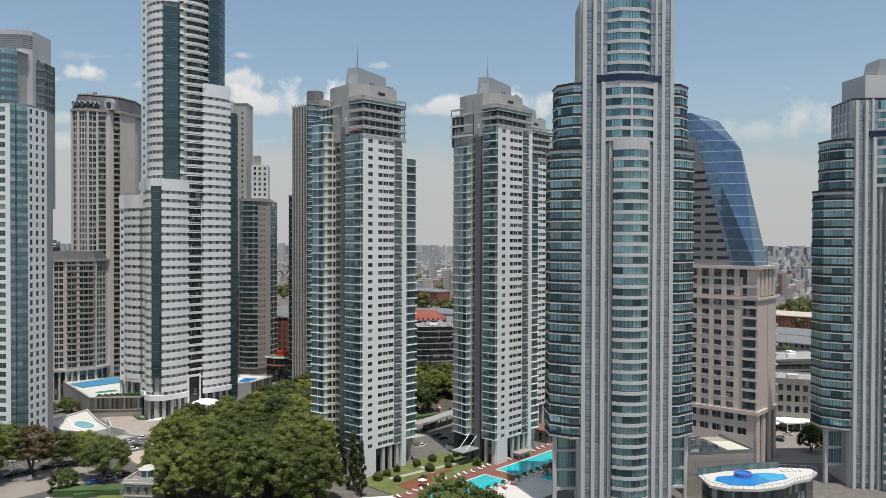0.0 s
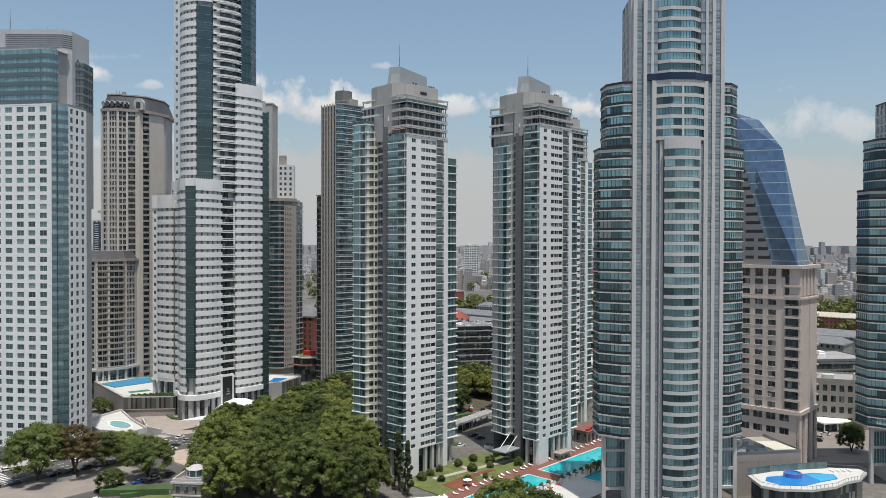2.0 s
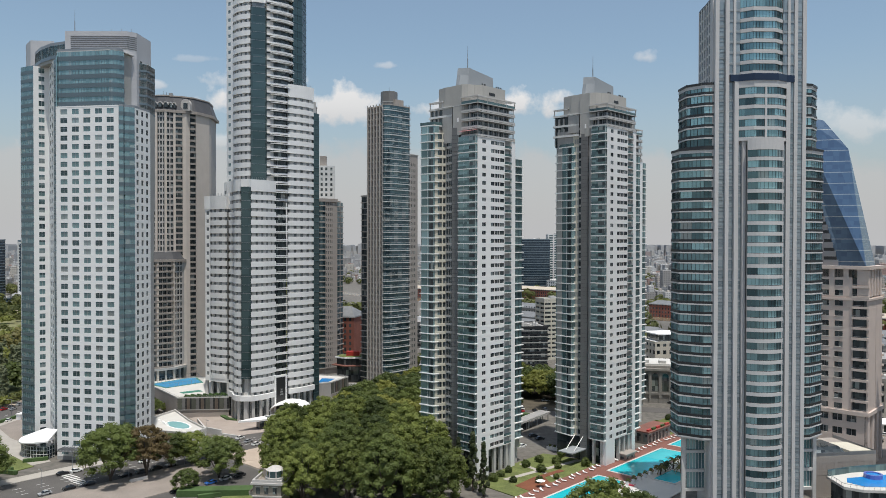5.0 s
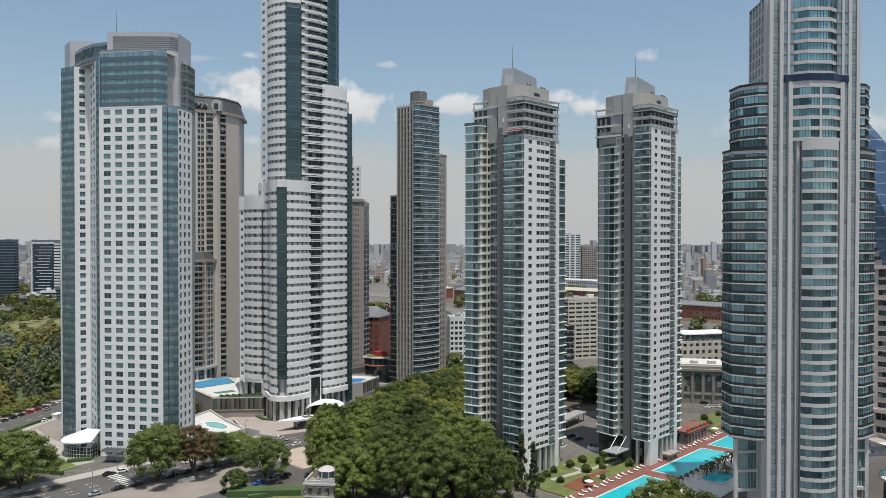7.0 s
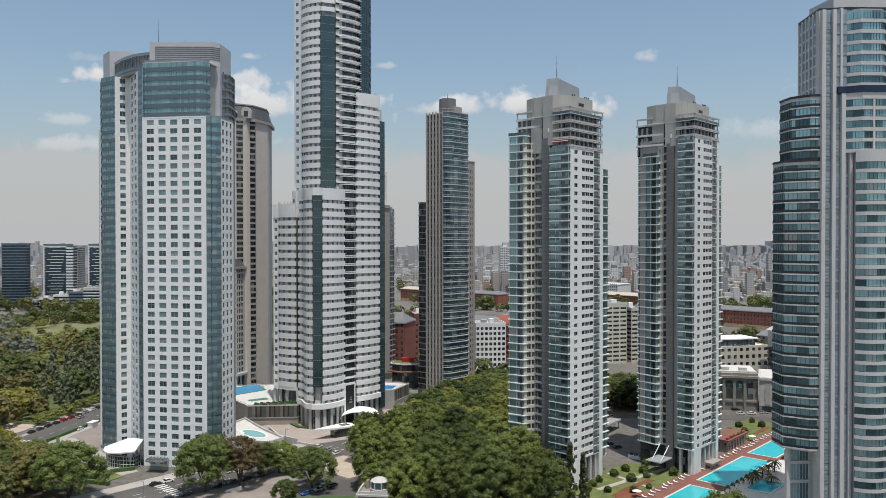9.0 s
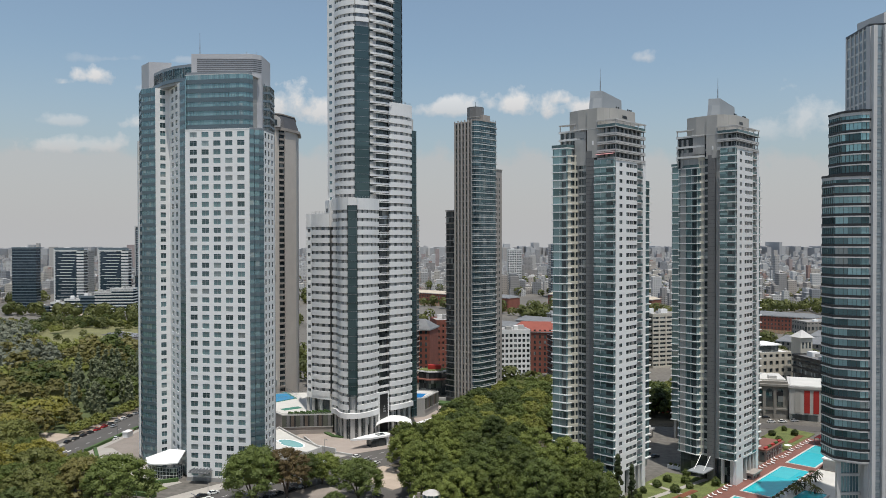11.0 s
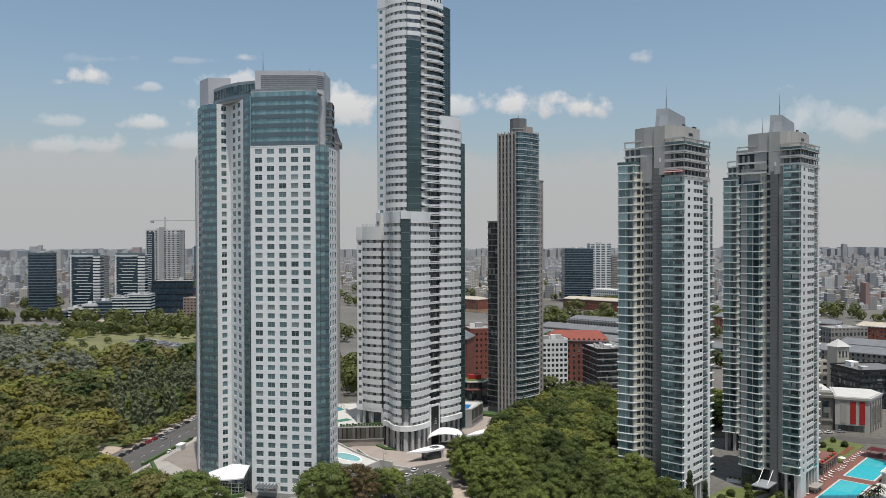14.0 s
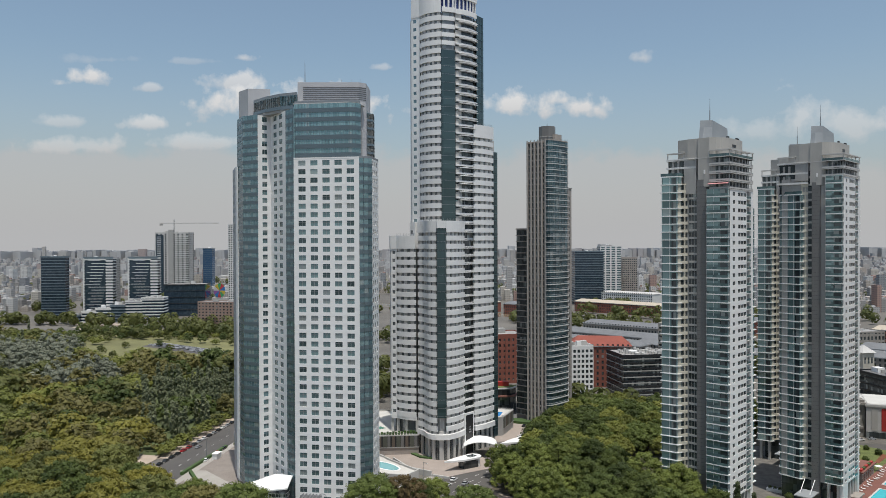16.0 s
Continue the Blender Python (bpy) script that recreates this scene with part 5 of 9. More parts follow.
# ---- classical tower with mansard roof and its lower neighbour ----
def classical_tower():
    ox, oy = -207.8, 433.0
    tw = thing("classical_tower", "taupe classical tower with pilasters and a dark mansard roof", "tower", ox, oy)
    fh = 3.3
    zt = 160.0
    n = 46
    plan = [(0, 0), (4.5, -2.2), (9.5, -2.2), (13.5, 0.8), (17.5, 2.5), (23.5, 7.5), (28.5, 22), (26, 40), (-2, 36)]
    core(tw, offset(plan, -0.7), 0, zt, TAUPELIGHT)
    for a, b, wins in (((0, 0), (4.5, -2.2), [(0.7, 1.7), (3.0, 1.5)]), ((4.5, -2.2), (9.5, -2.2), [(0.3, 1.1), (1.95, 1.1), (3.6, 1.1)]), ((9.5, -2.2), (13.5, 0.8), [(0.8, 1.4), (2.8, 1.6)])):
        punched(tw, a, b, 8, n, fh, wins, 0.55, 2.25, TAUPELIGHT, DARKGLASS, depth=0.35)
    for a, b in zip(plan[:4], plan[1:5]):
        part("pilaster", Geo().along(a, b, -0.6, 0.6, -0.2, 0.7, 6, zt), BLANKTAN, tw)
    # dark balcony recess, blank wall, second recess
    for a, b in (((13.5, 0.8), (17.5, 2.5)), ((20.6, 5.6), (23.5, 7.5))):
        part("glazing", ring_band([a, b], -0.6, -0.2, 8, zt), DARKGLASS, tw)
        repeat("balcony_slab", ring_band([a, b], -0.2, 0.5, 0, 1.1), TAUPE, tw, 8, fh, n)
    part("blank_wall", ring_band([(17.5, 2.5), (19.2, 3.4), (20.6, 5.6)], -0.4, 0.15, 0, zt), BLANKTAN, tw)
    part("blank_wall", ring_band([(23.5, 7.5), (27.5, 19)], -0.4, 0.15, 0, zt), BLANKTAN, tw)
    part("cornice", ring_band(plan, -0.6, 0.9, zt - 1.2, zt + 0.4, closed=True), TAUPE, tw)
    part("mansard_roof", Geo().prism(offset(plan, 0.2), zt + 0.4, zt + 8.2, offset(plan, -2.4)), SLATE, tw, "dark slate mansard roof")
    part("roof_cap", ring_band(offset(plan, -2.4), -1.0, 0.4, zt + 8.2, zt + 8.9, closed=True), TAUPE, tw)
    for k, (px, py) in enumerate(((1.4, -1.2), (4.0, -2.5), (6.9, -2.7), (9.9, -2.2), (11.8, -0.6), (13.4, 0.6))):
        g = Geo()
        for j in range(6):
            a0 = math.pi * j / 6
            a1 = math.pi * (j + 1) / 6
            g.hexa([(px + 1.1 * math.cos(a1), py - 0.5, zt + 3 + 1.3 * math.sin(a1)), (px + 1.1 * math.cos(a0), py - 0.5, zt + 3 + 1.3 * math.sin(a0)), (px + 1.1 * math.cos(a0), py + 1.0, zt + 3 + 1.3 * math.sin(a0)), (px + 1.1 * math.cos(a1), py + 1.0, zt + 3 + 1.3 * math.sin(a1)),
                    (px + 1.4 * math.cos(a1), py - 0.5, zt + 3 + 1.7 * math.sin(a1)), (px + 1.4 * math.cos(a0), py - 0.5, zt + 3 + 1.7 * math.sin(a0)), (px + 1.4 * math.cos(a0), py + 1.0, zt + 3 + 1.7 * math.sin(a0)), (px + 1.4 * math.cos(a1), py + 1.0, zt + 3 + 1.7 * math.sin(a1))])
        dm = part("dormer", g, PALE, tw)
        part("dormer_window", Geo().box(px - 1.0, px + 1.0, py - 0.3, py + 0.4, zt + 1.6, zt + 3.6), DARKGLASS, dm)
    head = [(19.2 + 2.7 * math.cos(math.pi * j / 8), zt + 4.0 + 3.0 * math.sin(math.pi * j / 8)) for j in range(9)]
    outline = [(21.9, zt + 0.4)] + head + [(16.5, zt + 0.4)]
    g, m = Geo(), len(outline)
    g.v += [(px, 2.6, pz) for px, pz in outline] + [(px, 6.0, pz) for px, pz in outline]
    g.f += [tuple(range(m))[::-1], tuple(range(m, 2 * m))] + [(j, (j + 1) % m, m + (j + 1) % m, m + j) for j in range(m)]
    part("round_gable", g, TAUPELIGHT, tw, "pale round-headed gable")
    part("gable_window", Geo().box(18.0, 20.4, 2.45, 2.6, zt + 1.4, zt + 4.6), DARKGLASS, tw)
    part("chimney", Geo().box(8.5, 10.2, 6, 8, zt + 8, zt + 11), GREY, tw)
    for k in range(3):
        part("aerial", Geo().cylinder(6 + k * 1.6, 5, zt + 8.5, zt + 12 - k * 0.6, 0.12, n=5), STEEL, tw)
    # lower neighbour
    ow = thing("classical_block", "lower taupe classical apartment block with bay windows and mansard", "building", -222.5, 418.0)
    pl = [(0, 0), (6, -2), (12, -2), (18, 0), (23, 3.5), (30, 9), (33, 18), (26, 34), (-4, 30)]
    core(ow, offset(pl, -0.7), 0, 76, TAUPELIGHT)
    for a, b in zip(pl[:6], pl[1:7]):
        ln = length_of(a, b)
        punched(ow, a, b, 16.5, 18, 3.3, [(0.75 + 2.4 * k, 1.9) for k in range(int((ln - 0.6) / 2.4))], 0.55, 2.45, TAUPELIGHT, DARKGLASS, depth=0.4)
        part("pilaster", Geo().along(a, b, -0.6, 0.6, -0.2, 0.7, 0, 76), BLANKTAN, ow)
        part("pilaster", Geo().along(a, b, ln / 2 - 0.5, ln / 2 + 0.5, -0.2, 0.5, 0, 16), PALE, ow)
    repeat("balcony_slab", ring_band(pl[3:6], -0.2, 0.9, 0, 0.9), TAUPE, ow, 16.5, 3.3, 18)
    part("cornice", ring_band(pl, -0.6, 1.0, 75, 76.4, closed=True), TAUPE, ow)
    part("cornice", ring_band(pl, -0.4, 1.3, 15.2, 16.5, closed=True), TAUPELIGHT, ow)
    part("base_glass", ring_band(pl, -0.6, -0.3, 0, 15), DARKGLASS, ow)
    part("mansard_roof", Geo().prism(offset(pl, 0.1), 76.4, 80.6, offset(pl, -1.8)), SLATE, ow)
    part("roof_pavilion", Geo().box(2, 9, 4, 12, 80, 83), SLATE, ow)


BLANKTAN = material("tan_render", (0.60, 0.54, 0.48), 0.8, vary=0.06, streak=0.4)
SLATE = material("slate", (0.075, 0.075, 0.08), 0.6, vary=0.2)
classical_tower()


# ---- towers behind the rounded one ----
def rear_towers():
    tw = thing("brown_tower", "brown apartment tower with curved glass balconies", "tower", -128.0, 500.0)
    fh = 3.5
    bay = arc(4.5, 4.0, 9.0, 205, 300, 8)
    glass_bay(tw, bay, 4, 31, fh, 0.7, TAUPE, BAYGLASS, every=1.8, band_out=0.6)
    core(tw, offset(bay + [(18, 8), (10, 22), (-8, 18)], -0.8), 0, 113, TAUPE)
    a, b = bay[-1], (15.5, 4.0)
    punched(tw, a, b, 4, 31, fh, [(0.8 + 1.5 * k, 0.6) for k in range(4)], 0.8, 1.8, TAUPE, DARKGLASS)
    part("side_glass", ring_band([b, (18, 12)], -0.4, 0.0, 4, 112), BAYGLASS, tw)
    repeat("balcony_slab", ring_band([b, (18, 12)], 0.0, 0.8, 0, 0.5), TAUPE, tw, 4, fh, 31)
    part("roof_ring", ring_band(bay + [(15.5, 4.0)], -1.0, 0.6, 112, 114), TAUPE, tw)
    core(tw, [(3, 4), (13.5, 6), (12, 18), (2, 16)], 113, 136, OFFWHITE, "upper_block")
    g = Geo()
    for k in range(6):
        for s in (1.5, 4.5, 7.8):
            g.along((3, 4), (13.5, 6), s, s + 1.4, 0, 0.06, 116 + k * 3.4, 117.8 + k * 3.4)
    tagged(part("window_grid", g, DARKGLASS, tw), kind="stuff")
    part("stair_block", Geo().box(3.5, 7.5, 7, 12, 136, 142.5), TAUPE, tw)
    sl = thing("grey_slab_tower", "blank grey slab tower behind the white tower", "tower", -141.0, 512.0)
    core(sl, [(0, 0), (11, 0), (11, 16), (0, 16)], 0, 177, CONCRETE)
    g = Geo()
    for k in range(48):
        g.box(-0.06, 0.0, 2, 6, 6 + k * 3.5, 7.6 + k * 3.5)
        g.box(7.4, 8.6, -0.06, 0.0, 6 + k * 3.5, 7.6 + k * 3.5)
    tagged(part("window_grid", g, DARKGLASS, sl), kind="stuff")
    part("roof_cap", Geo().box(-0.3, 11.3, -0.3, 16, 177, 178), GREY, sl)


rear_towers()


# ---- ground, streets, lawns ----
def slab(name, poly, z, mat, label, t=0.3, kind="structure", category=""):
    return single(name, Geo().prism(poly, z - t, z), mat, label, category or name, kind=kind)


UX, UY = math.cos(radians(47.5)), math.sin(radians(47.5))


def city(u, v, x0=0.0, y0=0.0):
    """From metres along the street grid (u: right and away, v: left and away) to the plan."""
    return (x0 + u * UX - v * UY, y0 + u * UY + v * UX)


def strip(a, b, w, c=0.0):
    """A four-cornered strip of width w along a to b, c to the right of that line."""
    ln = length_of(a, b)
    nx, ny = (b[1] - a[1]) / ln, (a[0] - b[0]) / ln
    return [(a[0] + nx * (c + w / 2), a[1] + ny * (c + w / 2)), (b[0] + nx * (c + w / 2), b[1] + ny * (c + w / 2)), (b[0] + nx * (c - w / 2), b[1] + ny * (c - w / 2)), (a[0] + nx * (c - w / 2), a[1] + ny * (c - w / 2))]


LAWN = material("lawn", (0.118, 0.142, 0.042), 0.95, vary=0.35, scale=2.0, fine=8)
PARKLAWN = material("dry_park_lawn", (0.165, 0.162, 0.070), 0.95, vary=0.35, scale=0.3, fine=6)
PARKGROUND = material("park_ground", (0.075, 0.095, 0.035), 0.95, vary=0.5, scale=0.5, fine=6)
CITYGROUND = material("city_ground", (0.135, 0.125, 0.11), 0.9, vary=0.4, scale=0.08, fine=1.5)
SAND = material("sandy_path", (0.42, 0.345, 0.28), 0.95, vary=0.15)
WATER = material("brown_dock_water", (0.17, 0.13, 0.085), 0.25, vary=0.1, scale=0.5)
POOL = material("pool_water", (0.012, 0.44, 0.50), 0.12, vary=0.12, scale=6.0, bump=0.3)
POOLDEEP = material("deep_pool_water", (0.02, 0.22, 0.55), 0.12, vary=0.1, scale=6.0, bump=0.3)
COURT = material("blue_court", (0.04, 0.22, 0.40), 0.7, vary=0.08)
DECK = material("red_brown_deck", (0.20, 0.085, 0.065), 0.75, vary=0.18)
STONEDECK = material("white_stone_deck", (0.56, 0.545, 0.51), 0.7, vary=0.08)
WALK = material("taupe_walk_paving", (0.245, 0.212, 0.185), 0.9, vary=0.2, scale=1.0)
SOIL = material("leafy_earth", (0.085, 0.072, 0.05), 0.95, vary=0.4, fine=8)
LINE = material("road_paint", (0.65, 0.65, 0.62), 0.7)
FLOWER = material("red_flower_bed", (0.17, 0.06, 0.03), 0.95, vary=0.4, fine=20)
HEDGE = material("clipped_hedge", (0.055, 0.10, 0.03), 0.95, vary=0.4, fine=20, bump=0.8)

single("ground", Geo().box(-4600, 4600, -500, 4950, -1.5, 0), CITYGROUND, "grey city ground of streets and lots", "ground", kind="structure")
slab("park", [(-900, 180), (-300, 180), (-293, 250), (-281, 345), (-266, 470), (-254, 560), (-240, 690), (-262, 900), (-900, 930)], 0.12, PARKGROUND, "green park ground between the trees", category="park")
slab("lawn", [(-500, 770), (-470, 690), (-440, 662), (-400, 590), (-386, 590), (-408, 640), (-402, 672)], 0.22, PARKLAWN, "narrow clearing of dry grass in the park")
slab("plaza", [(-611, 986), (-620, 1021), (-528, 893), (-550, 876)], 0.24, SAND, "pale sandy plaza at the park gate", category="plaza")
slab("lawn", [(-640, 770), (-520, 720), (-400, 670), (-326, 690), (-310, 780), (-340, 900), (-560, 945)], 0.2, PARKLAWN, "open lawn in the park")
slab("lawn", [(-600, 950), (-575, 945), (-540, 985), (-570, 1000)], 0.26, SAND, "open lawn in the park")
slab("sand_path", [(-277, 372), (-271, 372), (-252, 520), (-258, 520)], 0.24, SAND, "sandy path beside the park street", category="path")
slab("sand_path", [(-300, 350), (-281, 346), (-275, 376), (-292, 380)], 0.24, SAND, "bare sandy ground at the park corner", category="path")
slab("parking_lot", [(-445, 778), (-338, 700), (-328, 714), (-434, 804)], 0.22, ASPHALT, "park parking lot", category="road")
# park street beside the white tower
pa, pb = (-275.4, 250.0), (-235.7, 560.0)
slab("road", strip(pa, pb, 18), 0.05, ASPHALT, "asphalt street along the park", category="road")
slab("pavement", strip(pa, pb, 3.5, 10.75), 0.2, PAVING, "paved footway along the street", category="pavement")
slab("pavement", strip(pa, pb, 2.6, -10.3), 0.2, PAVING, "paved footway along the street", category="pavement")
# boulevard in front of the towers: two carriageways and a planted walk between them
ba, bb = city(-140, 0, -173, 290), city(190, 0, -173, 290)
slab("road", strip(ba, bb, 23, 6), 0.06, ASPHALT, "wide asphalt boulevard before the towers", category="road")
slab("road", strip(ba, city(60, 0, -173, 290), 13, 50.5), 0.06, ASPHALT, "asphalt side street beyond the planted walk", category="road")
slab("road", strip(city(36, 20, -173, 290), city(36, -60, -173, 290), 12), 0.08, ASPHALT, "asphalt crossing street", category="road")
slab("pavement", strip(ba, city(85, 0, -173, 290), 6.5, -8.8), 0.2, PAVING, "paved footway along the boulevard", category="pavement")
slab("pavement", strip(ba, city(29, 0, -173, 290), 26, 30.6), 0.2, WALK, "broad paved walk with trees and benches", category="pavement")
slab("pavement", strip(city(43, 0, -173, 290), city(62, 0, -173, 290), 26, 30.6), 0.2, SAND, "bare sandy ground of the planted island", category="pavement")
slab("tree_bed", strip(city(64, 0, -173, 290), city(150, 0, -173, 290), 46, 42), 0.18, SOIL, "dark leaf-strewn earth under the grove", category="ground")
slab("tree_bed", [(-108, 344), (-68, 346), (-40, 384), (-40, 430), (-66, 446), (-90, 404)], 0.17, SOIL, "dark leaf-strewn earth under the grove", category="ground")
slab("tree_bed", [(-26, 398), (34, 392), (64, 414), (54, 448), (-20, 442)], 0.16, SOIL, "dark leaf-strewn earth under the trees", category="ground")
slab("tree_bed", [(-232, 300), (-205, 282), (-214, 262), (-240, 262), (-258, 300)], 0.15, SOIL, "dark leaf-strewn earth under the trees", category="ground")
g = Geo()
for k in range(36):
    for c_ in (2.2, 6.0, 9.8):
        g.prism(strip(city(-110 + k * 8, 0, -173, 290), city(-107 + k * 8, 0, -173, 290), 0.18, c_), 0.06, 0.075)
for k in range(34):
    f_ = k / 34
    g.prism(strip((-275.4 + 39.7 * f_, 250 + 310 * f_), (-275.4 + 39.7 * (f_ + 0.01), 250 + 310 * (f_ + 0.01)), 0.18), 0.05, 0.065)
for k in range(9):
    g.prism(strip(city(-12, 4 - k * 2.2, -173, 290), city(-8, 4 - k * 2.2, -173, 290), 1.0), 0.06, 0.075)
    g.prism(strip((-278.5 + k * 1.9, 347 - k * 0.25), (-278.3 + k * 1.9, 350 - k * 0.25), 0.9), 0.05, 0.065)
tagged(single("road_markings", g, LINE, "worn white lane and crossing marks", "road marking"), kind="stuff")
slab("drive", [(-252, 335), (-250, 352), (-240, 430), (-228, 430), (-230, 350), (-214, 318), (-228, 300), (-246, 306)], 0.13, WALK, "taupe paved drive beside the white tower", category="pavement")
# forecourts of pinkish paving round the rounded tower
PINKPAVE = material("pinkish_paving", (0.335, 0.285, 0.25), 0.85, vary=0.12)
slab("forecourt", [(-166, 374), (-150, 394), (-120, 384), (-111, 356), (-134, 341), (-150, 352)], 0.21, PINKPAVE, "pinkish paved forecourt of the rounded tower", category="pavement")
slab("forecourt", [(-116, 398), (-98, 404), (-84, 432), (-92, 452), (-108, 452)], 0.2, PINKPAVE, "pinkish paved court between two towers", category="pavement")
for a, b, h in (((-152, 349), (-141, 342), 2.6), ((-141, 342), (-133, 338), 1.2), ((-160, 368), (-151, 351), 1.6), ((-96, 408), (-84, 428), 1.6), ((-108, 453), (-92, 456), 2.2)):
    single("forecourt_wall", Geo().along(a, b, 0, length_of(a, b), -0.3, 0.3, 0, h), PALE, "low pale wall beside the forecourt", "wall", kind="structure")
slab("hedge_bed", [(-152, 378), (-147, 371), (-138, 368), (-131, 371), (-131, 373), (-138, 370.5), (-146, 373), (-150, 379)], 0.9, HEDGE, "clipped hedge round the tower foot", t=0.9, category="hedge")
slab("hedge_bed", [(-101, 452), (-90, 449), (-80, 441), (-79, 436), (-92, 441), (-103, 446)], 1.6, HEDGE, "planted bank beside the stone tower", t=1.6, category="hedge")
# forecourt and drive
slab("forecourt", [(-234, 300), (-203, 292), (-196, 301), (-214, 322), (-232, 336), (-246, 352), (-258, 352)], 0.16, PAVING, "paved drive beside the white tower", category="pavement")
slab("hedge_bed", [(-226, 300), (-203, 287), (-199, 294), (-215, 308)], 0.26, LAWN, "grass verge before the white tower", category="lawn")
slab("turning_circle", arc(-118.5, 308.5, 5.6, 0, 340, 17), 0.24, SAND, "round paved island of the turning place", category="pavement")
slab("drive", [city(-4, 34, -29, 280.5), city(60, 26, -29, 280.5), city(66, 60, -29, 280.5), city(0, 60, -29, 280.5)], 0.1, PAVING, "paved drive between the twin towers", category="pavement")
slab("street", strip((-40, 394), (60, 404), 12), 0.09, ASPHALT, "asphalt parking street behind the twin towers", category="road")
slab("hedge_bed", strip((-14, 374), (0, 383), 3.0), 1.4, HEDGE, "clipped hedge beside the covered walk", t=1.4, category="hedge")
slab("court", [(128, 312), (168, 308), (186, 356), (146, 362)], 0.115, WALK, "worn paved yard behind the office building", category="pavement")
slab("street", strip((-60, 420), (110, 455), 26), 0.07, ASPHALT, "asphalt street behind the twin towers", category="road")
slab("street", strip((44, 403), (118, 381), 11), 0.08, ASPHALT, "asphalt street before the arcaded hall", category="road")
# garden between tower and pools
slab("garden_lawn", [city(-6, -24, -29, 280.5), city(24, -26, -29, 280.5), city(50, -26, -29, 280.5), city(44, 2, -29, 280.5), city(28, 2, -29, 280.5), city(-4, -2, -29, 280.5)], 0.3, LAWN, "mown garden lawn between the twin towers", category="lawn")
slab("garden_lawn", [city(107, -22.4, -29, 280.5), city(152, -22.4, -29, 280.5), city(156, -4, -29, 280.5), city(112, -6, -29, 280.5)], 0.3, LAWN, "mown garden lawn behind the pools", category="lawn")
slab("garden_path", strip(city(6, -8, -29, 280.5), city(46, -14, -29, 280.5), 2.2), 0.36, PAVING, "paved garden path", category="path")
slab("garden_path", strip(city(20, -25, -29, 280.5), city(26, 0, -29, 280.5), 1.8), 0.35, PAVING, "paved garden path", category="path")
slab("flower_bed", [city(2, -22, -29, 280.5), city(14, -23, -29, 280.5), city(18, -17, -29, 280.5), city(30, -18, -29, 280.5), city(30, -15.5, -29, 280.5), city(15, -14, -29, 280.5), city(3, -15, -29, 280.5)], 0.4, FLOWER, "red flower bed in the garden", category="flower bed")
slab("flower_bed", [city(126, -20, -29, 280.5), city(144, -20, -29, 280.5), city(144, -17, -29, 280.5), city(126, -18, -29, 280.5)], 0.4, FLOWER, "red flower bed in the garden", category="flower bed")
D0 = city(0, -27, -29, 280.5)
slab("pool_deck", [city(-14, -15.6, *D0), city(140, -15.6, *D0), city(140, 4.5, *D0), city(-14, 4.5, *D0)], 0.5, DECK, "red-brown tiled pool deck", category="deck")
slab("pool_deck", [city(-14, -34, *D0), city(90, -34, *D0), city(90, -15.6, *D0), city(-14, -15.6, *D0)], 0.42, STONEDECK, "pale stone sun terrace beside the pools", category="deck")


def pool(u0, u1, v0, v1):
    p = thing("swimming_pool", "turquoise swimming pool in a red-brown deck", "pool", *city(u0, v0, *D0), 0.0, 47.5, "pools beside the garden")
    w, d = u1 - u0, v1 - v0
    part("pool_rim", ring_band([(0, 0), (w, 0), (w, d), (0, d)], -0.35, 0.35, 0.3, 0.72, closed=True), STONEDECK, p)
    part("water", Geo().prism([(0.3, 0.3), (w - 0.3, 0.3), (w - 0.3, d - 0.3), (0.3, d - 0.3)], 0.3, 0.6), POOL, p)
    part("pool_step", Geo().box(w * 0.62, w - 0.8, d * 0.3, d - 0.8, 0.6, 0.615), POOLLIGHT, p)


POOLLIGHT = material("shallow_pool_water", (0.05, 0.46, 0.50), 0.12, vary=0.1, bump=0.3)
pool(-8, 33, -14.8, -3.6)
pool(40.5, 83.5, -14.8, -3.0)
pool(90.5, 128, -14.2, -2.6)
pool(43, 58, -29, -20)


# ---- podiums, terraces and small buildings at the towers' feet ----
def podium(x, y, poly, h, wall, label):
    p = thing("podium", label, "podium", x, y)
    core(p, poly, 0, h, wall)
    part("roof_deck", Geo().prism(offset(poly, -0.5), h, h + 0.12), STONEDECK, p)
    part("parapet", ring_band(poly, -0.35, 0.06, h, h + 0.55, closed=True), PALE, p)
    part("parapet_rail", ring_band(poly, -0.2, -0.12, h + 1.0, h + 1.1, closed=True), STEEL, p)
    for a, b in zip(poly[1:], poly[2:]):
        ln = length_of(a, b)
        m = int(ln / 2.2)
        part("screen_backing", Geo().along(a, b, 0, ln, 0, 0.1, h * 0.42, h), BLACK, p)
        for k in range(m):
            part("fin_panel", Geo().along(a, b, k * ln / m + 0.08, k * ln / m + (1.5 if k % 3 else ln / m - 0.08), 0.1, 0.3, h * 0.42, h), (FIN, DARKWALL, DECKBROWN)[k % 3], p)
        part("screen_foot", Geo().along(a, b, 0, ln, 0, 0.35, h * 0.38, h * 0.42), GREY, p)
    return p


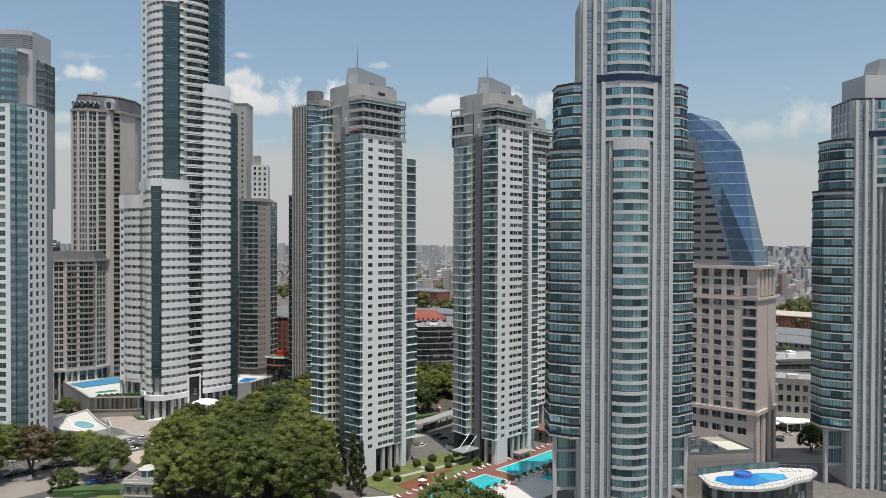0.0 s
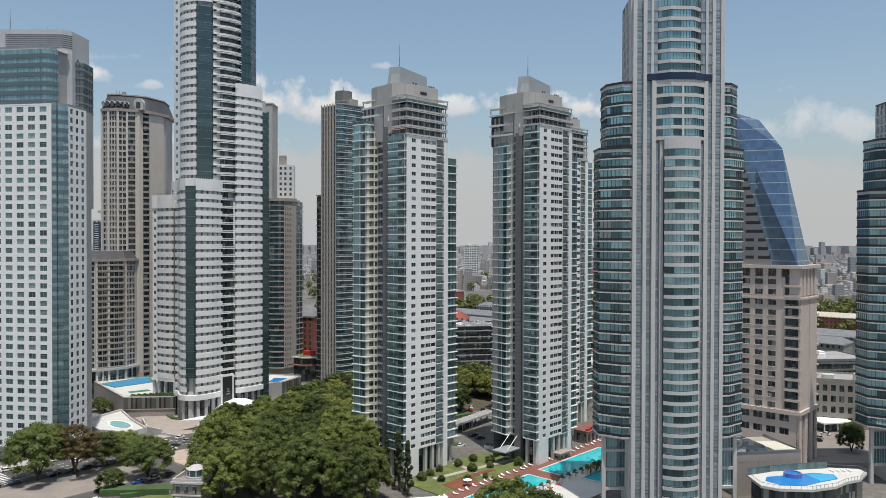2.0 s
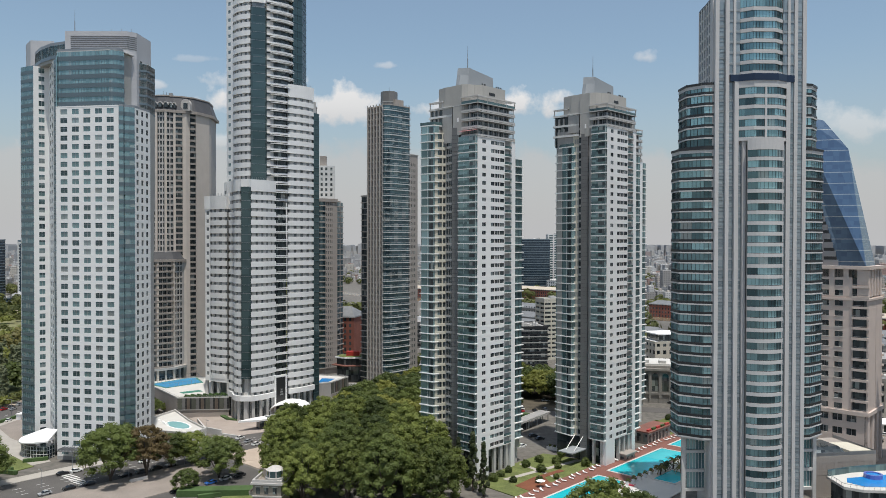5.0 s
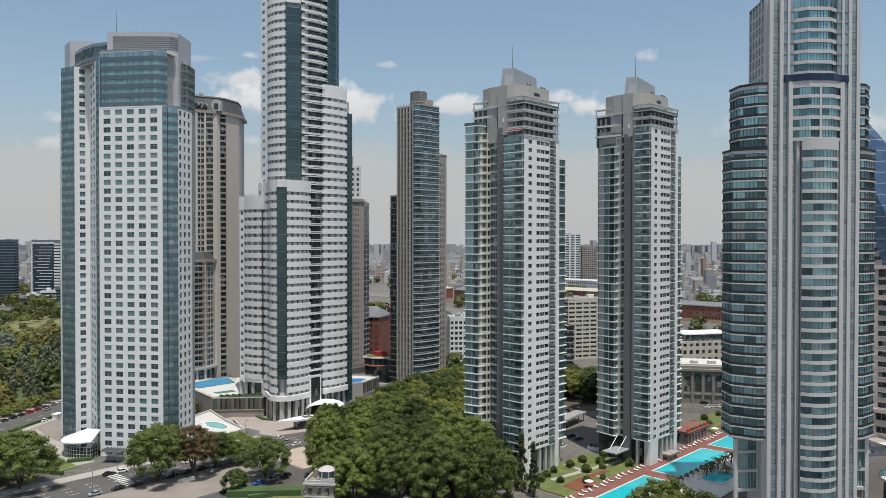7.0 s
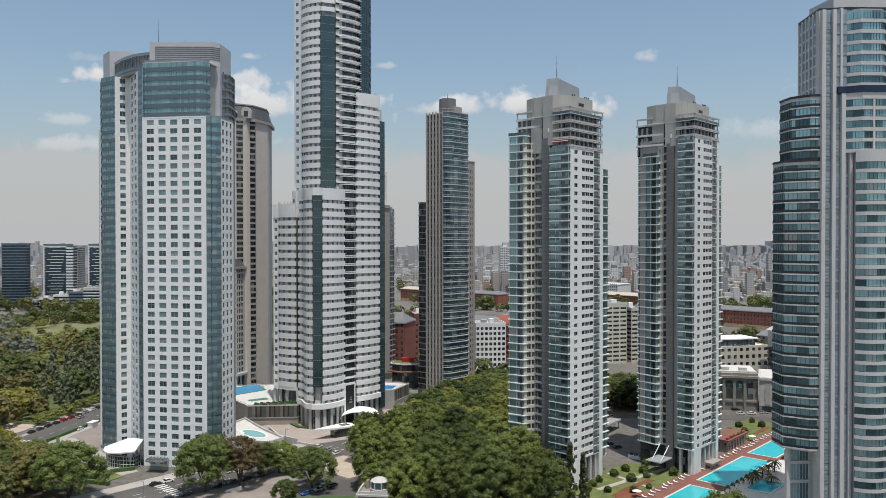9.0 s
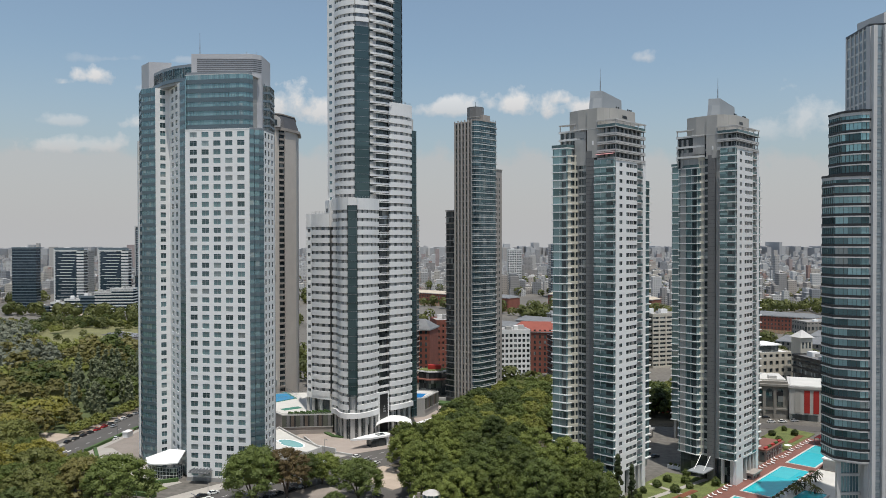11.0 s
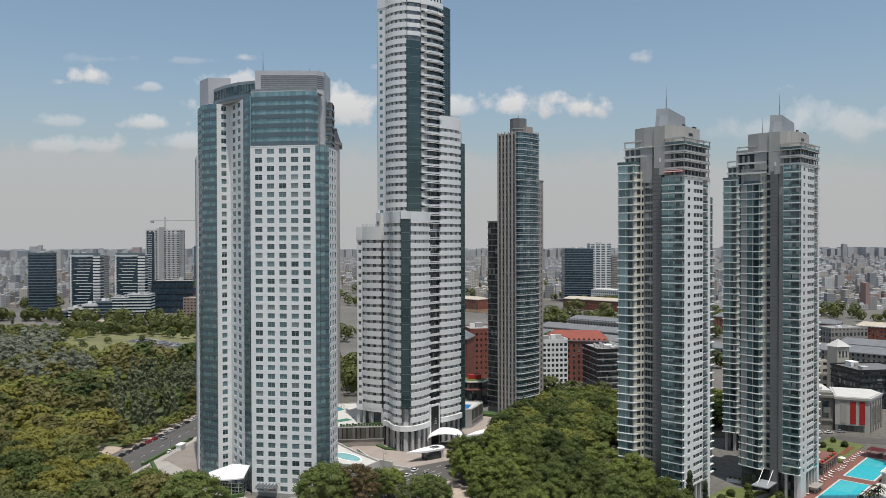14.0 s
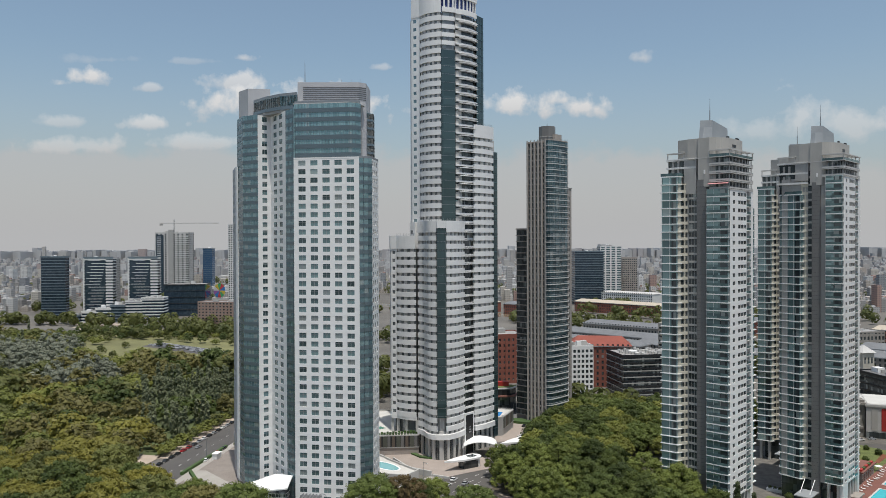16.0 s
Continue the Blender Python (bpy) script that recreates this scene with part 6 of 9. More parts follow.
DECKBROWN = material("brown_screen_panel", (0.12, 0.095, 0.075), 0.6, vary=0.2)
FIN = material("olive_screen_panel", (0.09, 0.095, 0.075), 0.6, vary=0.2)
p = podium(-177, 383, [(-33, 40), (4.5, -7), (29, -4.6), (29, 8), (34, 24), (12, 52)], 9.5, material("brownish_render", (0.34, 0.30, 0.27), 0.8, vary=0.1, streak=0.5), "brownish podium with dark screens, sports court and white deck")
court = [(-10.6, 19.5), (2.7, 34.3), (-6, 50), (-21.4, 29)]
part("court_edge", Geo().prism(offset(court, 1.2), 9.62, 9.67), COURTGREEN := material("green_court", (0.05, 0.19, 0.14), 0.8), p)
part("court", Geo().prism(court, 9.67, 9.74), COURT, p, "blue sports court")
part("court_fence", ring_band(offset(court, 1.5), -0.06, 0.0, 11.9, 12.0, closed=True), STEEL, p)
tagged(part("fence_post_row", bars_on(offset(court, 1.5), 9.6, 12.0, 2.4, 0.1, -0.08, 0.0), STEEL, p), kind="stuff")
part("plunge_pool", Geo().prism([(0.5, 7.5), (3.5, 4.0), (11.5, 10.0), (8.5, 13.5)], 9.62, 9.72), COURTGREEN, p, "green plunge pool")
g = Geo()
for k in range(15):
    for r_ in (0, 1):
        px, py = 7.0 + k * 1.45, -5.4 + k * 0.14 + r_ * 1.5
        g.box(px, px + 1.1, py, py + 1.1, 9.6, 10.2 + 0.06 * k + 0.5 * ((k + r_) % 2))
tagged(part("planters", g, HEDGE, p), kind="stuff")
p = podium(-113, 409, [(0, 0), (10, 6), (17, 24), (-2, 30)], 10, GREY, "grey podium with dark screens and a small pool")
part("pool", Geo().prism([(2.5, 6), (8, 8), (10.5, 18), (3, 19)], 10.12, 10.24), POOLDEEP, p, "blue roof pool")
# oval pool on a white terrace before the grey podium
p = thing("pool_terrace", "white pool terrace with an oval pool and walls", "terrace", -178, 346)
tp = [(-4, 6), (12, -10), (26, -14), (31, -6), (18, 10), (4, 31)]
core(p, tp, 0, 3.0, STONEDECK, "terrace")
part("terrace_wall", ring_band(tp, -0.3, 0.2, 0, 3.9, closed=True), PALE, p)
oval = [(15.5 + 9.0 * math.cos(a * 0.3927) * 0.69 + 3.8 * math.sin(a * 0.3927) * 0.72, 2.5 - 9.0 * math.cos(a * 0.3927) * 0.72 + 3.8 * math.sin(a * 0.3927) * 0.69) for a in range(16)]
part("pool_rim", ring_band(oval, -0.1, 0.7, 3.0, 3.16, closed=True), WHITE, p)
part("pool", Geo().prism(oval, 3.0, 3.1), material("pale_pool_water", (0.22, 0.45, 0.46), 0.15, vary=0.08), p, "pale oval pool")
for k in range(7):
    part("lounger", Geo().box(3.0 + k * 1.2, 3.7 + k * 1.2, 11 - k * 1.5, 12.9 - k * 1.5, 3.0, 3.4), WHITE, p)
for lx, ly, yaw in ((-126.5, 354.5, 36), (-99.0, 386.5, 40)):
    p = thing("gate_lodge", "white gate lodge with a flat pointed canopy", "building", lx, ly, 0, yaw, "gate lodges")
    core(p, [(-1, -2.2), (7, -2.6), (8.5, 0), (7, 2.6), (-1, 2.2)], 0, 4.2, DARKGLASS, "glass_wall")
    part("wall", Geo().prism(arc(6.4, 0, 3.0, -80, 80, 6), 0, 4.2), WHITE, p)
    part("roof", Geo().prism([(-10.5, 0.4), (-2, -3.0), (6.4, -3.6)] + arc(6.4, 0, 3.6, -75, 75, 6) + [(6.4, 3.6), (-2, 2.6)], 4.2, 5.0), WHITE, p)
    part("skylight", Geo().prism([(3, -1.6), (7, -1.6), (7, 1.6), (3, 1.6)], 5.0, 5.25), DARKGLASS, p)
# grassy forecourt with curving roof beside the brown tower
p = thing("curved_pavilion", "low pavilion with curving green roof and red box", "pavilion", -110, 476, 7.4)
rp = [(0, 0), (7, -5), (16, -4), (21, 3), (14, 9), (3, 8)]
core(p, offset(rp, -1), -7.4, 7, DARKGLASS, "glass_wall")
part("roof", Geo().prism(rp, 7, 7.8), WHITE, p)
part("roof_lawn", Geo().prism(offset(rp, -0.7), 7.8, 8.0), LAWN, p)
part("red_box", Geo().box(7, 15, 1, 5, 7.8, 10.6), REDPAINT := material("red_paint", (0.42, 0.03, 0.025), 0.6), p)
part("lower_terrace", Geo().prism(offset(rp, 1.6), 2.4, 3.0), DECK, p)

# roof terrace with pool before the beige building
p = thing("roof_terrace", "dark glass podium with white pool terrace and curved edge", "terrace", 99, 252.0, -2.3, 13)
wider = lambda outline: [(px * 1.18, py * 1.18) for px, py in outline]
edge = wider([(-13, 2), (-15, -7), (-12, -10.5), (-4, -13), (4, -12), (9, -9.5), (15, -8), (21, -3.5), (21.5, 0), (14, 3), (-8, 4)])
core(p, offset(edge, -1.2), 0, 12.4, DARKGLASS, "glass_wall")
part("deck", Geo().prism(edge, 12.4, 13.2), STONEDECK, p)
part("rail", ring_band(edge, -0.12, -0.05, 14.2, 14.3, closed=True), STEEL, p)
tagged(part("rail_post_row", bars_on(edge + edge[:1], 13.2, 14.2, 1.6, 0.07, -0.12, -0.05), STEEL, p), kind="stuff")
pl = wider([(-11.5, -4), (-9.5, -8.4), (-4, -10), (3, -8), (9, -6.8), (10.5, -3), (6, -0.6), (-2, -1), (-9, -1)])
part("pool", Geo().prism(pl, 13.2, 13.32), POOLDEEP, p, "curved blue pool")
part("pool_light", Geo().prism(wider([(3, -7.6), (8.8, -6.4), (10, -3.2), (6, -1), (3, -1.2)]), 13.32, 13.34), material("azure_pool_water", (0.04, 0.38, 0.62), 0.12, bump=0.3), p)
part("whirlpool", ring_band(arc(-2, -2.6, 2.6, 0, 330, 11), -0.4, 0.2, 13.3, 14.6, closed=True), material("blue_mosaic", (0.12, 0.16, 0.45), 0.3), p)
part("whirlpool_water", Geo().prism(arc(-2, -2.6, 2.3, 0, 330, 11), 13.3, 14.3), POOLDEEP, p)
for k in range(4):
    part("sun_lounger", Geo().box(14.0 + k * 1.9, 15.0 + k * 1.9, -1.8 - k * 0.35, 0.4 - k * 0.35, 13.2, 13.7), WHITE, p)
part("glass_screen", ring_band(wider([(-13, 1.6), (-4, 3.2), (6, 3.0), (13, 2.6)]), 0, 0.1, 13.2, 15.4), PALEGLASS, p)
# low links between the tower and the beige building
p = thing("low_annex", "low beige annex with dark vaulted glass roof", "annex", 92, 262)
core(p, [(-8, 0), (16, 4), (12, 26), (-12, 22)], 0, 14, TAUPE)
part("glass_roof", Geo().prism([(-6, 3), (6, 5), (3, 20), (-9, 18)], 14, 16.2, [(-3, 4.5), (4, 6), (1, 18), (-6, 16.5)]), DARKGLASS, p)
part("roof_panel", Geo().prism([(7, 4), (15, 5), (12, 16), (4, 15)], 14, 15.0), CREAM, p)
punched(p, (-8, -0.05), (16, 3.95), 7.5, 1, 6.4, [(1.2 + 2.9 * k, 1.5) for k in range(8)], 1.6, 2.6, TAUPE, DARKGLASS)
part("rail", ring_band([(-8, 0), (16, 4), (12, 26)], -0.1, 0, 14, 15.2), STEEL, p)

# pool house, arbour and low stores
def small_house(x, y, w, d, h, yaw, wall, roof, label, name="pool_house"):
    p = thing(name, label, "small building", x, y, 0, yaw)
    core(p, [(0, 0), (w, 0), (w, d), (0, d)], 0, h, wall)
    part("roof", Geo().prism(offset([(0, 0), (w, 0), (w, d), (0, d)], 0.7), h, h + 0.5), roof, p)
    for k in range(max(1, int(w / 3))):
        part("window", Geo().box(0.7 + 3 * k, 2.4 + 3 * k, -0.06, 0.02, 0.9, h - 0.8), DARKGLASS, p)
    for k in range(max(1, int(d / 3))):
        part("window", Geo().box(-0.06, 0.02, 0.7 + 3 * k, 2.4 + 3 * k, 0.9, h - 0.8), DARKGLASS, p)
    return p


ph = small_house(46, 329, 20, 8, 5, 47.5, TAUPE, DECK, "small taupe pool house with a planted roof deck")
for k in range(5):
    part("roof_planter", Geo().box(0.4 + 4.0 * k, 3.2 + 4.0 * k, 0.2, 1.2, 5.5, 6.3), HEDGE if k % 2 else REDPAINT, ph)
small_house(30.5, 303.5, 7, 3, 2.6, 47.5, TAUPE, TAUPE, "small timber arbour at the deck edge", "arbour")
cw = thing("covered_walk", "long flat grey canopy on posts between the twin towers", "canopy", -12, 346, 0, 55)
part("roof", Geo().box(0, 34, -2.6, 2.6, 4.0, 4.5), ROOF, cw)
part("fascia", ring_band([(0, -2.6), (34, -2.6), (34, 2.6), (0, 2.6)], 0.0, 0.15, 3.7, 4.6, closed=True), PALE, cw)
for k in range(7):
    for v in (-2.0, 2.0):
        part("post", Geo().box(0.6 + 5.4 * k, 0.9 + 5.4 * k, v - 0.15, v + 0.15, 0, 4.0), STEEL, cw)
part("guard_room", Geo().box(8, 15, -1.8, 1.8, 0, 3.7), DARKGLASS, cw)
rpz = thing("round_planter", "round stone planter with a low hedge in the drive", "planter", -10, 325.5)
part("kerb", ring_band(arc(0, 0, 3.2, 0, 337.5, 15), -0.3, 0.0, 0, 0.7, closed=True), PALE, rpz)
part("hedge", Geo().prism(arc(0, 0, 2.5, 0, 337.5, 15), 0, 1.2, arc(0, 0, 2.1, 0, 337.5, 15)), HEDGE, rpz)
part("soil", Geo().prism(arc(0, 0, 2.9, 0, 337.5, 15), 0, 0.55), SOIL, rpz)
small_house(-36, 206, 24, 12, 12.4, 12, OFFWHITE, OFFWHITE, "low white building with a flat white roof", "white_pavilion")
cp = thing("carport", "white flat carport roof on thin posts", "carport", 152, 350, 0, 40)
part("roof", Geo().box(0, 16, 0, 5, 3.3, 3.7), WHITE, cp)
for k in range(5):
    part("post", Geo().box(0.4 + 3.7 * k, 0.6 + 3.7 * k, 2.3, 2.5, 0, 3.3), STEEL, cp)
small_house(60, 262, 16, 8, 5, 47.5, PALE, STEELGREY, "low grey terrace building beside the pools")


# ---- ornate villa at the boulevard ----
def villa():
    p = thing("villa", "small ornate stone villa with a glazed roof lantern", "villa", -103.0, 248.5, 0, -6)
    body = [(0, 0), (9.4, 0), (9.4, 9), (0, 9)]
    core(p, body, 0, 8.6, OLDPLASTER)
    part("string_course", ring_band(body, 0.0, 0.25, 4.2, 4.6, closed=True), TAUPELIGHT, p)
    part("cornice", ring_band(body, -0.4, 0.6, 8.2, 8.8, closed=True), TAUPELIGHT, p)
    part("parapet", ring_band(body, -0.3, 0.2, 8.8, 9.7, closed=True), TAUPELIGHT, p)
    for zz in (1.2, 5.2):
        for k in range(3):
            part("window", Geo().box(1.1 + 2.8 * k, 2.4 + 2.8 * k, -0.08, 0.05, zz, zz + 2.1), DARKGLASS, p)
            part("window_hood", Geo().box(0.8 + 2.8 * k, 2.7 + 2.8 * k, -0.35, 0.05, zz + 2.2, zz + 2.5), TAUPELIGHT, p)
    part("balcony", Geo().box(-1.4, 0.2, 0.6, 4.6, 4.3, 4.7), TAUPELIGHT, p)
    part("balcony_rail", ring_band([(0.1, 0.6), (-1.4, 0.6), (-1.4, 4.6), (0.1, 4.6)], -0.12, 0.0, 4.7, 5.7), OLDPLASTER, p)
    oc = arc(6.6, 3.0, 2.9, 22.5, 337.5, 7)
    part("turret", Geo().prism(oc, 0, 9.9), OLDPLASTER, p)
    part("turret_cap", ring_band(oc, -0.4, 0.4, 9.6, 10.2, closed=True), TAUPELIGHT, p)
    for cx, cy in oc:
        part("lantern_post", Geo().box(cx - 0.16, cx + 0.16, cy - 0.16, cy + 0.16, 10.2, 12.6), TAUPELIGHT, p)
    part("lantern_glass", Geo().prism(arc(6.6, 3.0, 2.5, 22.5, 337.5, 7), 10.0, 12.4), PALEGLASS, p)
    part("lantern_roof", Geo().prism(arc(6.6, 3.0, 3.2, 22.5, 337.5, 7), 12.5, 13.4, arc(6.6, 3.0, 1.6, 22.5, 337.5, 7)), TAUPELIGHT, p)
    part("chimney", Geo().box(1.4, 2.4, 6, 7.2, 8.6, 11.4), OLDPLASTER, p)


OLDPLASTER = material("weathered_plaster", (0.27, 0.235, 0.20), 0.85, vary=0.15, streak=0.7)
villa()
slab("hedge_bed", strip((-132, 262), (-106, 264), 5.0), 2.2, HEDGE, "thick hedge beside the villa", t=2.2, category="hedge")
slab("garden_lawn", [(-122, 240), (-90, 236), (-86, 256), (-94, 270), (-116, 262)], 0.25, LAWN, "grass round the villa", category="lawn")


# ---- trees ----
def leaf_material(name, c1, c2, silver=False):
    m = bpy.data.materials.new(name)
    m.use_nodes = True
    nt = m.node_tree
    n, l = nt.nodes, nt.links
    n.clear()
    geo = n.new("ShaderNodeNewGeometry")
    info = n.new("ShaderNodeObjectInfo")
    tc = n.new("ShaderNodeTexCoord")
    lumps = n.new("ShaderNodeTexNoise")
    lumps.inputs["Scale"].default_value = 0.22
    lumps.inputs["Detail"].default_value = 3
    l.new(tc.outputs["Object"], lumps.inputs["Vector"])
    add = n.new("ShaderNodeMath")
    add.operation = "MULTIPLY_ADD"
    l.new(info.outputs["Random"], add.inputs[0])
    add.inputs[1].default_value = 0.65
    half = n.new("ShaderNodeMath")
    half.operation = "MULTIPLY_ADD"
    l.new(geo.outputs["Random Per Island"], half.inputs[0])
    half.inputs[1].default_value = 0.07
    wide = n.new("ShaderNodeMath")
    wide.operation = "MULTIPLY_ADD"
    l.new(lumps.outputs[0], wide.inputs[0])
    wide.inputs[1].default_value = 0.5
    broad = n.new("ShaderNodeTexNoise")
    broad.inputs["Scale"].default_value = 0.055
    l.new(tc.outputs["Object"], broad.inputs["Vector"])
    patch = n.new("ShaderNodeMath")
    patch.operation = "MULTIPLY_ADD"
    l.new(broad.outputs[0], patch.inputs[0])
    patch.inputs[1].default_value = 1.3
    patch.inputs[2].default_value = -0.78
    l.new(patch.outputs[0], wide.inputs[2])
    l.new(wide.outputs[0], half.inputs[2])
    l.new(half.outputs[0], add.inputs[2])
    add.use_clamp = True
    mix = n.new("ShaderNodeMix")
    mix.data_type = "RGBA"
    l.new(add.outputs[0], mix.inputs[0])
    mix.inputs[6].default_value = (*c1, 1)
    mix.inputs[7].default_value = (*c2, 1)
    bs = n.new("ShaderNodeBsdfPrincipled")
    bs.inputs["Roughness"].default_value = 0.55
    bs.inputs["Specular IOR Level"].default_value = 0.3
    l.new(mix.outputs[2], bs.inputs["Base Color"])
    tr = n.new("ShaderNodeBsdfTranslucent")
    l.new(mix.outputs[2], tr.inputs[0])
    ms = n.new("ShaderNodeMixShader")
    ms.inputs[0].default_value = 0.36
    l.new(bs.outputs[0], ms.inputs[1])
    l.new(tr.outputs[0], ms.inputs[2])
    out = n.new("ShaderNodeOutputMaterial")
    l.new(ms.outputs[0], out.inputs[0])
    return m


LEAF = {
    "green": leaf_material("green_leaves", (0.068, 0.082, 0.025), (0.232, 0.242, 0.072)),
    "bright": leaf_material("bright_leaves", (0.128, 0.146, 0.034), (0.295, 0.308, 0.075)),
    "grove": leaf_material("deep_green_leaves", (0.040, 0.060, 0.018), (0.172, 0.215, 0.056)),
    "lush": leaf_material("lush_green_leaves", (0.058, 0.080, 0.020), (0.232, 0.272, 0.066)),
    "yellow": leaf_material("yellow_green_leaves", (0.160, 0.152, 0.032), (0.325, 0.298, 0.062)),
    "olive": leaf_material("olive_leaves", (0.125, 0.118, 0.038), (0.255, 0.228, 0.075)),
    "silver": leaf_material("silver_leaves", (0.165, 0.178, 0.128), (0.315, 0.332, 0.25)),
    "greygreen": leaf_material("grey_green_leaves", (0.125, 0.145, 0.075), (0.285, 0.312, 0.185)),
    "brown": leaf_material("brown_leaves", (0.098, 0.074, 0.034), (0.21, 0.152, 0.070)),
    "dark": leaf_material("dark_conifer_leaves", (0.042, 0.058, 0.026), (0.10, 0.122, 0.05)),
}
BARK = material("bark", (0.075, 0.058, 0.045), 0.95, vary=0.3, bump=0.6)


def crown_arrays(radius, low, high, clumps, leaves, size, seed, upright=False, sides=5, rings=3, calm=0.25):
    """Leaf blades on lumpy clumps, and the leafy masses inside the clumps: corners and faces."""
    rng = np.random.default_rng(seed)
    span = high - low
    centres, radii = [], []
    sway = rng.uniform(0, 6.28, 3)
    for k in range(clumps):
        a = 2.399963 * k + rng.uniform(-0.3, 0.3)
        big = radius * rng.uniform(0.15, 0.27) * (1.0 if clumps < 60 else 0.78)
        if upright:
            z = low + span * (k + 0.5) / clumps
            rr = radius * 0.6 * rng.uniform(0.2, 1.0) * (1.05 - ((z - low) / span) ** 1.6)
            big *= 0.9
        else:
            # clumps over a broad dome that droops at its rim; its outline swells and dips
            c = 1 - 1.28 * (k + 0.5) / clumps
            lobe = 1 + 0.13 * math.sin(2 * a + sway[0]) + 0.09 * math.sin(3 * a + sway[1]) + 0.06 * math.sin(5 * a + sway[2])
            rr = radius * 0.80 * math.sqrt(max(0.0, 1 - c * c)) * lobe * rng.uniform(0.9, 1.06)
            z = low + span * (0.36 + (0.50 if c > 0 else 0.62) * c) * (0.95 + 0.05 * lobe) + rng.uniform(-0.05, 0.05) * span
        if calm > 0.6:
            big *= 1.35
        centres.append((rr * math.cos(a), rr * math.sin(a), z))
        radii.append(big)
    centres, radii = np.array(centres), np.array(radii)
    squash = np.array([1.0, 1.0, 1.6 if upright else 0.72])
    which = rng.integers(0, clumps, leaves)
    d = rng.normal(size=(leaves, 3))
    d[:, 2] = d[:, 2] * 0.85 + 0.3
    d /= np.linalg.norm(d, axis=1)[:, None]
    depth = rng.uniform(0.72, 1.16, leaves)[:, None]
    pos = centres[which] + d * radii[which][:, None] * depth * squash
    # blades face out of their clump and, the calmer the crown, out of the whole dome
    dome = (pos - np.array([0, 0, low + span * 0.3])) / np.array([radius, radius, span * 0.7])
    dome /= np.linalg.norm(dome, axis=1)[:, None] + 1e-6
    nrm = d * (0.9 - 0.4 * calm) + dome * calm + rng.normal(size=(leaves, 3)) * (0.55 - 0.4 * calm) + np.array([0, 0, 0.3])
    nrm /= np.linalg.norm(nrm, axis=1)[:, None]
    t = np.cross(nrm, rng.normal(size=(leaves, 3)))
    t /= np.linalg.norm(t, axis=1)[:, None]
    b = np.cross(nrm, t)
    s = size * rng.uniform(0.6, 1.35, leaves)[:, None]
    tri = np.stack([pos - t * s * 0.7, pos + t * s * 0.35 + b * s * 0.6, pos + t * s * 0.35 - b * s * 0.6 - nrm * s * 0.2], 1).reshape(-1, 3)
    verts = [tri]
    faces = [(3 * i, 3 * i + 1, 3 * i + 2) for i in range(leaves)]
    # leafy mass of each clump, an uneven ball of few facets
    at = 3 * leaves
    heart = [] if upright else [(np.array((0.0, 0.0, low + span * 0.42)), radius * 0.66)]
    for c, r in list(zip(centres, radii)) + heart:
        ring = []
        for i in range(rings):
            ph = math.pi * (i + 0.5) / rings - math.pi / 2
            for j in range(sides):
                th = (j + 0.5 * (i % 2)) * 2 * math.pi / sides
                ring.append((math.cos(ph) * math.cos(th), math.cos(ph) * math.sin(th), math.sin(ph)))
        verts.append(c + np.array(ring) * squash * r * rng.uniform(0.5, 0.82, (sides * rings, 1)))
        for i in range(rings - 1):
            for j in range(sides):
                a0, a1 = at + sides * i + j, at + sides * i + (j + 1) % sides
                faces.append((a0, a1, a1 + sides, a0 + sides))
        faces += [tuple(at + sides * (rings - 1) + j for j in range(sides)), tuple(at + sides - 1 - j for j in range(sides))]
        at += sides * rings
    return np.concatenate(verts), faces


def crown_mesh(name, *args, **kw):
    v, f = crown_arrays(*args, **kw)
    me = bpy.data.meshes.new(name)
    me.from_pydata(v.tolist(), [], f)
    me.update()
    return me


def limb(geo, p, q, r0, r1, n=6):
    """A tapered round limb from p to q."""
    p, q = Vector(p), Vector(q)
    w = (q - p).normalized()
    u = w.orthogonal().normalized()
    v = w.cross(u)
    k = len(geo.v)
    for c, r in ((p, r0), (q, r1)):
        geo.v += [tuple(c + (u * math.cos(6.2832 * i / n) + v * math.sin(6.2832 * i / n)) * r) for i in range(n)]
    geo.f += [(k + i, k + (i + 1) % n, k + n + (i + 1) % n, k + n + i) for i in range(n)]
    geo.f.append(tuple(range(k + n, k + 2 * n)))


def tree_kind(label, species, radius, low, high, clumps, leaves, size, seed, group, upright=False, calm=0.3):
    rng = random.Random(seed)
    tr = thing("tree", label, "tree", 0, 0, 0, 0, group)
    g = Geo()
    fork = low * rng.uniform(0.45, 0.6)
    r = 0.019 * high + 0.06
    limb(g, (0, 0, -0.3), (rng.uniform(-0.3, 0.3), 0.2, fork), r * 1.25, r * 0.85, 8)
    for k in range(3 if upright else 6):
        a = k * 1.05 + rng.uniform(-0.3, 0.3)
        reach = radius * rng.uniform(0.4, 0.62) * (0.3 if upright else 1)
        mid = (reach * 0.45 * math.cos(a), reach * 0.45 * math.sin(a), fork + (high - fork) * 0.36)
        end = (reach * math.cos(a), reach * math.sin(a), fork + (high - fork) * rng.uniform(0.62, 0.78))
        limb(g, (0, 0.1, fork - 0.4), mid, r * 0.62, r * 0.42)
        limb(g, mid, end, r * 0.42, r * 0.15)
    part("trunk", g, BARK, tr)
    part("crown", crown_mesh("crown", radius, low, high, clumps, leaves, size, seed, upright, calm=calm), LEAF[species], tr)
    return tr


def copy_scaled(ob, m):
    c = copy_thing(ob, m)
    c.matrix_basis = m
    return c


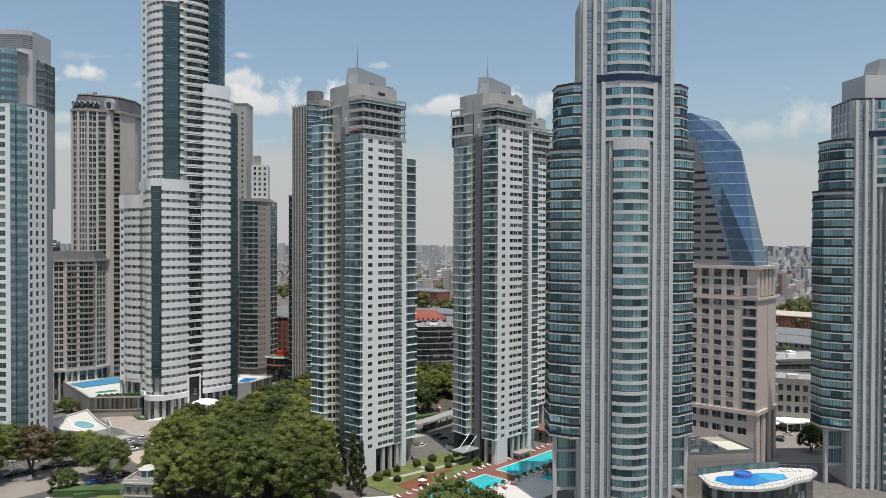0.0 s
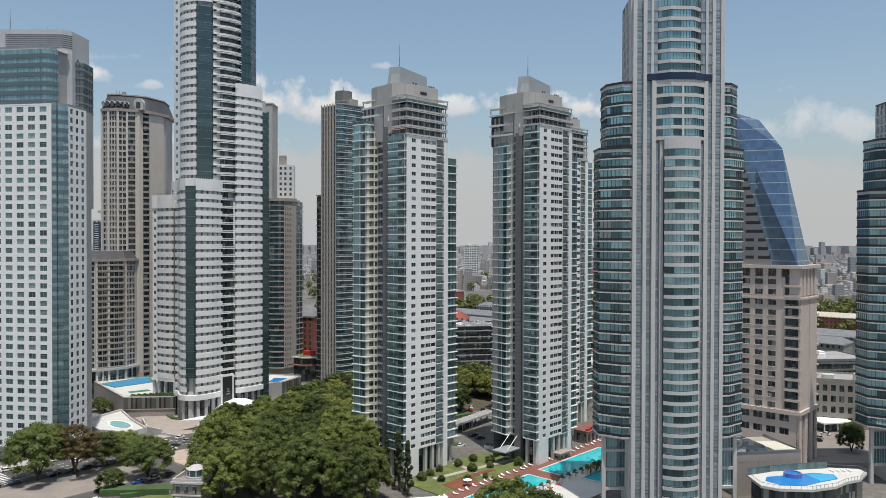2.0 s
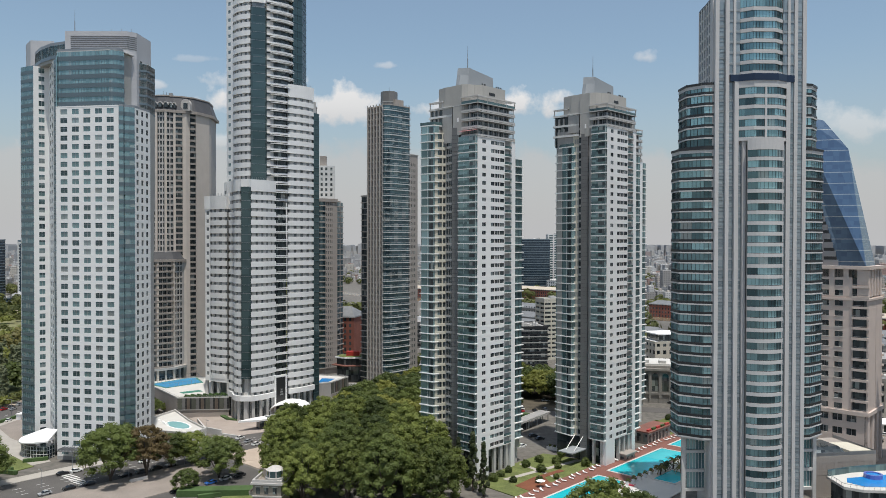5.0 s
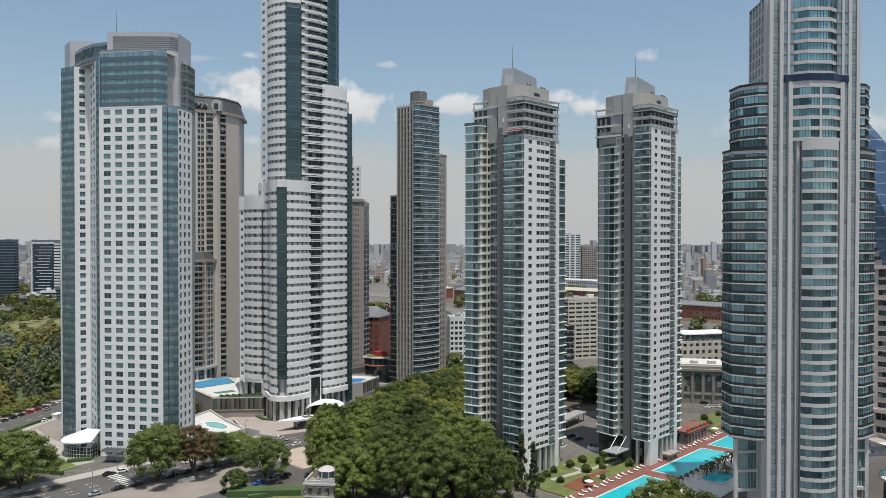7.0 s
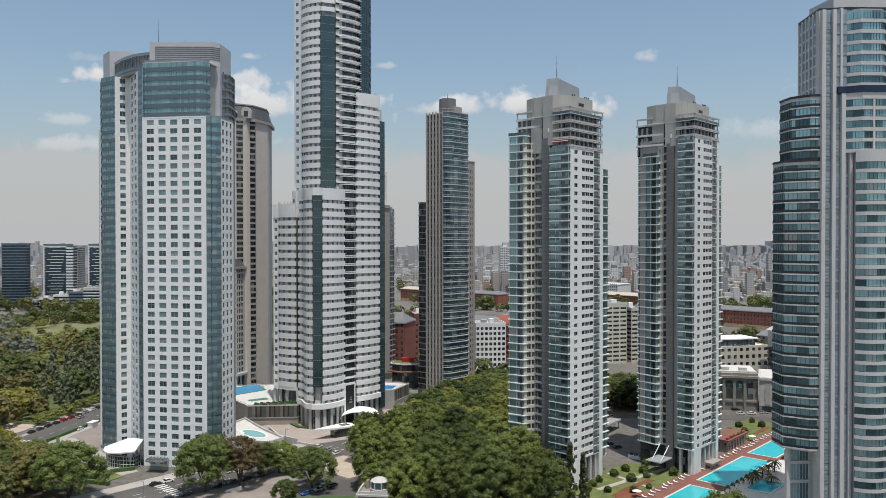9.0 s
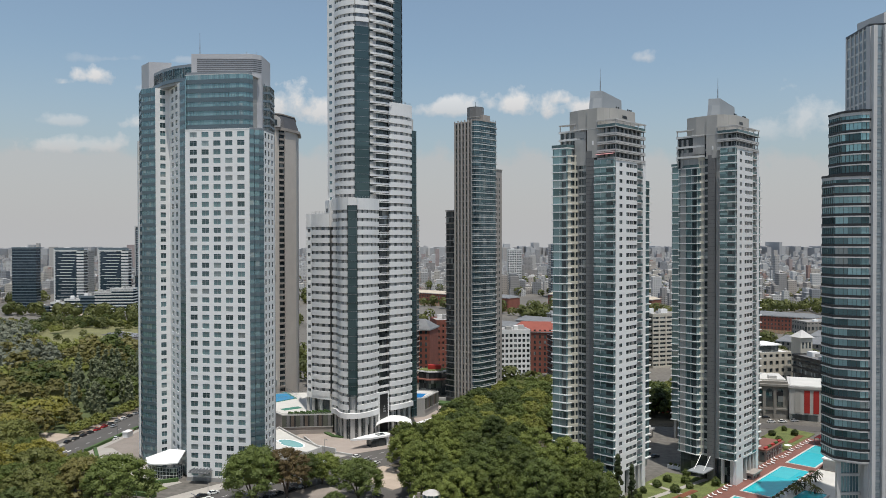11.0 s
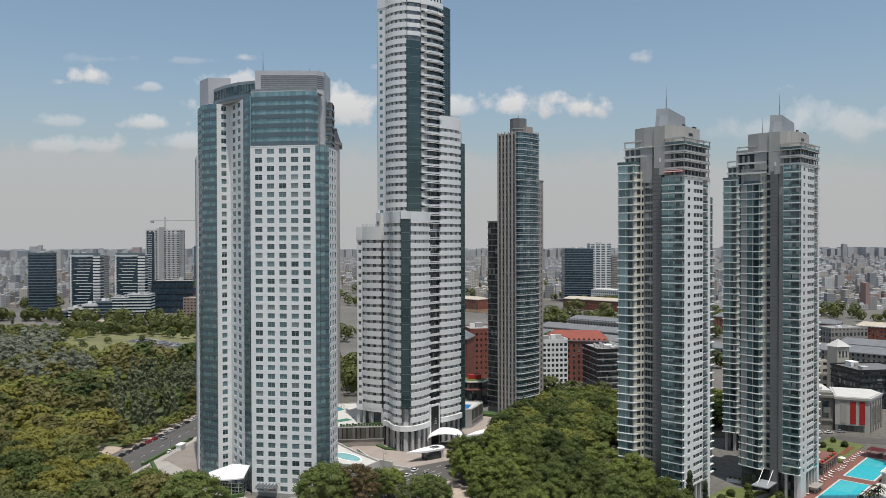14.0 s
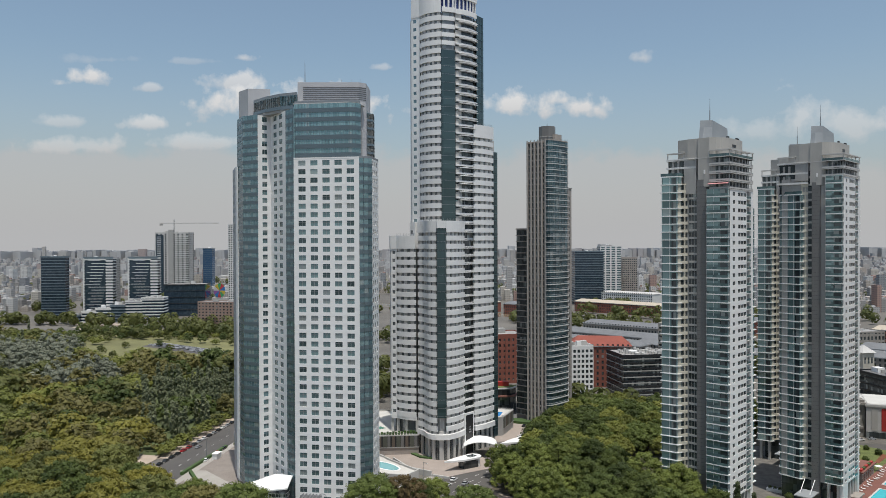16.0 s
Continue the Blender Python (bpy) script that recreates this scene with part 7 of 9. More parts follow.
def scatter(poly, gap, rng, tries=4000):
    """Places inside an outline, no nearer to each other than gap."""
    xs, ys = [p_[0] for p_ in poly], [p_[1] for p_ in poly]
    got = []
    for _ in range(tries):
        x, y = rng.uniform(min(xs), max(xs)), rng.uniform(min(ys), max(ys))
        inside, j = False, len(poly) - 1
        for i in range(len(poly)):
            (xi, yi), (xj, yj) = poly[i], poly[j]
            if (yi > y) != (yj > y) and x < (xj - xi) * (y - yi) / (yj - yi) + xi:
                inside = not inside
            j = i
        if inside and all((x - a) ** 2 + (y - b) ** 2 > gap * gap for a, b in got):
            got.append((x, y))
    return got


def plant_kinds(kinds, places, rng):
    first = set()
    for x, y, s, k in places:
        m = pose(x, y, 0.05, 0, 0, rng.uniform(0, 360)) @ Matrix.Diagonal((s, s, s * rng.uniform(0.92, 1.08), 1))
        if k in first:
            copy_scaled(kinds[k], m)
        else:
            kinds[k].matrix_world = m
            first.add(k)
    for k, ob in enumerate(kinds):
        if k not in first:
            for o in (*ob.children_recursive, ob):
                bpy.data.objects.remove(o)


rng = random.Random(11)
BOUL = "street trees"
near = [
    tree_kind("broad green umbrella-shaped street tree", "grove", 10.4, 2.4, 17.5, 84, 9000, 0.38, 1, BOUL),
    tree_kind("broad bright green street tree", "lush", 10.2, 2.4, 17.0, 84, 9000, 0.38, 2, BOUL),
    tree_kind("tall brown-leaved street tree", "brown", 8.6, 4.0, 21.0, 70, 6500, 0.38, 3, BOUL),
    tree_kind("tall dense green grove tree", "grove", 10.4, 1.6, 24.0, 92, 7800, 0.46, 4, "grove trees"),
    tree_kind("tall dense bright green grove tree", "lush", 10.0, 1.6, 23.0, 92, 7800, 0.46, 5, "grove trees"),
    tree_kind("yellow-green spreading park tree", "yellow", 10.6, 1.5, 17.0, 80, 4200, 0.58, 6, "park trees"),
    tree_kind("narrow dark conifer beside the tower", "dark", 3.6, 1.5, 21.0, 26, 3000, 0.5, 7, "conifers", upright=True),
    tree_kind("rounded olive-green park tree", "olive", 10.2, 1.5, 18.0, 80, 4200, 0.58, 8, "park trees"),
    tree_kind("green tree behind the towers", "grove", 9.8, 2.0, 17.5, 50, 2400, 0.78, 9, "rear trees"),
    tree_kind("bright yellowish green tree behind the towers", "bright", 9.8, 2.0, 17.0, 50, 2400, 0.78, 10, "rear trees"),
    tree_kind("broad deep green park tree", "grove", 10.4, 2.0, 17.5, 70, 3800, 0.60, 12, "park trees"),
    tree_kind("broad lush green park tree", "green", 10.2, 2.0, 16.5, 70, 3800, 0.60, 13, "park trees"),
]
spots = [(-123.8, 281, 1.0, 0), (-161.5, 276.5, 1.22, 0), (-150.4, 281, 1.0, 2), (-146.0, 294, 0.84, 1), (-140, 299, 0.8, 1), (-130.5, 265.5, 0.5, 0), (-207, 268, 1.3, 0), (-223, 276, 1.1, 7), (-231, 288, 0.95, 1)]
spots += [(-31, 268, 1.0, 6), (-27.5, 262, 0.85, 6), (-36, 277, 0.8, 6), (2.0, 209, 1.08, 4), (12.6, 208, 0.86, 3), (-14, 207, 0.7, 1), (108, 208, 0.7, 1), (124, 210, 0.8, 0), (75, 209, 0.6, 1), (141, 352, 0.42, 0), (153, 318, 0.5, 3), (163, 336, 0.5, 0), (168, 344, 0.45, 1), (133, 318, 0.4, 0), (127, 322, 0.35, 1), (136, 345, 0.45, 0), (-118, 402, 0.42, 7), (-190, 389, 0.42, 8), (-195, 384, 0.38, 9), (-186, 386, 0.36, 8), (-183, 392, 0.3, 9)]
for x, y in scatter([(-330, 205), (-242, 208), (-226, 262), (-246, 300), (-262, 318), (-288, 338), (-390, 342), (-400, 230)], 10.5, rng):
    k = rng.choice((11, 10, 5, 11)) if y < 290 else rng.choice((10, 11, 11, 5)) if x > -318 else rng.choice((7, 5, 11))
    spots.append((x, y, rng.uniform(0.85, 1.12), k))
for x, y in scatter([(-100, 254), (-42, 246), (-38, 282), (-52, 286), (-60, 318), (-56, 345), (-78, 352), (-110, 346), (-111, 318), (-100, 290)], 9.6, rng):
    spots.append((x, y, rng.uniform(0.76, 1.06) * (1.0 if y < 300 else 0.82), rng.choice((3, 4, 4))))
for x, y in scatter([(-104, 345), (-72, 352), (-48, 380), (-46, 425), (-66, 440), (-84, 404), (-96, 372)], 10.0, rng):
    spots.append((x, y, rng.uniform(0.72, 0.9), rng.choice((8, 9, 8))))
for x, y in scatter([(-24, 420), (30, 414), (58, 424), (50, 450), (-15, 450)], 9.5, rng):
    spots.append((x, y, rng.uniform(0.85, 1.0), rng.choice((8, 9, 8))))
for x, y in scatter([(-52, 366), (-24, 370), (-8, 390), (-20, 402), (-50, 398)], 9.0, rng):
    spots.append((x, y, rng.uniform(0.7, 0.85), rng.choice((8, 9, 8))))
for x, y in scatter([(-62, 405), (-24, 398), (-16, 450), (-30, 474), (-62, 462)], 10.0, rng):
    spots.append((x, y, rng.uniform(0.72, 0.9), rng.choice((8, 9, 8))))
plant_kinds(near, spots, rng)

# park trees, seen from farther off
PARK = "park trees"
kinds_far = [
    ("rounded green park tree in full leaf", "green", 9.0, 1.0, 15.0, 40, 2000, 0.80, 21, False),
    ("bright green flat-topped park tree", "bright", 9.8, 2.0, 12.0, 40, 2000, 0.80, 22, False),
    ("yellowing park tree with round crown", "yellow", 9.2, 1.0, 15.5, 40, 2000, 0.80, 23, False),
    ("olive-brown park tree in full leaf", "olive", 9.0, 1.0, 15.5, 40, 2000, 0.80, 24, False),
    ("silver-leaved park tree with loose crown", "silver", 8.2, 1.0, 18.0, 46, 2200, 0.74, 25, False),
    ("upright grey-green poplar in the park", "greygreen", 4.6, 1.0, 22.0, 24, 1700, 0.72, 26, True),
    ("dark green park tree in full leaf", "grove", 8.4, 1.0, 16.5, 40, 2000, 0.80, 27, False),
]
park_spots = []
noise_at = lambda x, y: noise.noise(Vector((x * 0.012, y * 0.012, 3.3)))
for x, y in scatter([(-520, 338), (-290, 342), (-284, 384), (-272, 420), (-256, 520), (-252, 620), (-360, 640), (-425, 650), (-470, 690), (-530, 730), (-640, 740), (-640, 560)], 12.6, rng, 8000):
    if math.hypot(x + 404, y - 606) < 15:
        continue
    v, w = noise_at(x, y), noise_at(x + 400, y - 300)
    poplars = 407 < y < 560 and x > -312 - (y - 440) * 0.40
    silver = min(math.hypot(x - a_, y - b_) / r_ for a_, b_, r_ in ((-505, 675, 40), (-462, 612, 36), (-408, 562, 32))) < 1
    warm = min(math.hypot(x - a_, y - b_) for a_, b_ in ((-420, 528), (-370, 459), (-334, 434), (-318, 442), (-293, 400), (-387, 516), (-354, 399), (-305, 372)))
    if silver:
        k = 4
    elif poplars and w > -0.3:
        k = 5
    elif warm < 19:
        k = rng.choice((2, 3, 3))
    elif y < 400:
        k = rng.choice((0, 1, 1, 2, 0, 3))
    else:
        k = rng.choice((3, 3, 6)) if w < -0.2 else rng.choice((1, 1, 0)) if v < -0.1 or y > 600 else rng.choice((0, 6, 0, 1))
    if k == 5:
        for dx, dy in ((4, -5), (-5, 3)):
            park_spots.append((x + dx, y + dy, rng.uniform(0.6, 0.9), 5))
    size = rng.choice((0.75, 0.9, 1.0, 1.1, 1.25)) if k != 5 else rng.uniform(0.6, 0.9)
    park_spots.append((x, y, size * (1.1 if y > 480 and k != 5 else 1.0), k))
for x, y in scatter([(-640, 770), (-510, 720), (-500, 780), (-470, 830), (-350, 770), (-350, 880), (-560, 930)], 14.0, rng, 900):
    park_spots.append((x, y, rng.uniform(0.45, 0.75), rng.choice((1, 0, 6, 6))))
for x, y in ((-470, 742), (-463, 730), (-440, 700), (-455, 765), (-425, 775), (-402, 742), (-436, 655), (-352, 668)):
    park_spots.append((x, y, rng.uniform(0.35, 0.5), rng.choice((6, 0))))
for x, y in scatter([(-400, 645), (-300, 640), (-262, 660), (-300, 690), (-330, 655), (-400, 690)], 12.0, rng):
    park_spots.append((x, y, rng.uniform(0.5, 0.7), rng.choice((1, 1, 0))))
for x, y in scatter([(-900, 640), (-560, 660), (-470, 690), (-520, 760), (-560, 830), (-700, 900), (-980, 920)], 15.0, rng):
    park_spots.append((x, y, rng.uniform(0.7, 1.1), rng.choice((0, 0, 1, 3, 0, 5))))
for x, y in scatter([(-350, 790), (-300, 750), (-262, 740), (-262, 900), (-400, 880)], 15.0, rng):
    park_spots.append((x, y, rng.uniform(0.7, 1.1), rng.choice((0, 0, 1, 3, 0))))
for k in range(16):
    park_spots.append((-268 + k * 1.28 - 6.5, 378 + k * 10, rng.uniform(0.42, 0.55), rng.choice((0, 1))))
for k in range(9):
    park_spots.append((-241 + k * 1.3, 392 + k * 11, rng.uniform(0.38, 0.5), 0))
park_spots.sort(key=lambda s_: s_[1])
limit = max(0, min(len(park_spots), 290 - len(spots)))
plant_kinds([tree_kind(*k_[:9], PARK, upright=k_[9], calm=0.8) for k_ in kinds_far], park_spots[:limit], rng)
# the park trees beyond those, species by species, as one wood
wood_v, wood_f, wood_m, base = [], [], [], 0
for n_, k_ in enumerate(kinds_far):
    v0, f0 = crown_arrays(*k_[2:5], 18, 330, 1.35, k_[8], upright=k_[9], calm=0.85)
    f0 = [tuple(f_) for f_ in f0]
    for x, y, s_, kk in park_spots[limit:]:
        if kk != n_:
            continue
        a_ = rng.uniform(0, 6.28)
        ca, sa = math.cos(a_) * s_, math.sin(a_) * s_
        wood_v.append(np.stack([x + v0[:, 0] * ca - v0[:, 1] * sa, y + v0[:, 0] * sa + v0[:, 1] * ca, v0[:, 2] * s_], 1))
        wood_f += [tuple(i + base for i in f_) for f_ in f0]
        wood_m += [n_] * len(f0)
        base += len(v0)
gw = Geo()
gw.v, gw.f = np.concatenate(wood_v).tolist(), wood_f
wood = single("park_wood", gw, LEAF[kinds_far[0][1]], "mixed green, olive and silver trees of the far park", "trees", kind="stuff")
for k_ in kinds_far[1:]:
    wood.data.materials.append(LEAF[k_[1]])
wood.data.polygons.foreach_set("material_index", wood_m)

# belts of trees far off, along the docks and avenues
belts = [((-140, 1120), (60, 900), 18, 26), ((190, 930), (420, 1050), 40, 60), ((-90, 760), (0, 690), 14, 14), ((210, 640), (330, 560), 20, 26), ((-150, 470), (-120, 430), 9, 9), ((-60, 470), (-20, 470), 8, 7), ((-120, 548), (-104, 540), 4, 3), ((-720, 985), (-630, 985), 16, 26), ((-600, 975), (-430, 935), 14, 44)]
belts += [((-540, 870), (-460, 850), 20, 10), ((-440, 880), (-360, 850), 22, 26), ((380, 900), (640, 1000), 50, 70), ((420, 720), (580, 640), 30, 40), ((-380, 1250), (-250, 1150), 60, 40), ((-900, 1300), (-760, 1250), 60, 40), ((-800, 1700), (-300, 1800), 160, 60), ((100, 1700), (700, 1600), 160, 60), ((-500, 1500), (300, 1500), 220, 110)]
belts += [((200, 1300), (700, 1250), 100, 70), ((-1100, 1900), (-300, 2000), 250, 70), ((-760, 1150), (-560, 1330), 40, 34), ((60, 1130), (170, 1010), 14, 16), ((330, 700), (470, 800), 30, 30), ((-420, 900), (-300, 960), 20, 22), ((98, 1170), (150, 1210), 25, 16)]
belts += [((-215, 560), (-130, 700), 16, 26), ((-130, 600), (-70, 590), 8, 10), ((-40, 640), (60, 620), 10, 16), ((90, 610), (170, 560), 10, 14), ((0, 930), (190, 780), 8, 34), ((150, 700), (300, 600), 10, 24), ((-220, 760), (-120, 900), 22, 40), ((-200, 470), (-165, 560), 10, 14), ((170, 420), (240, 400), 8, 8), ((230, 520), (330, 470), 14, 22), ((-20, 1010), (120, 960), 20, 20)]
low_belts = [((-640, 830), (-520, 800), 35, 30), ((-560, 900), (-360, 880), 30, 40), ((-130, 452), (-108, 440), 6, 8)]
V, F = [], []
for (x0, y0), (x1, y1), wide, count in belts + low_belts:
    low = ((x0, y0), (x1, y1), wide, count) in low_belts
    for k in range(count):
        f = rng.random()
        cx, cy = x0 + (x1 - x0) * f + rng.uniform(-wide, wide), y0 + (y1 - y0) * f + rng.uniform(-wide, wide)
        r, h = (rng.uniform(3.5, 6.5), rng.uniform(4, 9)) if low else (rng.uniform(6, 9.5), rng.uniform(10, 19))
        for j in range(90):
            d = Vector((rng.gauss(0, 1), rng.gauss(0, 1), rng.gauss(0.3, 0.9))).normalized()
            c_ = Vector((cx + d.x * r * rng.uniform(0.6, 1), cy + d.y * r * rng.uniform(0.6, 1), h * 0.55 + d.z * h * 0.45))
            t_ = d.cross(Vector((rng.gauss(0, 1), rng.gauss(0, 1), rng.gauss(0, 1)))).normalized()
            b_ = d.cross(t_)
            s_ = rng.uniform(1.2, 2.2)
            i0 = len(V)
            V += [tuple(c_ - t_ * s_), tuple(c_ - b_ * s_ * 0.7), tuple(c_ + t_ * s_), tuple(c_ + b_ * s_ * 0.7)]
            F.append((i0, i0 + 1, i0 + 2, i0 + 3))
gb = Geo()
gb.v, gb.f = V, F
single("far_trees", gb, LEAF["green"], "belts of green trees far off along docks and avenues", "trees", kind="stuff")


# palms, clipped bushes
def palm(x, y, h, seed):
    p_ = thing("palm", "palm tree with a crown of long fronds", "palm", x, y, 0.3, 0, "palms")
    g = Geo()
    limb(g, (0, 0, 0), (0.2, 0.1, h), 0.28, 0.2, 7)
    part("trunk", g, BARK, p_)
    rg = random.Random(seed)
    g = Geo()
    for k in range(22):
        a, lift = k * 2.4, rg.uniform(-0.2, 0.9)
        ln = rg.uniform(2.2, 3.2)
        prev = Vector((0.2, 0.1, h))
        d = Vector((math.cos(a), math.sin(a), lift))
        for j in range(4):
            nxt = prev + d * ln / 4
            side = Vector((-math.sin(a), math.cos(a), 0)) * (0.34 - 0.06 * j)
            i0 = len(g.v)
            g.v += [tuple(prev - side), tuple(nxt - side * 0.8), tuple(nxt + Vector((0, 0, 0.16))), tuple(prev + Vector((0, 0, 0.18))), tuple(nxt + side * 0.8), tuple(prev + side)]
            g.f += [(i0, i0 + 1, i0 + 2, i0 + 3), (i0 + 3, i0 + 2, i0 + 4, i0 + 5)]
            prev = nxt
            d.z -= 0.45
    part("fronds", g, LEAF["dark"] if seed % 2 else LEAF["olive"], p_)


for k, (x, y, h) in enumerate(((42, 289, 5), (46, 293, 6), (50, 297, 5.5), (39, 285, 4.5), (54, 301, 6), (47, 287, 4), (-258, 255, 13), (62, 352, 4))):
    palm(x, y, h * (0.62 if h < 10 else 1.0), 31 + k)

lw = thing("planter_wall", "long white planter with clipped plants at the drive", "planter", 1.5, 321.5, 0, -40)
part("trough", Geo().box(0, 10.5, 0, 2.2, 0, 1.3), WHITE, lw)
for k in range(5):
    part("shrub", crown_mesh("shrub", 0.9, 1.1, 2.3, 8, 110, 0.34, 120 + k, calm=0.9), LEAF["green"], lw, at=(1.1 + 2.05 * k, 1.1, 0))
bush = thing("round_bush", "clipped round green garden bush", "bush", 0, 0, 0, 0, "garden bushes")
half_v, half_f = crown_arrays(1.5, 0.2, 2.6, 26, 700, 0.22, 77, calm=0.9)
count = len(half_v)
ball = Geo()
ball.v = half_v.tolist() + (half_v * np.array([1, 1, -1]) + np.array([0, 0, 2.0])).tolist()
ball.f = list(half_f) + [tuple(i + count for i in f_) for f_ in half_f]
part("foliage", ball, LEAF["grove"], bush)
part("stem", Geo().cylinder(0, 0, -0.1, 1.0, 0.12, n=6), BARK, bush)
bush_at = [(14, -3.5, 1.0), (24, -4, 1.15), (33, -4, 1.1), (6, -12, 0.9), (12, -19, 1.0), (20, -21, 0.8), (23, -12, 1.25), (31, -14, 0.9), (36, -10, 1.2), (41, -20, 1.3), (45, -6, 1.1), (2, -6, 1.2), (8, -4.5, 1.0), (112, -18, 1.2), (118, -10, 1.2), (126, -14, 1.0), (134, -8, 1.1), (142, -16, 1.2), (148, -9, 1.0)]
for k, (u, v, s) in enumerate(bush_at):
    x, y = city(u, v, -29, 280.5)
    m = pose(x, y, 0.3, 0, 0, 40 * k) @ Matrix.Diagonal((s, s, s, 1))
    if k:
        copy_scaled(bush, m)
    else:
        bush.matrix_world = m
g = Geo()
for a, b in (((-226, 301), (-204, 288)), ((-236, 318), (-252, 348)), ((-206, 299), (-198, 303)), ((-124, 258), (-107, 266)), ((-255, 345), (-248, 392)), ((-222, 290), (-200, 284))):
    g.along(a, b, 0, length_of(a, b), -0.7, 0.7, 0.1, 1.5)
single("hedge", g, HEDGE, "clipped dark green hedges along the forecourt", "hedge", kind="stuff")


# ---- other buildings of the quarter ----
def block(name, label, x, y, w, d, h, yaw, wall, glass=None, fh=3.3, sill=1.5, bay=3.2, pier=1.0, roof=None, group=""):
    """A building with real window bands: glass body, floor bands and piers proud of it, parapet and roof plant."""
    tw = thing(name, label, "building", x, y, 0, yaw, group)
    glass = glass or DARKGLASS
    ring = [(0, 0), (w, 0), (w, d), (0, d)]
    part("glazing", Geo().prism(offset(ring, -0.4), 0, h - 0.2), glass, tw)
    n = max(1, int(h / fh))
    g = Geo()
    for k in range(n + 1):
        ring_band(ring, -0.4, 0.0, k * fh if k else 0, min(k * fh + sill, h), g, closed=True)
    tagged(part("banding", g, wall, tw), kind="stuff")
    if pier:
        loop = ring + [ring[0]]
        tagged(part("pier_grid", bars_on(loop, 0, h, bay, pier, -0.4, 0.06), wall, tw), kind="stuff")
    part("roof", Geo().prism(offset(ring, -0.3), h - 0.2, h + 0.1), roof or ROOF, tw)
    part("parapet", ring_band(ring, -0.3, 0.05, h - 0.6, h + 0.9, closed=True), wall, tw)
    rg = random.Random(int(abs(x) * 7 + abs(y)))
    for k in range(3):
        bx, by = rg.uniform(0.1, 0.7) * w, rg.uniform(0.1, 0.7) * d
        part("roof_plant", Geo().box(bx, bx + min(w * 0.25, rg.uniform(2, 7)), by, by + min(d * 0.25, rg.uniform(2, 6)), h, h + rg.uniform(1.5, 4)), rg.choice((PALE, GREY, WHITE)), tw)
    return tw


def gabled(name, label, x, y, w, d, h, yaw, wall, roof, rise=4.0, windows=True, group=""):
    """A long house with a pitched roof, cornice and window rows."""
    tw = thing(name, label, "building", x, y, 0, yaw, group)
    core(tw, [(0, 0), (w, 0), (w, d), (0, d)], 0, h, wall)
    g = Geo()
    g.v += [(-0.6, -0.6, h), (w + 0.6, -0.6, h), (w + 0.6, d + 0.6, h), (-0.6, d + 0.6, h), (rise, d / 2, h + rise), (w - rise, d / 2, h + rise)]
    g.f += [(0, 1, 5, 4), (1, 2, 5), (2, 3, 4, 5), (3, 0, 4), (3, 2, 1, 0)]
    part("roof", g, roof, tw)
    part("cornice", ring_band([(0, 0), (w, 0), (w, d), (0, d)], 0, 0.5, h - 0.7, h, closed=True), PALE, tw)
    if windows:
        g = Geo()
        for zz in range(1, int(h), 4):
            for k in range(int(w / 3.6)):
                g.box(1.2 + 3.6 * k, 2.7 + 3.6 * k, -0.08, 0.02, zz, zz + 2.3)
            for k in range(int(d / 3.6)):
                g.box(-0.08, 0.02, 1.2 + 3.6 * k, 2.7 + 3.6 * k, zz, zz + 2.3)
        tagged(part("window_grid", g, DARKGLASS, tw), kind="stuff")
    return tw


REDROOF = material("red_roof", (0.25, 0.066, 0.045), 0.8, vary=0.15)
TINROOF = material("grey_tin_roof", (0.17, 0.175, 0.18), 0.6, vary=0.2)
BEIGEROOF = material("beige_roof", (0.46, 0.40, 0.32), 0.85, vary=0.15)
BRICKTOWN = material("old_red_brick", (0.24, 0.085, 0.06), 0.85, vary=0.2)
IVORY = material("ivory_plaster", (0.55, 0.51, 0.43), 0.8, vary=0.1, streak=0.5)
OLDSTONE = material("old_grey_stone", (0.26, 0.245, 0.22), 0.85, vary=0.15, streak=0.6)

# behind the stone tower and the twins
block("brick_building", "red brick building of seven storeys with square windows", -99, 566, 24, 26, 36, 12, BRICKTOWN, fh=4.2, sill=2.2, bay=3.6, pier=2.0)
gabled("brick_building", "red brick gabled building with white trim", -128, 520, 26, 22, 36, -15, BRICKTOWN, TINROOF, 6)
block("apartment_block", "white and grey apartment block of ten storeys", -56, 504, 20, 16, 36, 8, WHITE, fh=3.4, sill=1.4, bay=2.9, pier=1.0)
gabled("brick_building", "dark red building with a red mansard roof", -44, 556, 44, 24, 30, -8, BRICKTOWN, REDROOF, 6)
ob = block("office_block", "dark glass office block with pale bands", -16, 508, 44, 30, 29, 10, BLACK, DARKGLASS, fh=4.0, sill=0.9, bay=0, pier=0)
for k in range(7):
    part("pale_band", ring_band([(0, 30), (0, 0), (44, 0), (44, 30)], 0.0, 0.25, 2.6 + 4 * k, 3.2 + 4 * k), GREY, ob)
g = Geo()
for k in range(40):
    g.box(2 + (k * 7.3) % 38, 3.6 + (k * 7.3) % 38, 3 + (k * 4.9) % 23, 4.4 + (k * 4.9) % 23, 29, 30 + (k % 4) * 0.5)
tagged(part("roof_units", g, PALE, ob), kind="stuff")
block("apartment_block", "cream apartment block with long balconies", 30, 560, 30, 14, 44, 20, CREAM, fh=3.2, sill=1.7, bay=6, pier=1.0)
block("apartment_block", "cream apartment block with long balconies", 62, 572, 24, 14, 40, 20, IVORY, fh=3.2, sill=1.7, bay=6, pier=1.0)
block("office_block", "low white office building", -150, 620, 40, 24, 22, -30, OFFWHITE, fh=3.6)
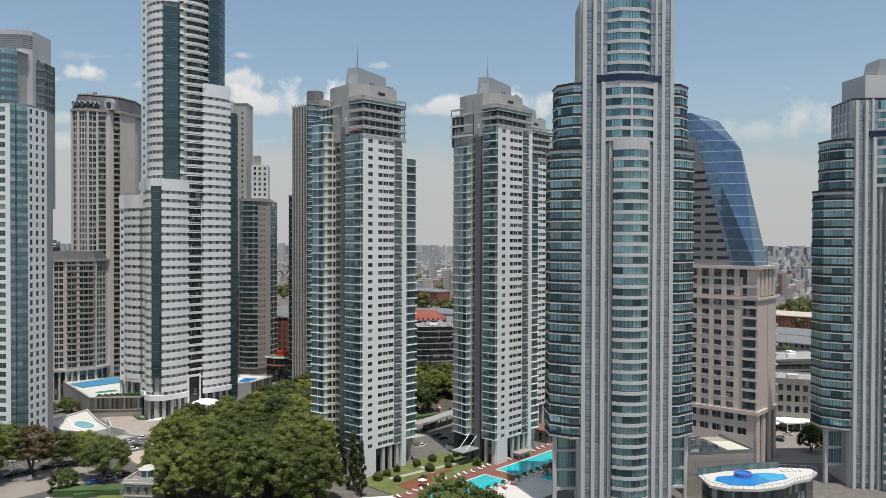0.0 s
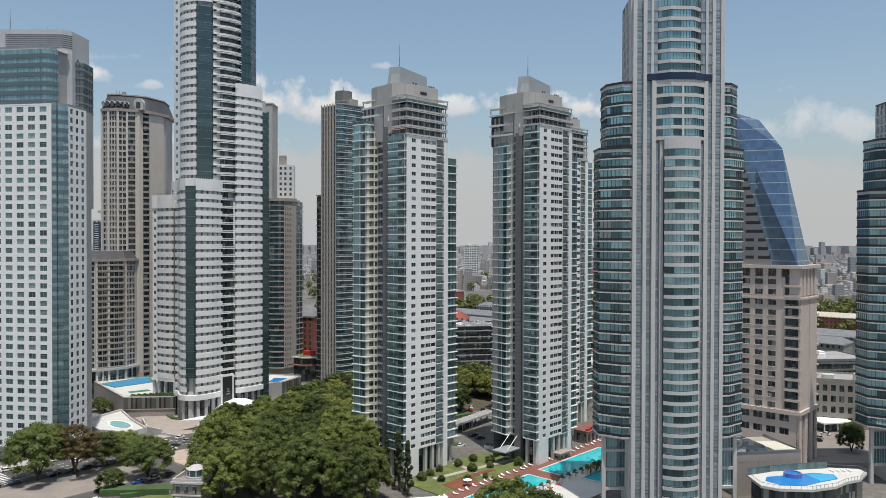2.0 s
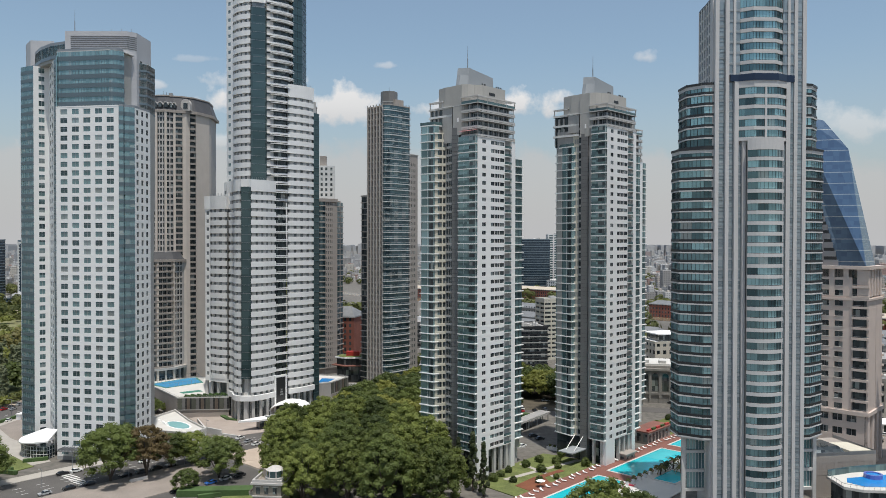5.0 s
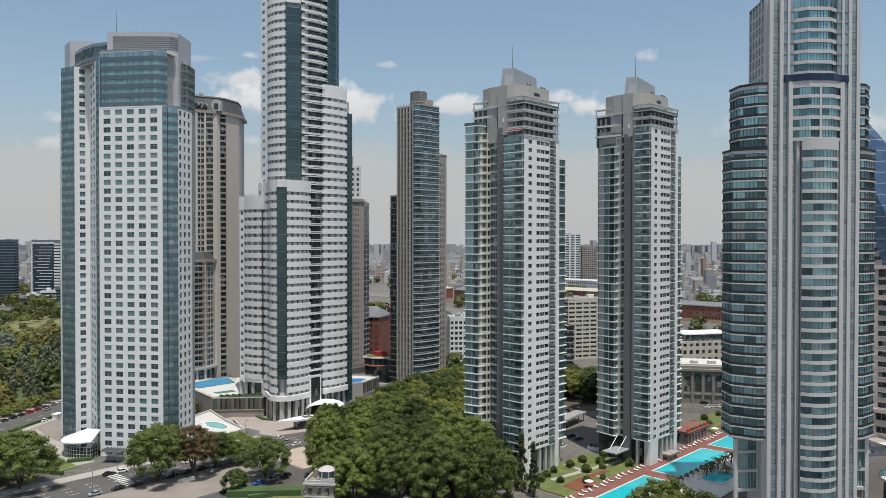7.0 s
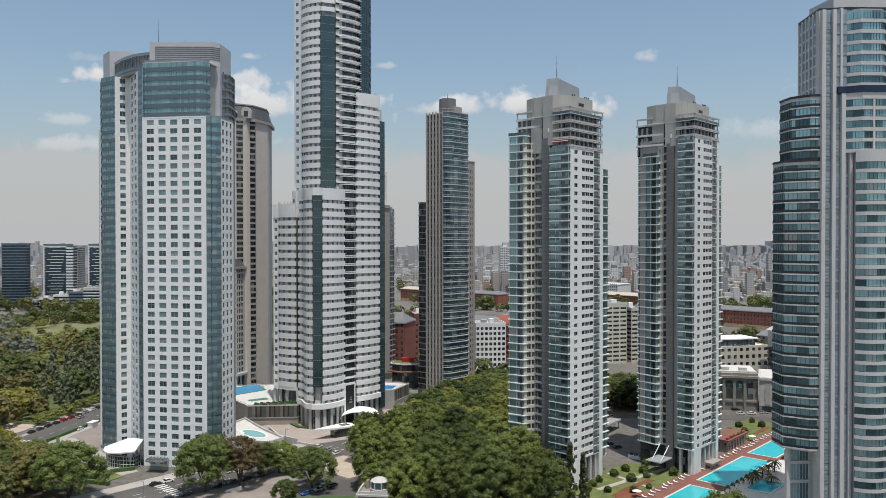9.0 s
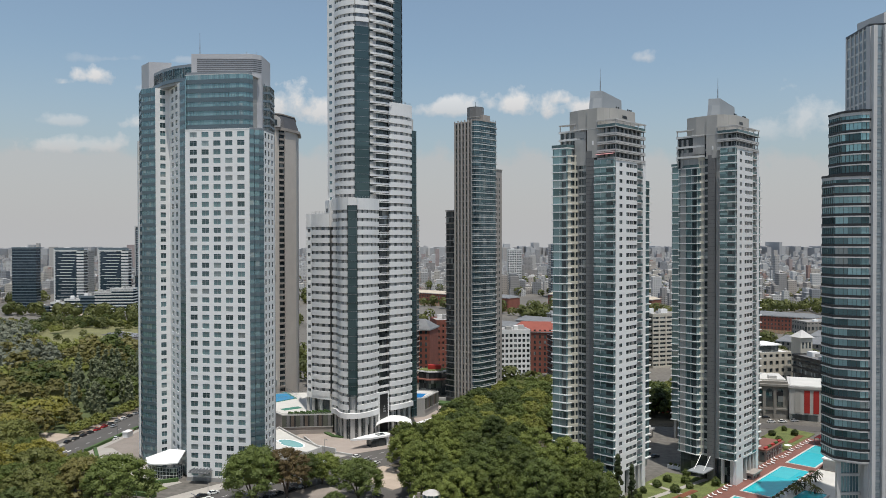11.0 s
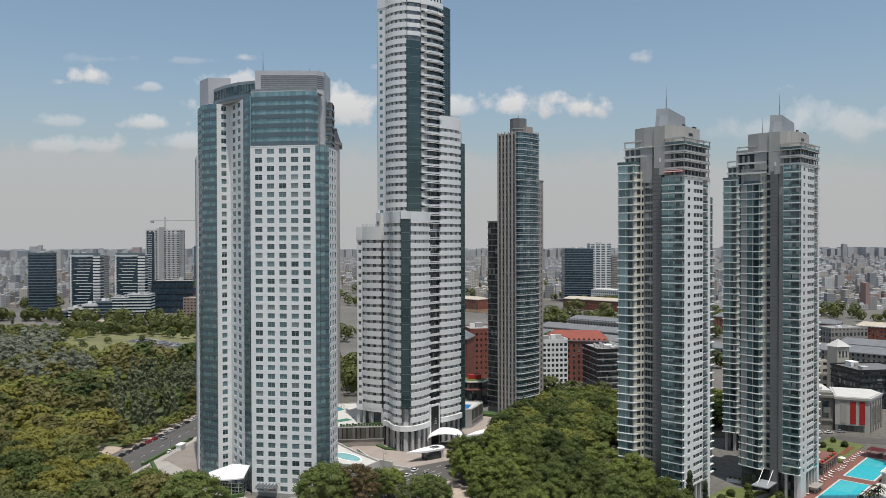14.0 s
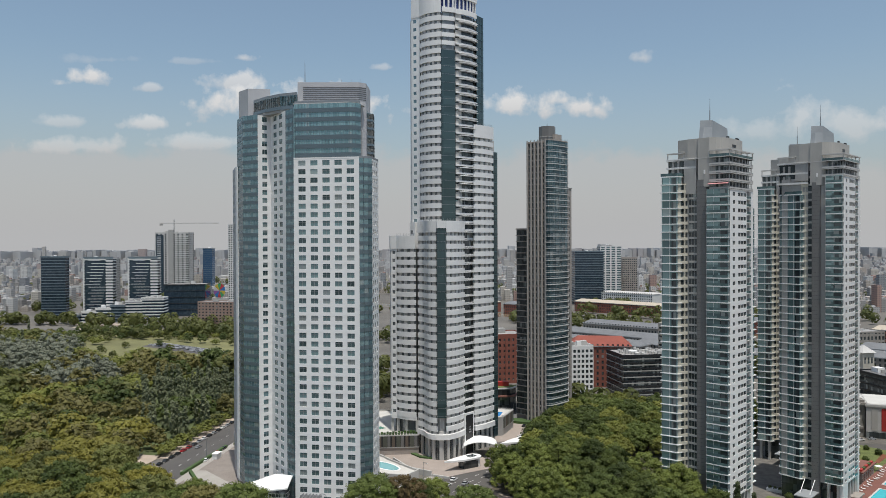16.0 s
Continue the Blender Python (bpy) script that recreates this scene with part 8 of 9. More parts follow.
block("office_block", "low dark office building with flat roof", -95, 650, 46, 30, 20, -42, DARKWALL, fh=3.6, sill=1.2, pier=0)
# grey-roofed sheds and brick warehouses along the docks
AX = -42.5
for k, (x, y, ln, w, h) in enumerate(((-60, 760, 130, 22, 13), (-20, 800, 150, 22, 13), (40, 705, 120, 20, 12), (20, 860, 150, 24, 14))):
    gabled("dock_shed", "long grey-roofed dock building", x, y, ln, w, h, AX, OLDSTONE, TINROOF, 4, group="dock sheds")
for k, (x, y, ln) in enumerate(((-150, 1205, 110), (-50, 1115, 60), (60, 1155, 170), (190, 880, 130), (300, 780, 130), (420, 650, 120))):
    gabled("brick_warehouse", "long red brick dock warehouse", x, y, ln, 26, 15, AX, BRICKTOWN, BEIGEROOF if k % 2 == 0 else TINROOF, 3.5, group="dock warehouses")
slab("dock_water", [(-330, 1330), (-300, 1355), (560, 560), (520, 525)], 0.3, WATER, "brown water of the dock basin", category="water")
gabled("neoclassical_building", "white neoclassical building with flat roof", 120, 1250, 90, 40, 22, AX, OFFWHITE, PALE, 2)
block("office_tower", "dark blue glass office tower", 80, 1270, 48, 36, 88, 0, STEELBLUE, NAVYGLASS := glazing("slate_glass", (0.03, 0.05, 0.07), (0.06, 0.09, 0.12), metal=0.3, blind=0.0), fh=4.0, sill=0.9, bay=0, pier=0)
block("office_tower", "pale office tower with white edge", 130, 1310, 36, 30, 96, 0, OFFWHITE, BAYGLASS, fh=4.0, sill=1.6, bay=9, pier=2.5)
block("apartment_block", "brown apartment block beyond the docks", 172, 1330, 26, 20, 76, 0, TAUPE, fh=3.2)
block("apartment_block", "white apartment block beyond the docks", 20, 1420, 26, 20, 78, 0, OFFWHITE, fh=3.2)
# street with the arcaded hall
def arcade():
    tw = thing("arcaded_hall", "grey stone hall with tall arched windows and white roof", "building", 42, 419.5, 0, -12)
    core(tw, [(0, 0.6), (50, 0.6), (50, 24), (0, 24)], 0, 20, OLDSTONE)
    for k in range(9):
        x0 = 2.0 + 5.3 * k
        fr = part("arch_window", Geo().prism([(x0, 0.5), (x0 + 3.2, 0.5), (x0 + 3.2, 0.7), (x0, 0.7)], 6.5, 14.5), DARKGLASS, tw)
        g = Geo()
        for j in range(6):
            a0, a1 = math.pi * j / 6, math.pi * (j + 1) / 6
            g.hexa([(x0 + 1.6 + 1.6 * math.cos(a1), 0.4, 14.5 + 1.6 * math.sin(a1)), (x0 + 1.6 + 1.6 * math.cos(a0), 0.4, 14.5 + 1.6 * math.sin(a0)), (x0 + 1.6 + 1.6 * math.cos(a0), 0.7, 14.5 + 1.6 * math.sin(a0)), (x0 + 1.6 + 1.6 * math.cos(a1), 0.7, 14.5 + 1.6 * math.sin(a1)),
                    (x0 + 1.6 + 0.01 * math.cos(a1), 0.4, 14.5), (x0 + 1.6 + 0.01 * math.cos(a0), 0.4, 14.5), (x0 + 1.6 + 0.01 * math.cos(a0), 0.7, 14.5), (x0 + 1.6 + 0.01 * math.cos(a1), 0.7, 14.5)])
        part("arch_head", g, DARKGLASS, fr)
        part("pier", Geo().box(x0 - 1.7, x0 - 0.4, 0.0, 0.7, 0, 17), OLDSTONE, tw)
    part("base_band", Geo().box(0, 50, 0.1, 0.7, 4.6, 5.6), OLDSTONE, tw)
    part("cornice", Geo().box(-0.6, 50.6, -0.6, 24.6, 17.4, 18.6), OLDSTONE, tw)
    part("roof", Geo().box(0.5, 49.5, 2.5, 23, 20, 20.8), STONEDECK, tw)
    for k in range(5):
        part("roof_plant", Geo().box(5 + 9 * k, 9 + 9 * k, 4, 8, 20.8, 22.4), PALE, tw)
    hall = thing("grey_hall", "grey concrete hall with two red upright panels", "building", 91, 408, 0, -22)
    pl = [(0, 0), (16.2, 0), (24.4, 19.3), (20, 30), (0, 30)]
    core(hall, pl, 0, 18, PALE)
    for x0, wide, mat in ((2.6, 2.8, CONCRETE), (7.2, 2.7, REDPAINT), (11.6, 2.7, REDPAINT)):
        part("upright_panel", Geo().box(x0, x0 + wide, -0.15, 0.0, 4.2, 16.2), mat, hall)
    part("glass_band", Geo().box(0, 14, -0.1, 0.0, 0.3, 3.4), DARKGLASS, hall)
    for k in range(5):
        part("pilaster", Geo().along(pl[1], pl[2], 1.0 + 4.3 * k, 2.6 + 4.3 * k, 0, 0.5, 0, 16), OLDSTONE, hall)
        part("window", Geo().along(pl[1], pl[2], 3.1 + 4.3 * k, 4.7 + 4.3 * k, 0, 0.1, 3, 13), DARKGLASS, hall)
    part("cornice", ring_band(pl, -0.4, 0.5, 17, 18.2, closed=True), PALE, hall)
    part("roof", Geo().prism(offset(pl, -0.8), 18, 18.4), STONEDECK, hall)


arcade()
hb = block("grand_block", "ivory block with arched windows and a white roof", 96, 505, 46, 26, 20, 14, IVORY, fh=5.0, sill=2.4, bay=4.5, pier=2.2, roof=WHITE)
part("attic", Geo().box(6, 40, 6, 22, 20, 24.5), DARKGLASS, hb)
part("attic_roof", Geo().box(4.5, 41.5, 4.5, 23.5, 24.5, 25.2), WHITE, hb)
tt = thing("clock_tower", "square pale tower with a pyramid roof", "tower", 139, 500, 0, 14)
core(tt, [(0, 0), (9, 0), (9, 9), (0, 9)], 0, 32, IVORY)
part("roof", Geo().prism(offset([(0, 0), (9, 0), (9, 9), (0, 9)], 0.9), 32, 36.5, [(4.2, 4.2), (4.8, 4.2), (4.8, 4.8), (4.2, 4.8)]), PALE, tt)
for k in range(3):
    part("window", Geo().box(1.2 + 2.6 * k, 2.5 + 2.6 * k, -0.08, 0.02, 25, 29), DARKGLASS, tt)
block("office_block", "dark office block with white roof plant", 166, 440, 70, 34, 18, 8, DARKWALL, fh=4, sill=1.0, bay=0, pier=0)
block("office_block", "black glass office block with roof machines", 131, 458, 34, 28, 23, 8, BLACK, fh=4, sill=0.9, bay=0, pier=0, roof=DARKWALL)
block("office_block", "grey stone building with square windows", 148, 366, 60, 22, 22, -20, OLDSTONE, fh=5, sill=2.0, bay=3.6, pier=1.5)
gabled("dock_shed", "long dark-roofed dock building", 170, 610, 120, 22, 16, AX, OLDSTONE, TINROOF, 4, group="dock sheds")
gabled("dock_shed", "long dark-roofed dock building", 210, 640, 120, 22, 16, AX, OLDSTONE, TINROOF, 4, group="dock sheds")
block("old_mansion", "pale grey columned mansion among trees", 255, 740, 40, 24, 16, 10, OLDSTONE, fh=6, sill=2.4, bay=4, pier=1.6)

# ---- office quarter beyond the park ----
block("office_tower", "dark glass office tower beyond the park", -706, 1080, 34, 14, 86, 4, STEELBLUE, NAVYGLASS, fh=4.0, sill=1.0, bay=0, pier=0, group="office towers")
for x in (-643, -580):
    tw = block("office_tower", "white framed office tower with blue glass bands", x, 1075, 40, 15, 83, 4, OFFWHITE, NAVYGLASS, fh=4.2, sill=0.9, bay=0, pier=0, group="office towers")
    g = Geo()
    for k in range(20):
        g.box(30.5, 40.2, -0.25, 0.3, k * 4.15, k * 4.15 + 2.5).box(-0.2, 3.0, -0.25, 0.3, k * 4.15, k * 4.15 + 1.6)
    tagged(part("edge_banding", g, OFFWHITE, tw), kind="stuff")
    part("dark_field", Geo().box(2, 30, -0.3, 0.1, 8, 81), NAVYGLASS, tw)
    g = Geo()
    for k in range(18):
        g.box(3 + (k * 5) % 9, 30 - (k * 7) % 8, -0.6, -0.1, 9.6 + k * 4.15, 10.3 + k * 4.15)
    tagged(part("white_banding", g, OFFWHITE, tw), kind="stuff")
    part("frame_side", Geo().box(-0.6, 0.8, -0.8, 0.4, 0, 84), OFFWHITE, tw)
    part("frame_top", Geo().box(-0.6, 31, -0.8, 0.4, 81, 83), OFFWHITE, tw)
    part("crown_rail", Geo().box(-0.5, 40.5, -0.5, 0.5, 83, 86), STEELBLUE, tw)
for k, (x, w, h) in enumerate(((-634, 16, 9), (-617, 18, 14), (-600, 20, 18), (-582, 20, 22), (-563, 22, 27), (-543, 30, 31))):
    block("stepped_block", "stepped white and dark office terrace", x, 1010 + 3 * k, w, 22, h, 4, OFFWHITE if k % 3 else STEELBLUE, NAVYGLASS, fh=4.0, sill=1.5, bay=0, pier=0, group="stepped offices")
block("black_building", "black glass office box", -536, 1090, 58, 40, 45, 6, BLACK, NAVYGLASS, fh=9, sill=0.8, bay=0, pier=0)
block("apartment_block", "long brown and white apartment block", -436, 930, 60, 20, 33, -12, material("rosy_render", (0.33, 0.235, 0.20), 0.8, vary=0.1), fh=3.6, sill=1.8, bay=4.5, pier=2.2)
block("apartment_block", "grey apartment block near the offices", -670, 1180, 26, 20, 80, 0, GREY, fh=3.3)
block("office_tower", "tall white apartment tower near the park edge", -531, 1400, 30, 24, 138, 0, OFFWHITE, fh=3.4, sill=1.5, bay=4)
block("office_tower", "slim blue glass tower", -641, 1600, 20, 20, 92, 0, STEELBLUE, BLUEGLASS, fh=4, sill=0.5, bay=0, pier=0)
ct = block("unfinished_tower", "bare concrete tower under construction with a crane", -699, 1490, 66, 30, 124, 0, PALE, fh=3.6, sill=1.2, bay=8, pier=4.5)
part("core_wall", Geo().box(26, 36, -0.6, 6, 0, 130), GREY, ct)
part("dark_field", Geo().box(2, 17, -0.7, 0.1, 4, 120), NAVYGLASS, ct)
g = Geo()
for k in range(32):
    g.box(40, 65, -1.6, 0.2, 4 + k * 3.6, 5.3 + k * 3.6).box(4, 12, -1.0, -0.1, 4 + k * 3.6, 4.9 + k * 3.6)
tagged(part("balcony_banding", g, OFFWHITE, ct), kind="stuff")
cr = thing("tower_crane", "white tower crane on the unfinished tower", "crane", -665, 1500, 124)
part("mast", Geo().box(-1, 1, -1, 1, 0, 26), PALE, cr)
part("jib", Geo().box(-28, 88, -0.8, 0.8, 18, 19.6), PALE, cr)
part("counterweight", Geo().box(-28, -22, -1.5, 1.5, 14.5, 18), GREY, cr)
mu = thing("painted_dome", "round screen painted in bright coloured facets", "mural", -474, 1150)
cols = [(0.03, 0.16, 0.42), (0.45, 0.05, 0.06), (0.05, 0.3, 0.12), (0.5, 0.38, 0.05), (0.5, 0.5, 0.5), (0.25, 0.1, 0.3)]
for k in range(10):
    a0, a1 = radians(36 * k), radians(36 * (k + 1))
    g = Geo()
    i0 = [(0, -0.4, 33), (9 * math.cos(a0), -0.4, 33 + 11 * math.sin(a0)), (9 * math.cos(a1), -0.4, 33 + 11 * math.sin(a1))]
    g.v += i0 + [(px, 0.4, pz) for px, _, pz in i0]
    g.f += [(0, 2, 1), (3, 4, 5), (0, 1, 4, 3), (1, 2, 5, 4), (2, 0, 3, 5)]
    part("facet", g, material("facet_paint", cols[k % 6], 0.7), mu)
part("base", Geo().box(-12, 12, 0, 8, 0, 22), PALE, mu)


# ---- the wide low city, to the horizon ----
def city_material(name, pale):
    """Plaster, brick and concrete walls with rows of windows, every house its own tone; pale: how much distance haze is
    painted into the tones.
    """
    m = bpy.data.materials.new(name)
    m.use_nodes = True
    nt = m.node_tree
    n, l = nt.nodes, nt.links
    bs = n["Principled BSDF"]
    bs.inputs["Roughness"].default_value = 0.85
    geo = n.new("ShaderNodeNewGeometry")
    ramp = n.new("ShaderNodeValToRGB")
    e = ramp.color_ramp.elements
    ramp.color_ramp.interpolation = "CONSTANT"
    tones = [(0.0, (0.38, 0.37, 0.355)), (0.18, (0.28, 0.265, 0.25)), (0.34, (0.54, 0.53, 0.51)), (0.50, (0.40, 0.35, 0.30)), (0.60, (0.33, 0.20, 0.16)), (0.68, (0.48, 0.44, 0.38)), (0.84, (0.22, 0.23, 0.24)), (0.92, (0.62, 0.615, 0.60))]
    # distance haze painted into the base colours: tones fade towards one grey
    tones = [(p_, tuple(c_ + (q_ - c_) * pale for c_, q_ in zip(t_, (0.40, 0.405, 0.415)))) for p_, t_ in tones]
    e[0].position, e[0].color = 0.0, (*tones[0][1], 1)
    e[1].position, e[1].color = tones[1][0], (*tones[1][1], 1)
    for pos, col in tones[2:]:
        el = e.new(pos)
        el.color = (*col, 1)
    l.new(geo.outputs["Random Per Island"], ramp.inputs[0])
    tc = n.new("ShaderNodeTexCoord")
    sp = n.new("ShaderNodeSeparateXYZ")
    l.new(tc.outputs["Object"], sp.inputs[0])

    def mth(op, a, b):
        q = n.new("ShaderNodeMath")
        q.operation = op
        for i, v in enumerate((a, b)):
            if isinstance(v, (int, float)):
                q.inputs[i].default_value = v
            else:
                l.new(v, q.inputs[i])
        return q.outputs[0]

    zf = mth("LESS_THAN", mth("FRACT", mth("DIVIDE", sp.outputs[2], 3.2), 0), 0.45)
    xf = mth("LESS_THAN", mth("FRACT", mth("DIVIDE", mth("ADD", sp.outputs[0], sp.outputs[1]), 3.4), 0), 0.55)
    nz = n.new("ShaderNodeSeparateXYZ")
    l.new(geo.outputs["Normal"], nz.inputs[0])
    wall = mth("LESS_THAN", mth("ABSOLUTE", nz.outputs[2], 0), 0.5)
    win = mth("MULTIPLY", mth("MULTIPLY", zf, xf), wall)
    mx = n.new("ShaderNodeMix")
    mx.data_type = "RGBA"
    # the painted haze weakens the windows as well
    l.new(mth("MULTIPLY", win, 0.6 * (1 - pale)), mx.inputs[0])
    l.new(ramp.outputs[0], mx.inputs[6])
    mx.inputs[7].default_value = (0.06, 0.065, 0.07, 1)
    l.new(mx.outputs[2], bs.inputs["Base Color"])
    return m


# three depths of city, with more haze in the wall colour farther off
FARCITY = city_material("slightly_hazed_city_walls", 0.15)
HAZECITY = city_material("hazed_distant_walls", 0.5)
RIMCITY = city_material("hazed_horizon_walls", 0.85)
rg = random.Random(3)


def far_box(g, x, y, w, d, h):
    g.box(x - w / 2, x + w / 2, y - d / 2, y + d / 2, 0, h)
    if rg.random() < 0.6:
        a, b = x + rg.uniform(-0.3, 0.1) * w, y + rg.uniform(-0.3, 0.1) * d
        g.box(a, a + w * 0.35, b, b + d * 0.35, h, h + rg.uniform(1.5, 4))


near_city, mid_city = Geo(), Geo()
for _ in range(12500):
    y = 1120 * (4300 / 1120) ** (rg.random() ** 1.15)
    x = rg.uniform(-0.72 * y - 180, 0.72 * y + 60)
    if x < -200 and y < 1500 and x > -780:
        continue
    if y < 1350 and 40 < x < 220:
        continue
    if x < 560 and y < 1400 - 0.9 * (x + 330) + 220 and x > -330:
        continue
    r = rg.random()
    h = rg.uniform(5, 13) if r < 0.76 else rg.uniform(13, 24) if r < 0.955 else rg.uniform(24, 42) if r < 0.996 else rg.uniform(42, 66)
    grow = 1.0 if y < 1800 else 1.5
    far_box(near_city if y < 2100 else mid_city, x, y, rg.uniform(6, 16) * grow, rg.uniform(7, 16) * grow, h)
for _ in range(16):
    x, y = rg.uniform(-900, 900), rg.uniform(1700, 4200)
    far_box(near_city if y < 2100 else mid_city, x * y / 1500, y, rg.uniform(16, 26), rg.uniform(14, 22), rg.uniform(46, 84))
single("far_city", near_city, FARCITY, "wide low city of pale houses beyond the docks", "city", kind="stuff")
single("far_city", mid_city, HAZECITY, "hazed distant city reaching the horizon", "city", kind="stuff")
# the last rim of the city, where land meets sky
g = Geo()
for k in range(420):
    x = -4300 + k * 20.5 + rg.uniform(-6, 6)
    w, h = rg.uniform(14, 40), rg.uniform(48, 60) if rg.random() < 0.96 else rg.uniform(60, 84)
    g.box(x, x + w, 4600 + rg.uniform(-90, 90), 4720, 0, h)
single("backdrop", g, RIMCITY, "hazed rim of the city on the horizon", "backdrop", kind="structure")


# ---- parked cars ----
def side_solid(profile, y0, y1, inset=0.0, geo=None):
    """A solid with a side profile (x, z) between y0 and y1, drawn in by inset where z is high."""
    geo = geo or Geo()
    k, n = len(geo.v), len(profile)
    top = max(z for _, z in profile)
    low = min(z for _, z in profile)
    for yy, sgn in ((y0, 1), (y1, -1)):
        geo.v += [(x, yy + sgn * inset * (z - low) / (top - low), z) for x, z in profile]
    geo.f += [tuple(range(k, k + n)), tuple(range(k + 2 * n - 1, k + n - 1, -1))]
    geo.f += [(k + i, k + n + i, k + n + (i + 1) % n, k + (i + 1) % n) for i in range(n)]
    return geo


def wheel_mesh():
    g = Geo()
    ring = [(0.32 * math.cos(6.2832 * i / 10), 0.32 + 0.32 * math.sin(6.2832 * i / 10)) for i in range(10)]
    return side_solid(ring, -0.11, 0.11, geo=g).mesh("wheel")


TYRE = material("black_tyre", (0.02, 0.02, 0.02), 0.85, vary=0.1)
LAMPGLASS = material("car_lamp", (0.6, 0.58, 0.52), 0.2, vary=0.02)
CARGLASS = material("dark_car_glass", (0.02, 0.024, 0.028), 0.08, vary=0.05)
PAINTS = {"white": (0.75, 0.75, 0.73), "silver": (0.42, 0.43, 0.44), "black": (0.018, 0.018, 0.02), "dark grey": (0.07, 0.072, 0.078), "red": (0.35, 0.02, 0.025), "blue": (0.03, 0.12, 0.38)}
WHEEL = wheel_mesh()


def car_kind(colour, van=False):
    paint = material(colour.replace(" ", "_") + "_car_paint", PAINTS[colour], 0.25, metal=0.2 if colour in ("silver", "dark grey") else 0.0, vary=0.03)
    c_ = thing("van" if van else "car", colour + (" delivery van parked at the kerb" if van else " car parked at the kerb"), "van" if van else "car", 0, 0, 0, 0, "parked cars")
    if van:
        body = side_solid([(-2.5, 0.35), (2.5, 0.35), (2.5, 1.0), (1.7, 1.25), (1.1, 2.1), (-2.45, 2.15), (-2.5, 1.2)], -0.95, 0.95, 0.12)
        glass = side_solid([(0.2, 1.25), (1.62, 1.28), (1.08, 2.0), (0.2, 2.0)], -0.97, 0.97, 0.09)
    else:
        body = side_solid([(-2.15, 0.3), (2.15, 0.3), (2.2, 0.62), (2.05, 0.8), (0.95, 0.95), (-1.55, 0.98), (-2.1, 0.92), (-2.2, 0.6)], -0.86, 0.86, 0.06)
        glass = side_solid([(-1.7, 0.93), (1.15, 0.93), (0.42, 1.38), (-1.2, 1.40)], -0.81, 0.81, 0.16)
        part("roof", side_solid([(-1.15, 1.37), (0.38, 1.36), (0.22, 1.46), (-1.0, 1.47)], -0.66, 0.66, 0.08), paint, c_)
    part("body", body, paint, c_)
    part("window_band", glass, CARGLASS, c_)
    for wx in (-1.35, 1.35):
        for wy in (-0.8, 0.8):
            part("wheel", WHEEL, TYRE, c_, at=(wx, wy, 0))
    for wy in (-0.6, 0.6):
        part("headlight", Geo().box(2.12, 2.22, wy - 0.18, wy + 0.18, 0.58, 0.74), LAMPGLASS, c_)
    return c_


rng = random.Random(23)
fleet = {k: car_kind(k) for k in PAINTS}
fleet["van"] = car_kind("white", van=True)
park_at = []
colours = ("black", "dark grey", "silver", "white", "black", "dark grey", "red", "silver")
for k in range(15):
    park_at.append((-271.0 + k * 0.80, 361 + k * 6.0, 82.5, rng.choice(colours)))
park_at += [(-279.0, 348, 20, "van"), (-251.0, 367, 262, "white"), (-249.4, 380, 262, "red"), (-248.4, 388, 262, "black"), (-262.5, 392, 82, "silver")]
for u, c_, col in ((-11, -3.2, "black"), (-6, -3.2, "white"), (12, -3.4, "white"), (18, -3.4, "silver"), (30, -3.2, "black"), (40, -3.0, "white"), (46, -3.0, "van"), (52, -3.0, "silver"),
                   (-16, 15.6, "black"), (-9, 15.6, "dark grey"), (4, 15.6, "black"), (10, 15.6, "dark grey"), (16, 15.6, "black"), (22, 15.6, "silver"), (-24, 15.6, "silver"), (17, 3.5, "white"), (-40, 7, "dark grey"),
                   (8, 46.0, "black"), (14, 46.2, "black"), (21, 46.4, "blue"), (27, 46.2, "silver"), (33, 46.2, "dark grey"), (2, 55.0, "white"), (-12, 55, "black")):
    park_at.append((*city(u, -c_, -173, 290), 47.5 + (180 if c_ > 10 else 0), col))
park_at += [(-2.0, 342, 30, "dark grey"), (0.5, 337, 30, "dark grey"), (-8.3, 325, 50, "white"), (79, 402, 8, "white"), (85, 402.5, 8, "white"), (80, 412, 8, "black"), (92, 404, 8, "silver"), (13, 417, 12, "silver"),
            (-38.8, 489, 100, "black"), (-46, 489, 12, "red"), (-32, 481, 12, "white"), (-52, 487, 12, "dark grey"), (-25, 499, 12, "silver"), (30, 424, 12, "red"), (36, 425.5, 12, "white"), (44, 427, 12, "black"), (-99.5, 428, 40, "white"), (-89.5, 435, 60, "black"),
            (-131, 336.5, 60, "white"), (-126, 331, 60, "silver"), (-121.5, 326.5, 60, "white"), (-134, 329, 50, "white"), (-128.5, 323, 50, "dark grey"), (-2, 392, 100, "red"), (-1.5, 398, 100, "white"), (4.5, 393, 100, "black"), (-7.5, 394, 100, "dark grey"), (10, 396, 100, "silver"), (-13, 396, 100, "black"), (125, 332, 20, "black"), (132, 330, 20, "silver"), (150, 340, 130, "silver"), (156, 346, 130, "white"), (147, 335, 130, "black"), (160, 342, 40, "dark grey"), (-128, 318, 20, "white"), (142, 344, 60, "dark grey")]
used = set()
for i_, (x, y, a_, col) in enumerate(park_at):
    m = pose(x, y, 0.055 if i_ < 44 else 0.012, 0, 0, a_)
    if col in used:
        copy_scaled(fleet[col], m)
    else:
        fleet[col].matrix_world = m
        used.add(col)
g = Geo()
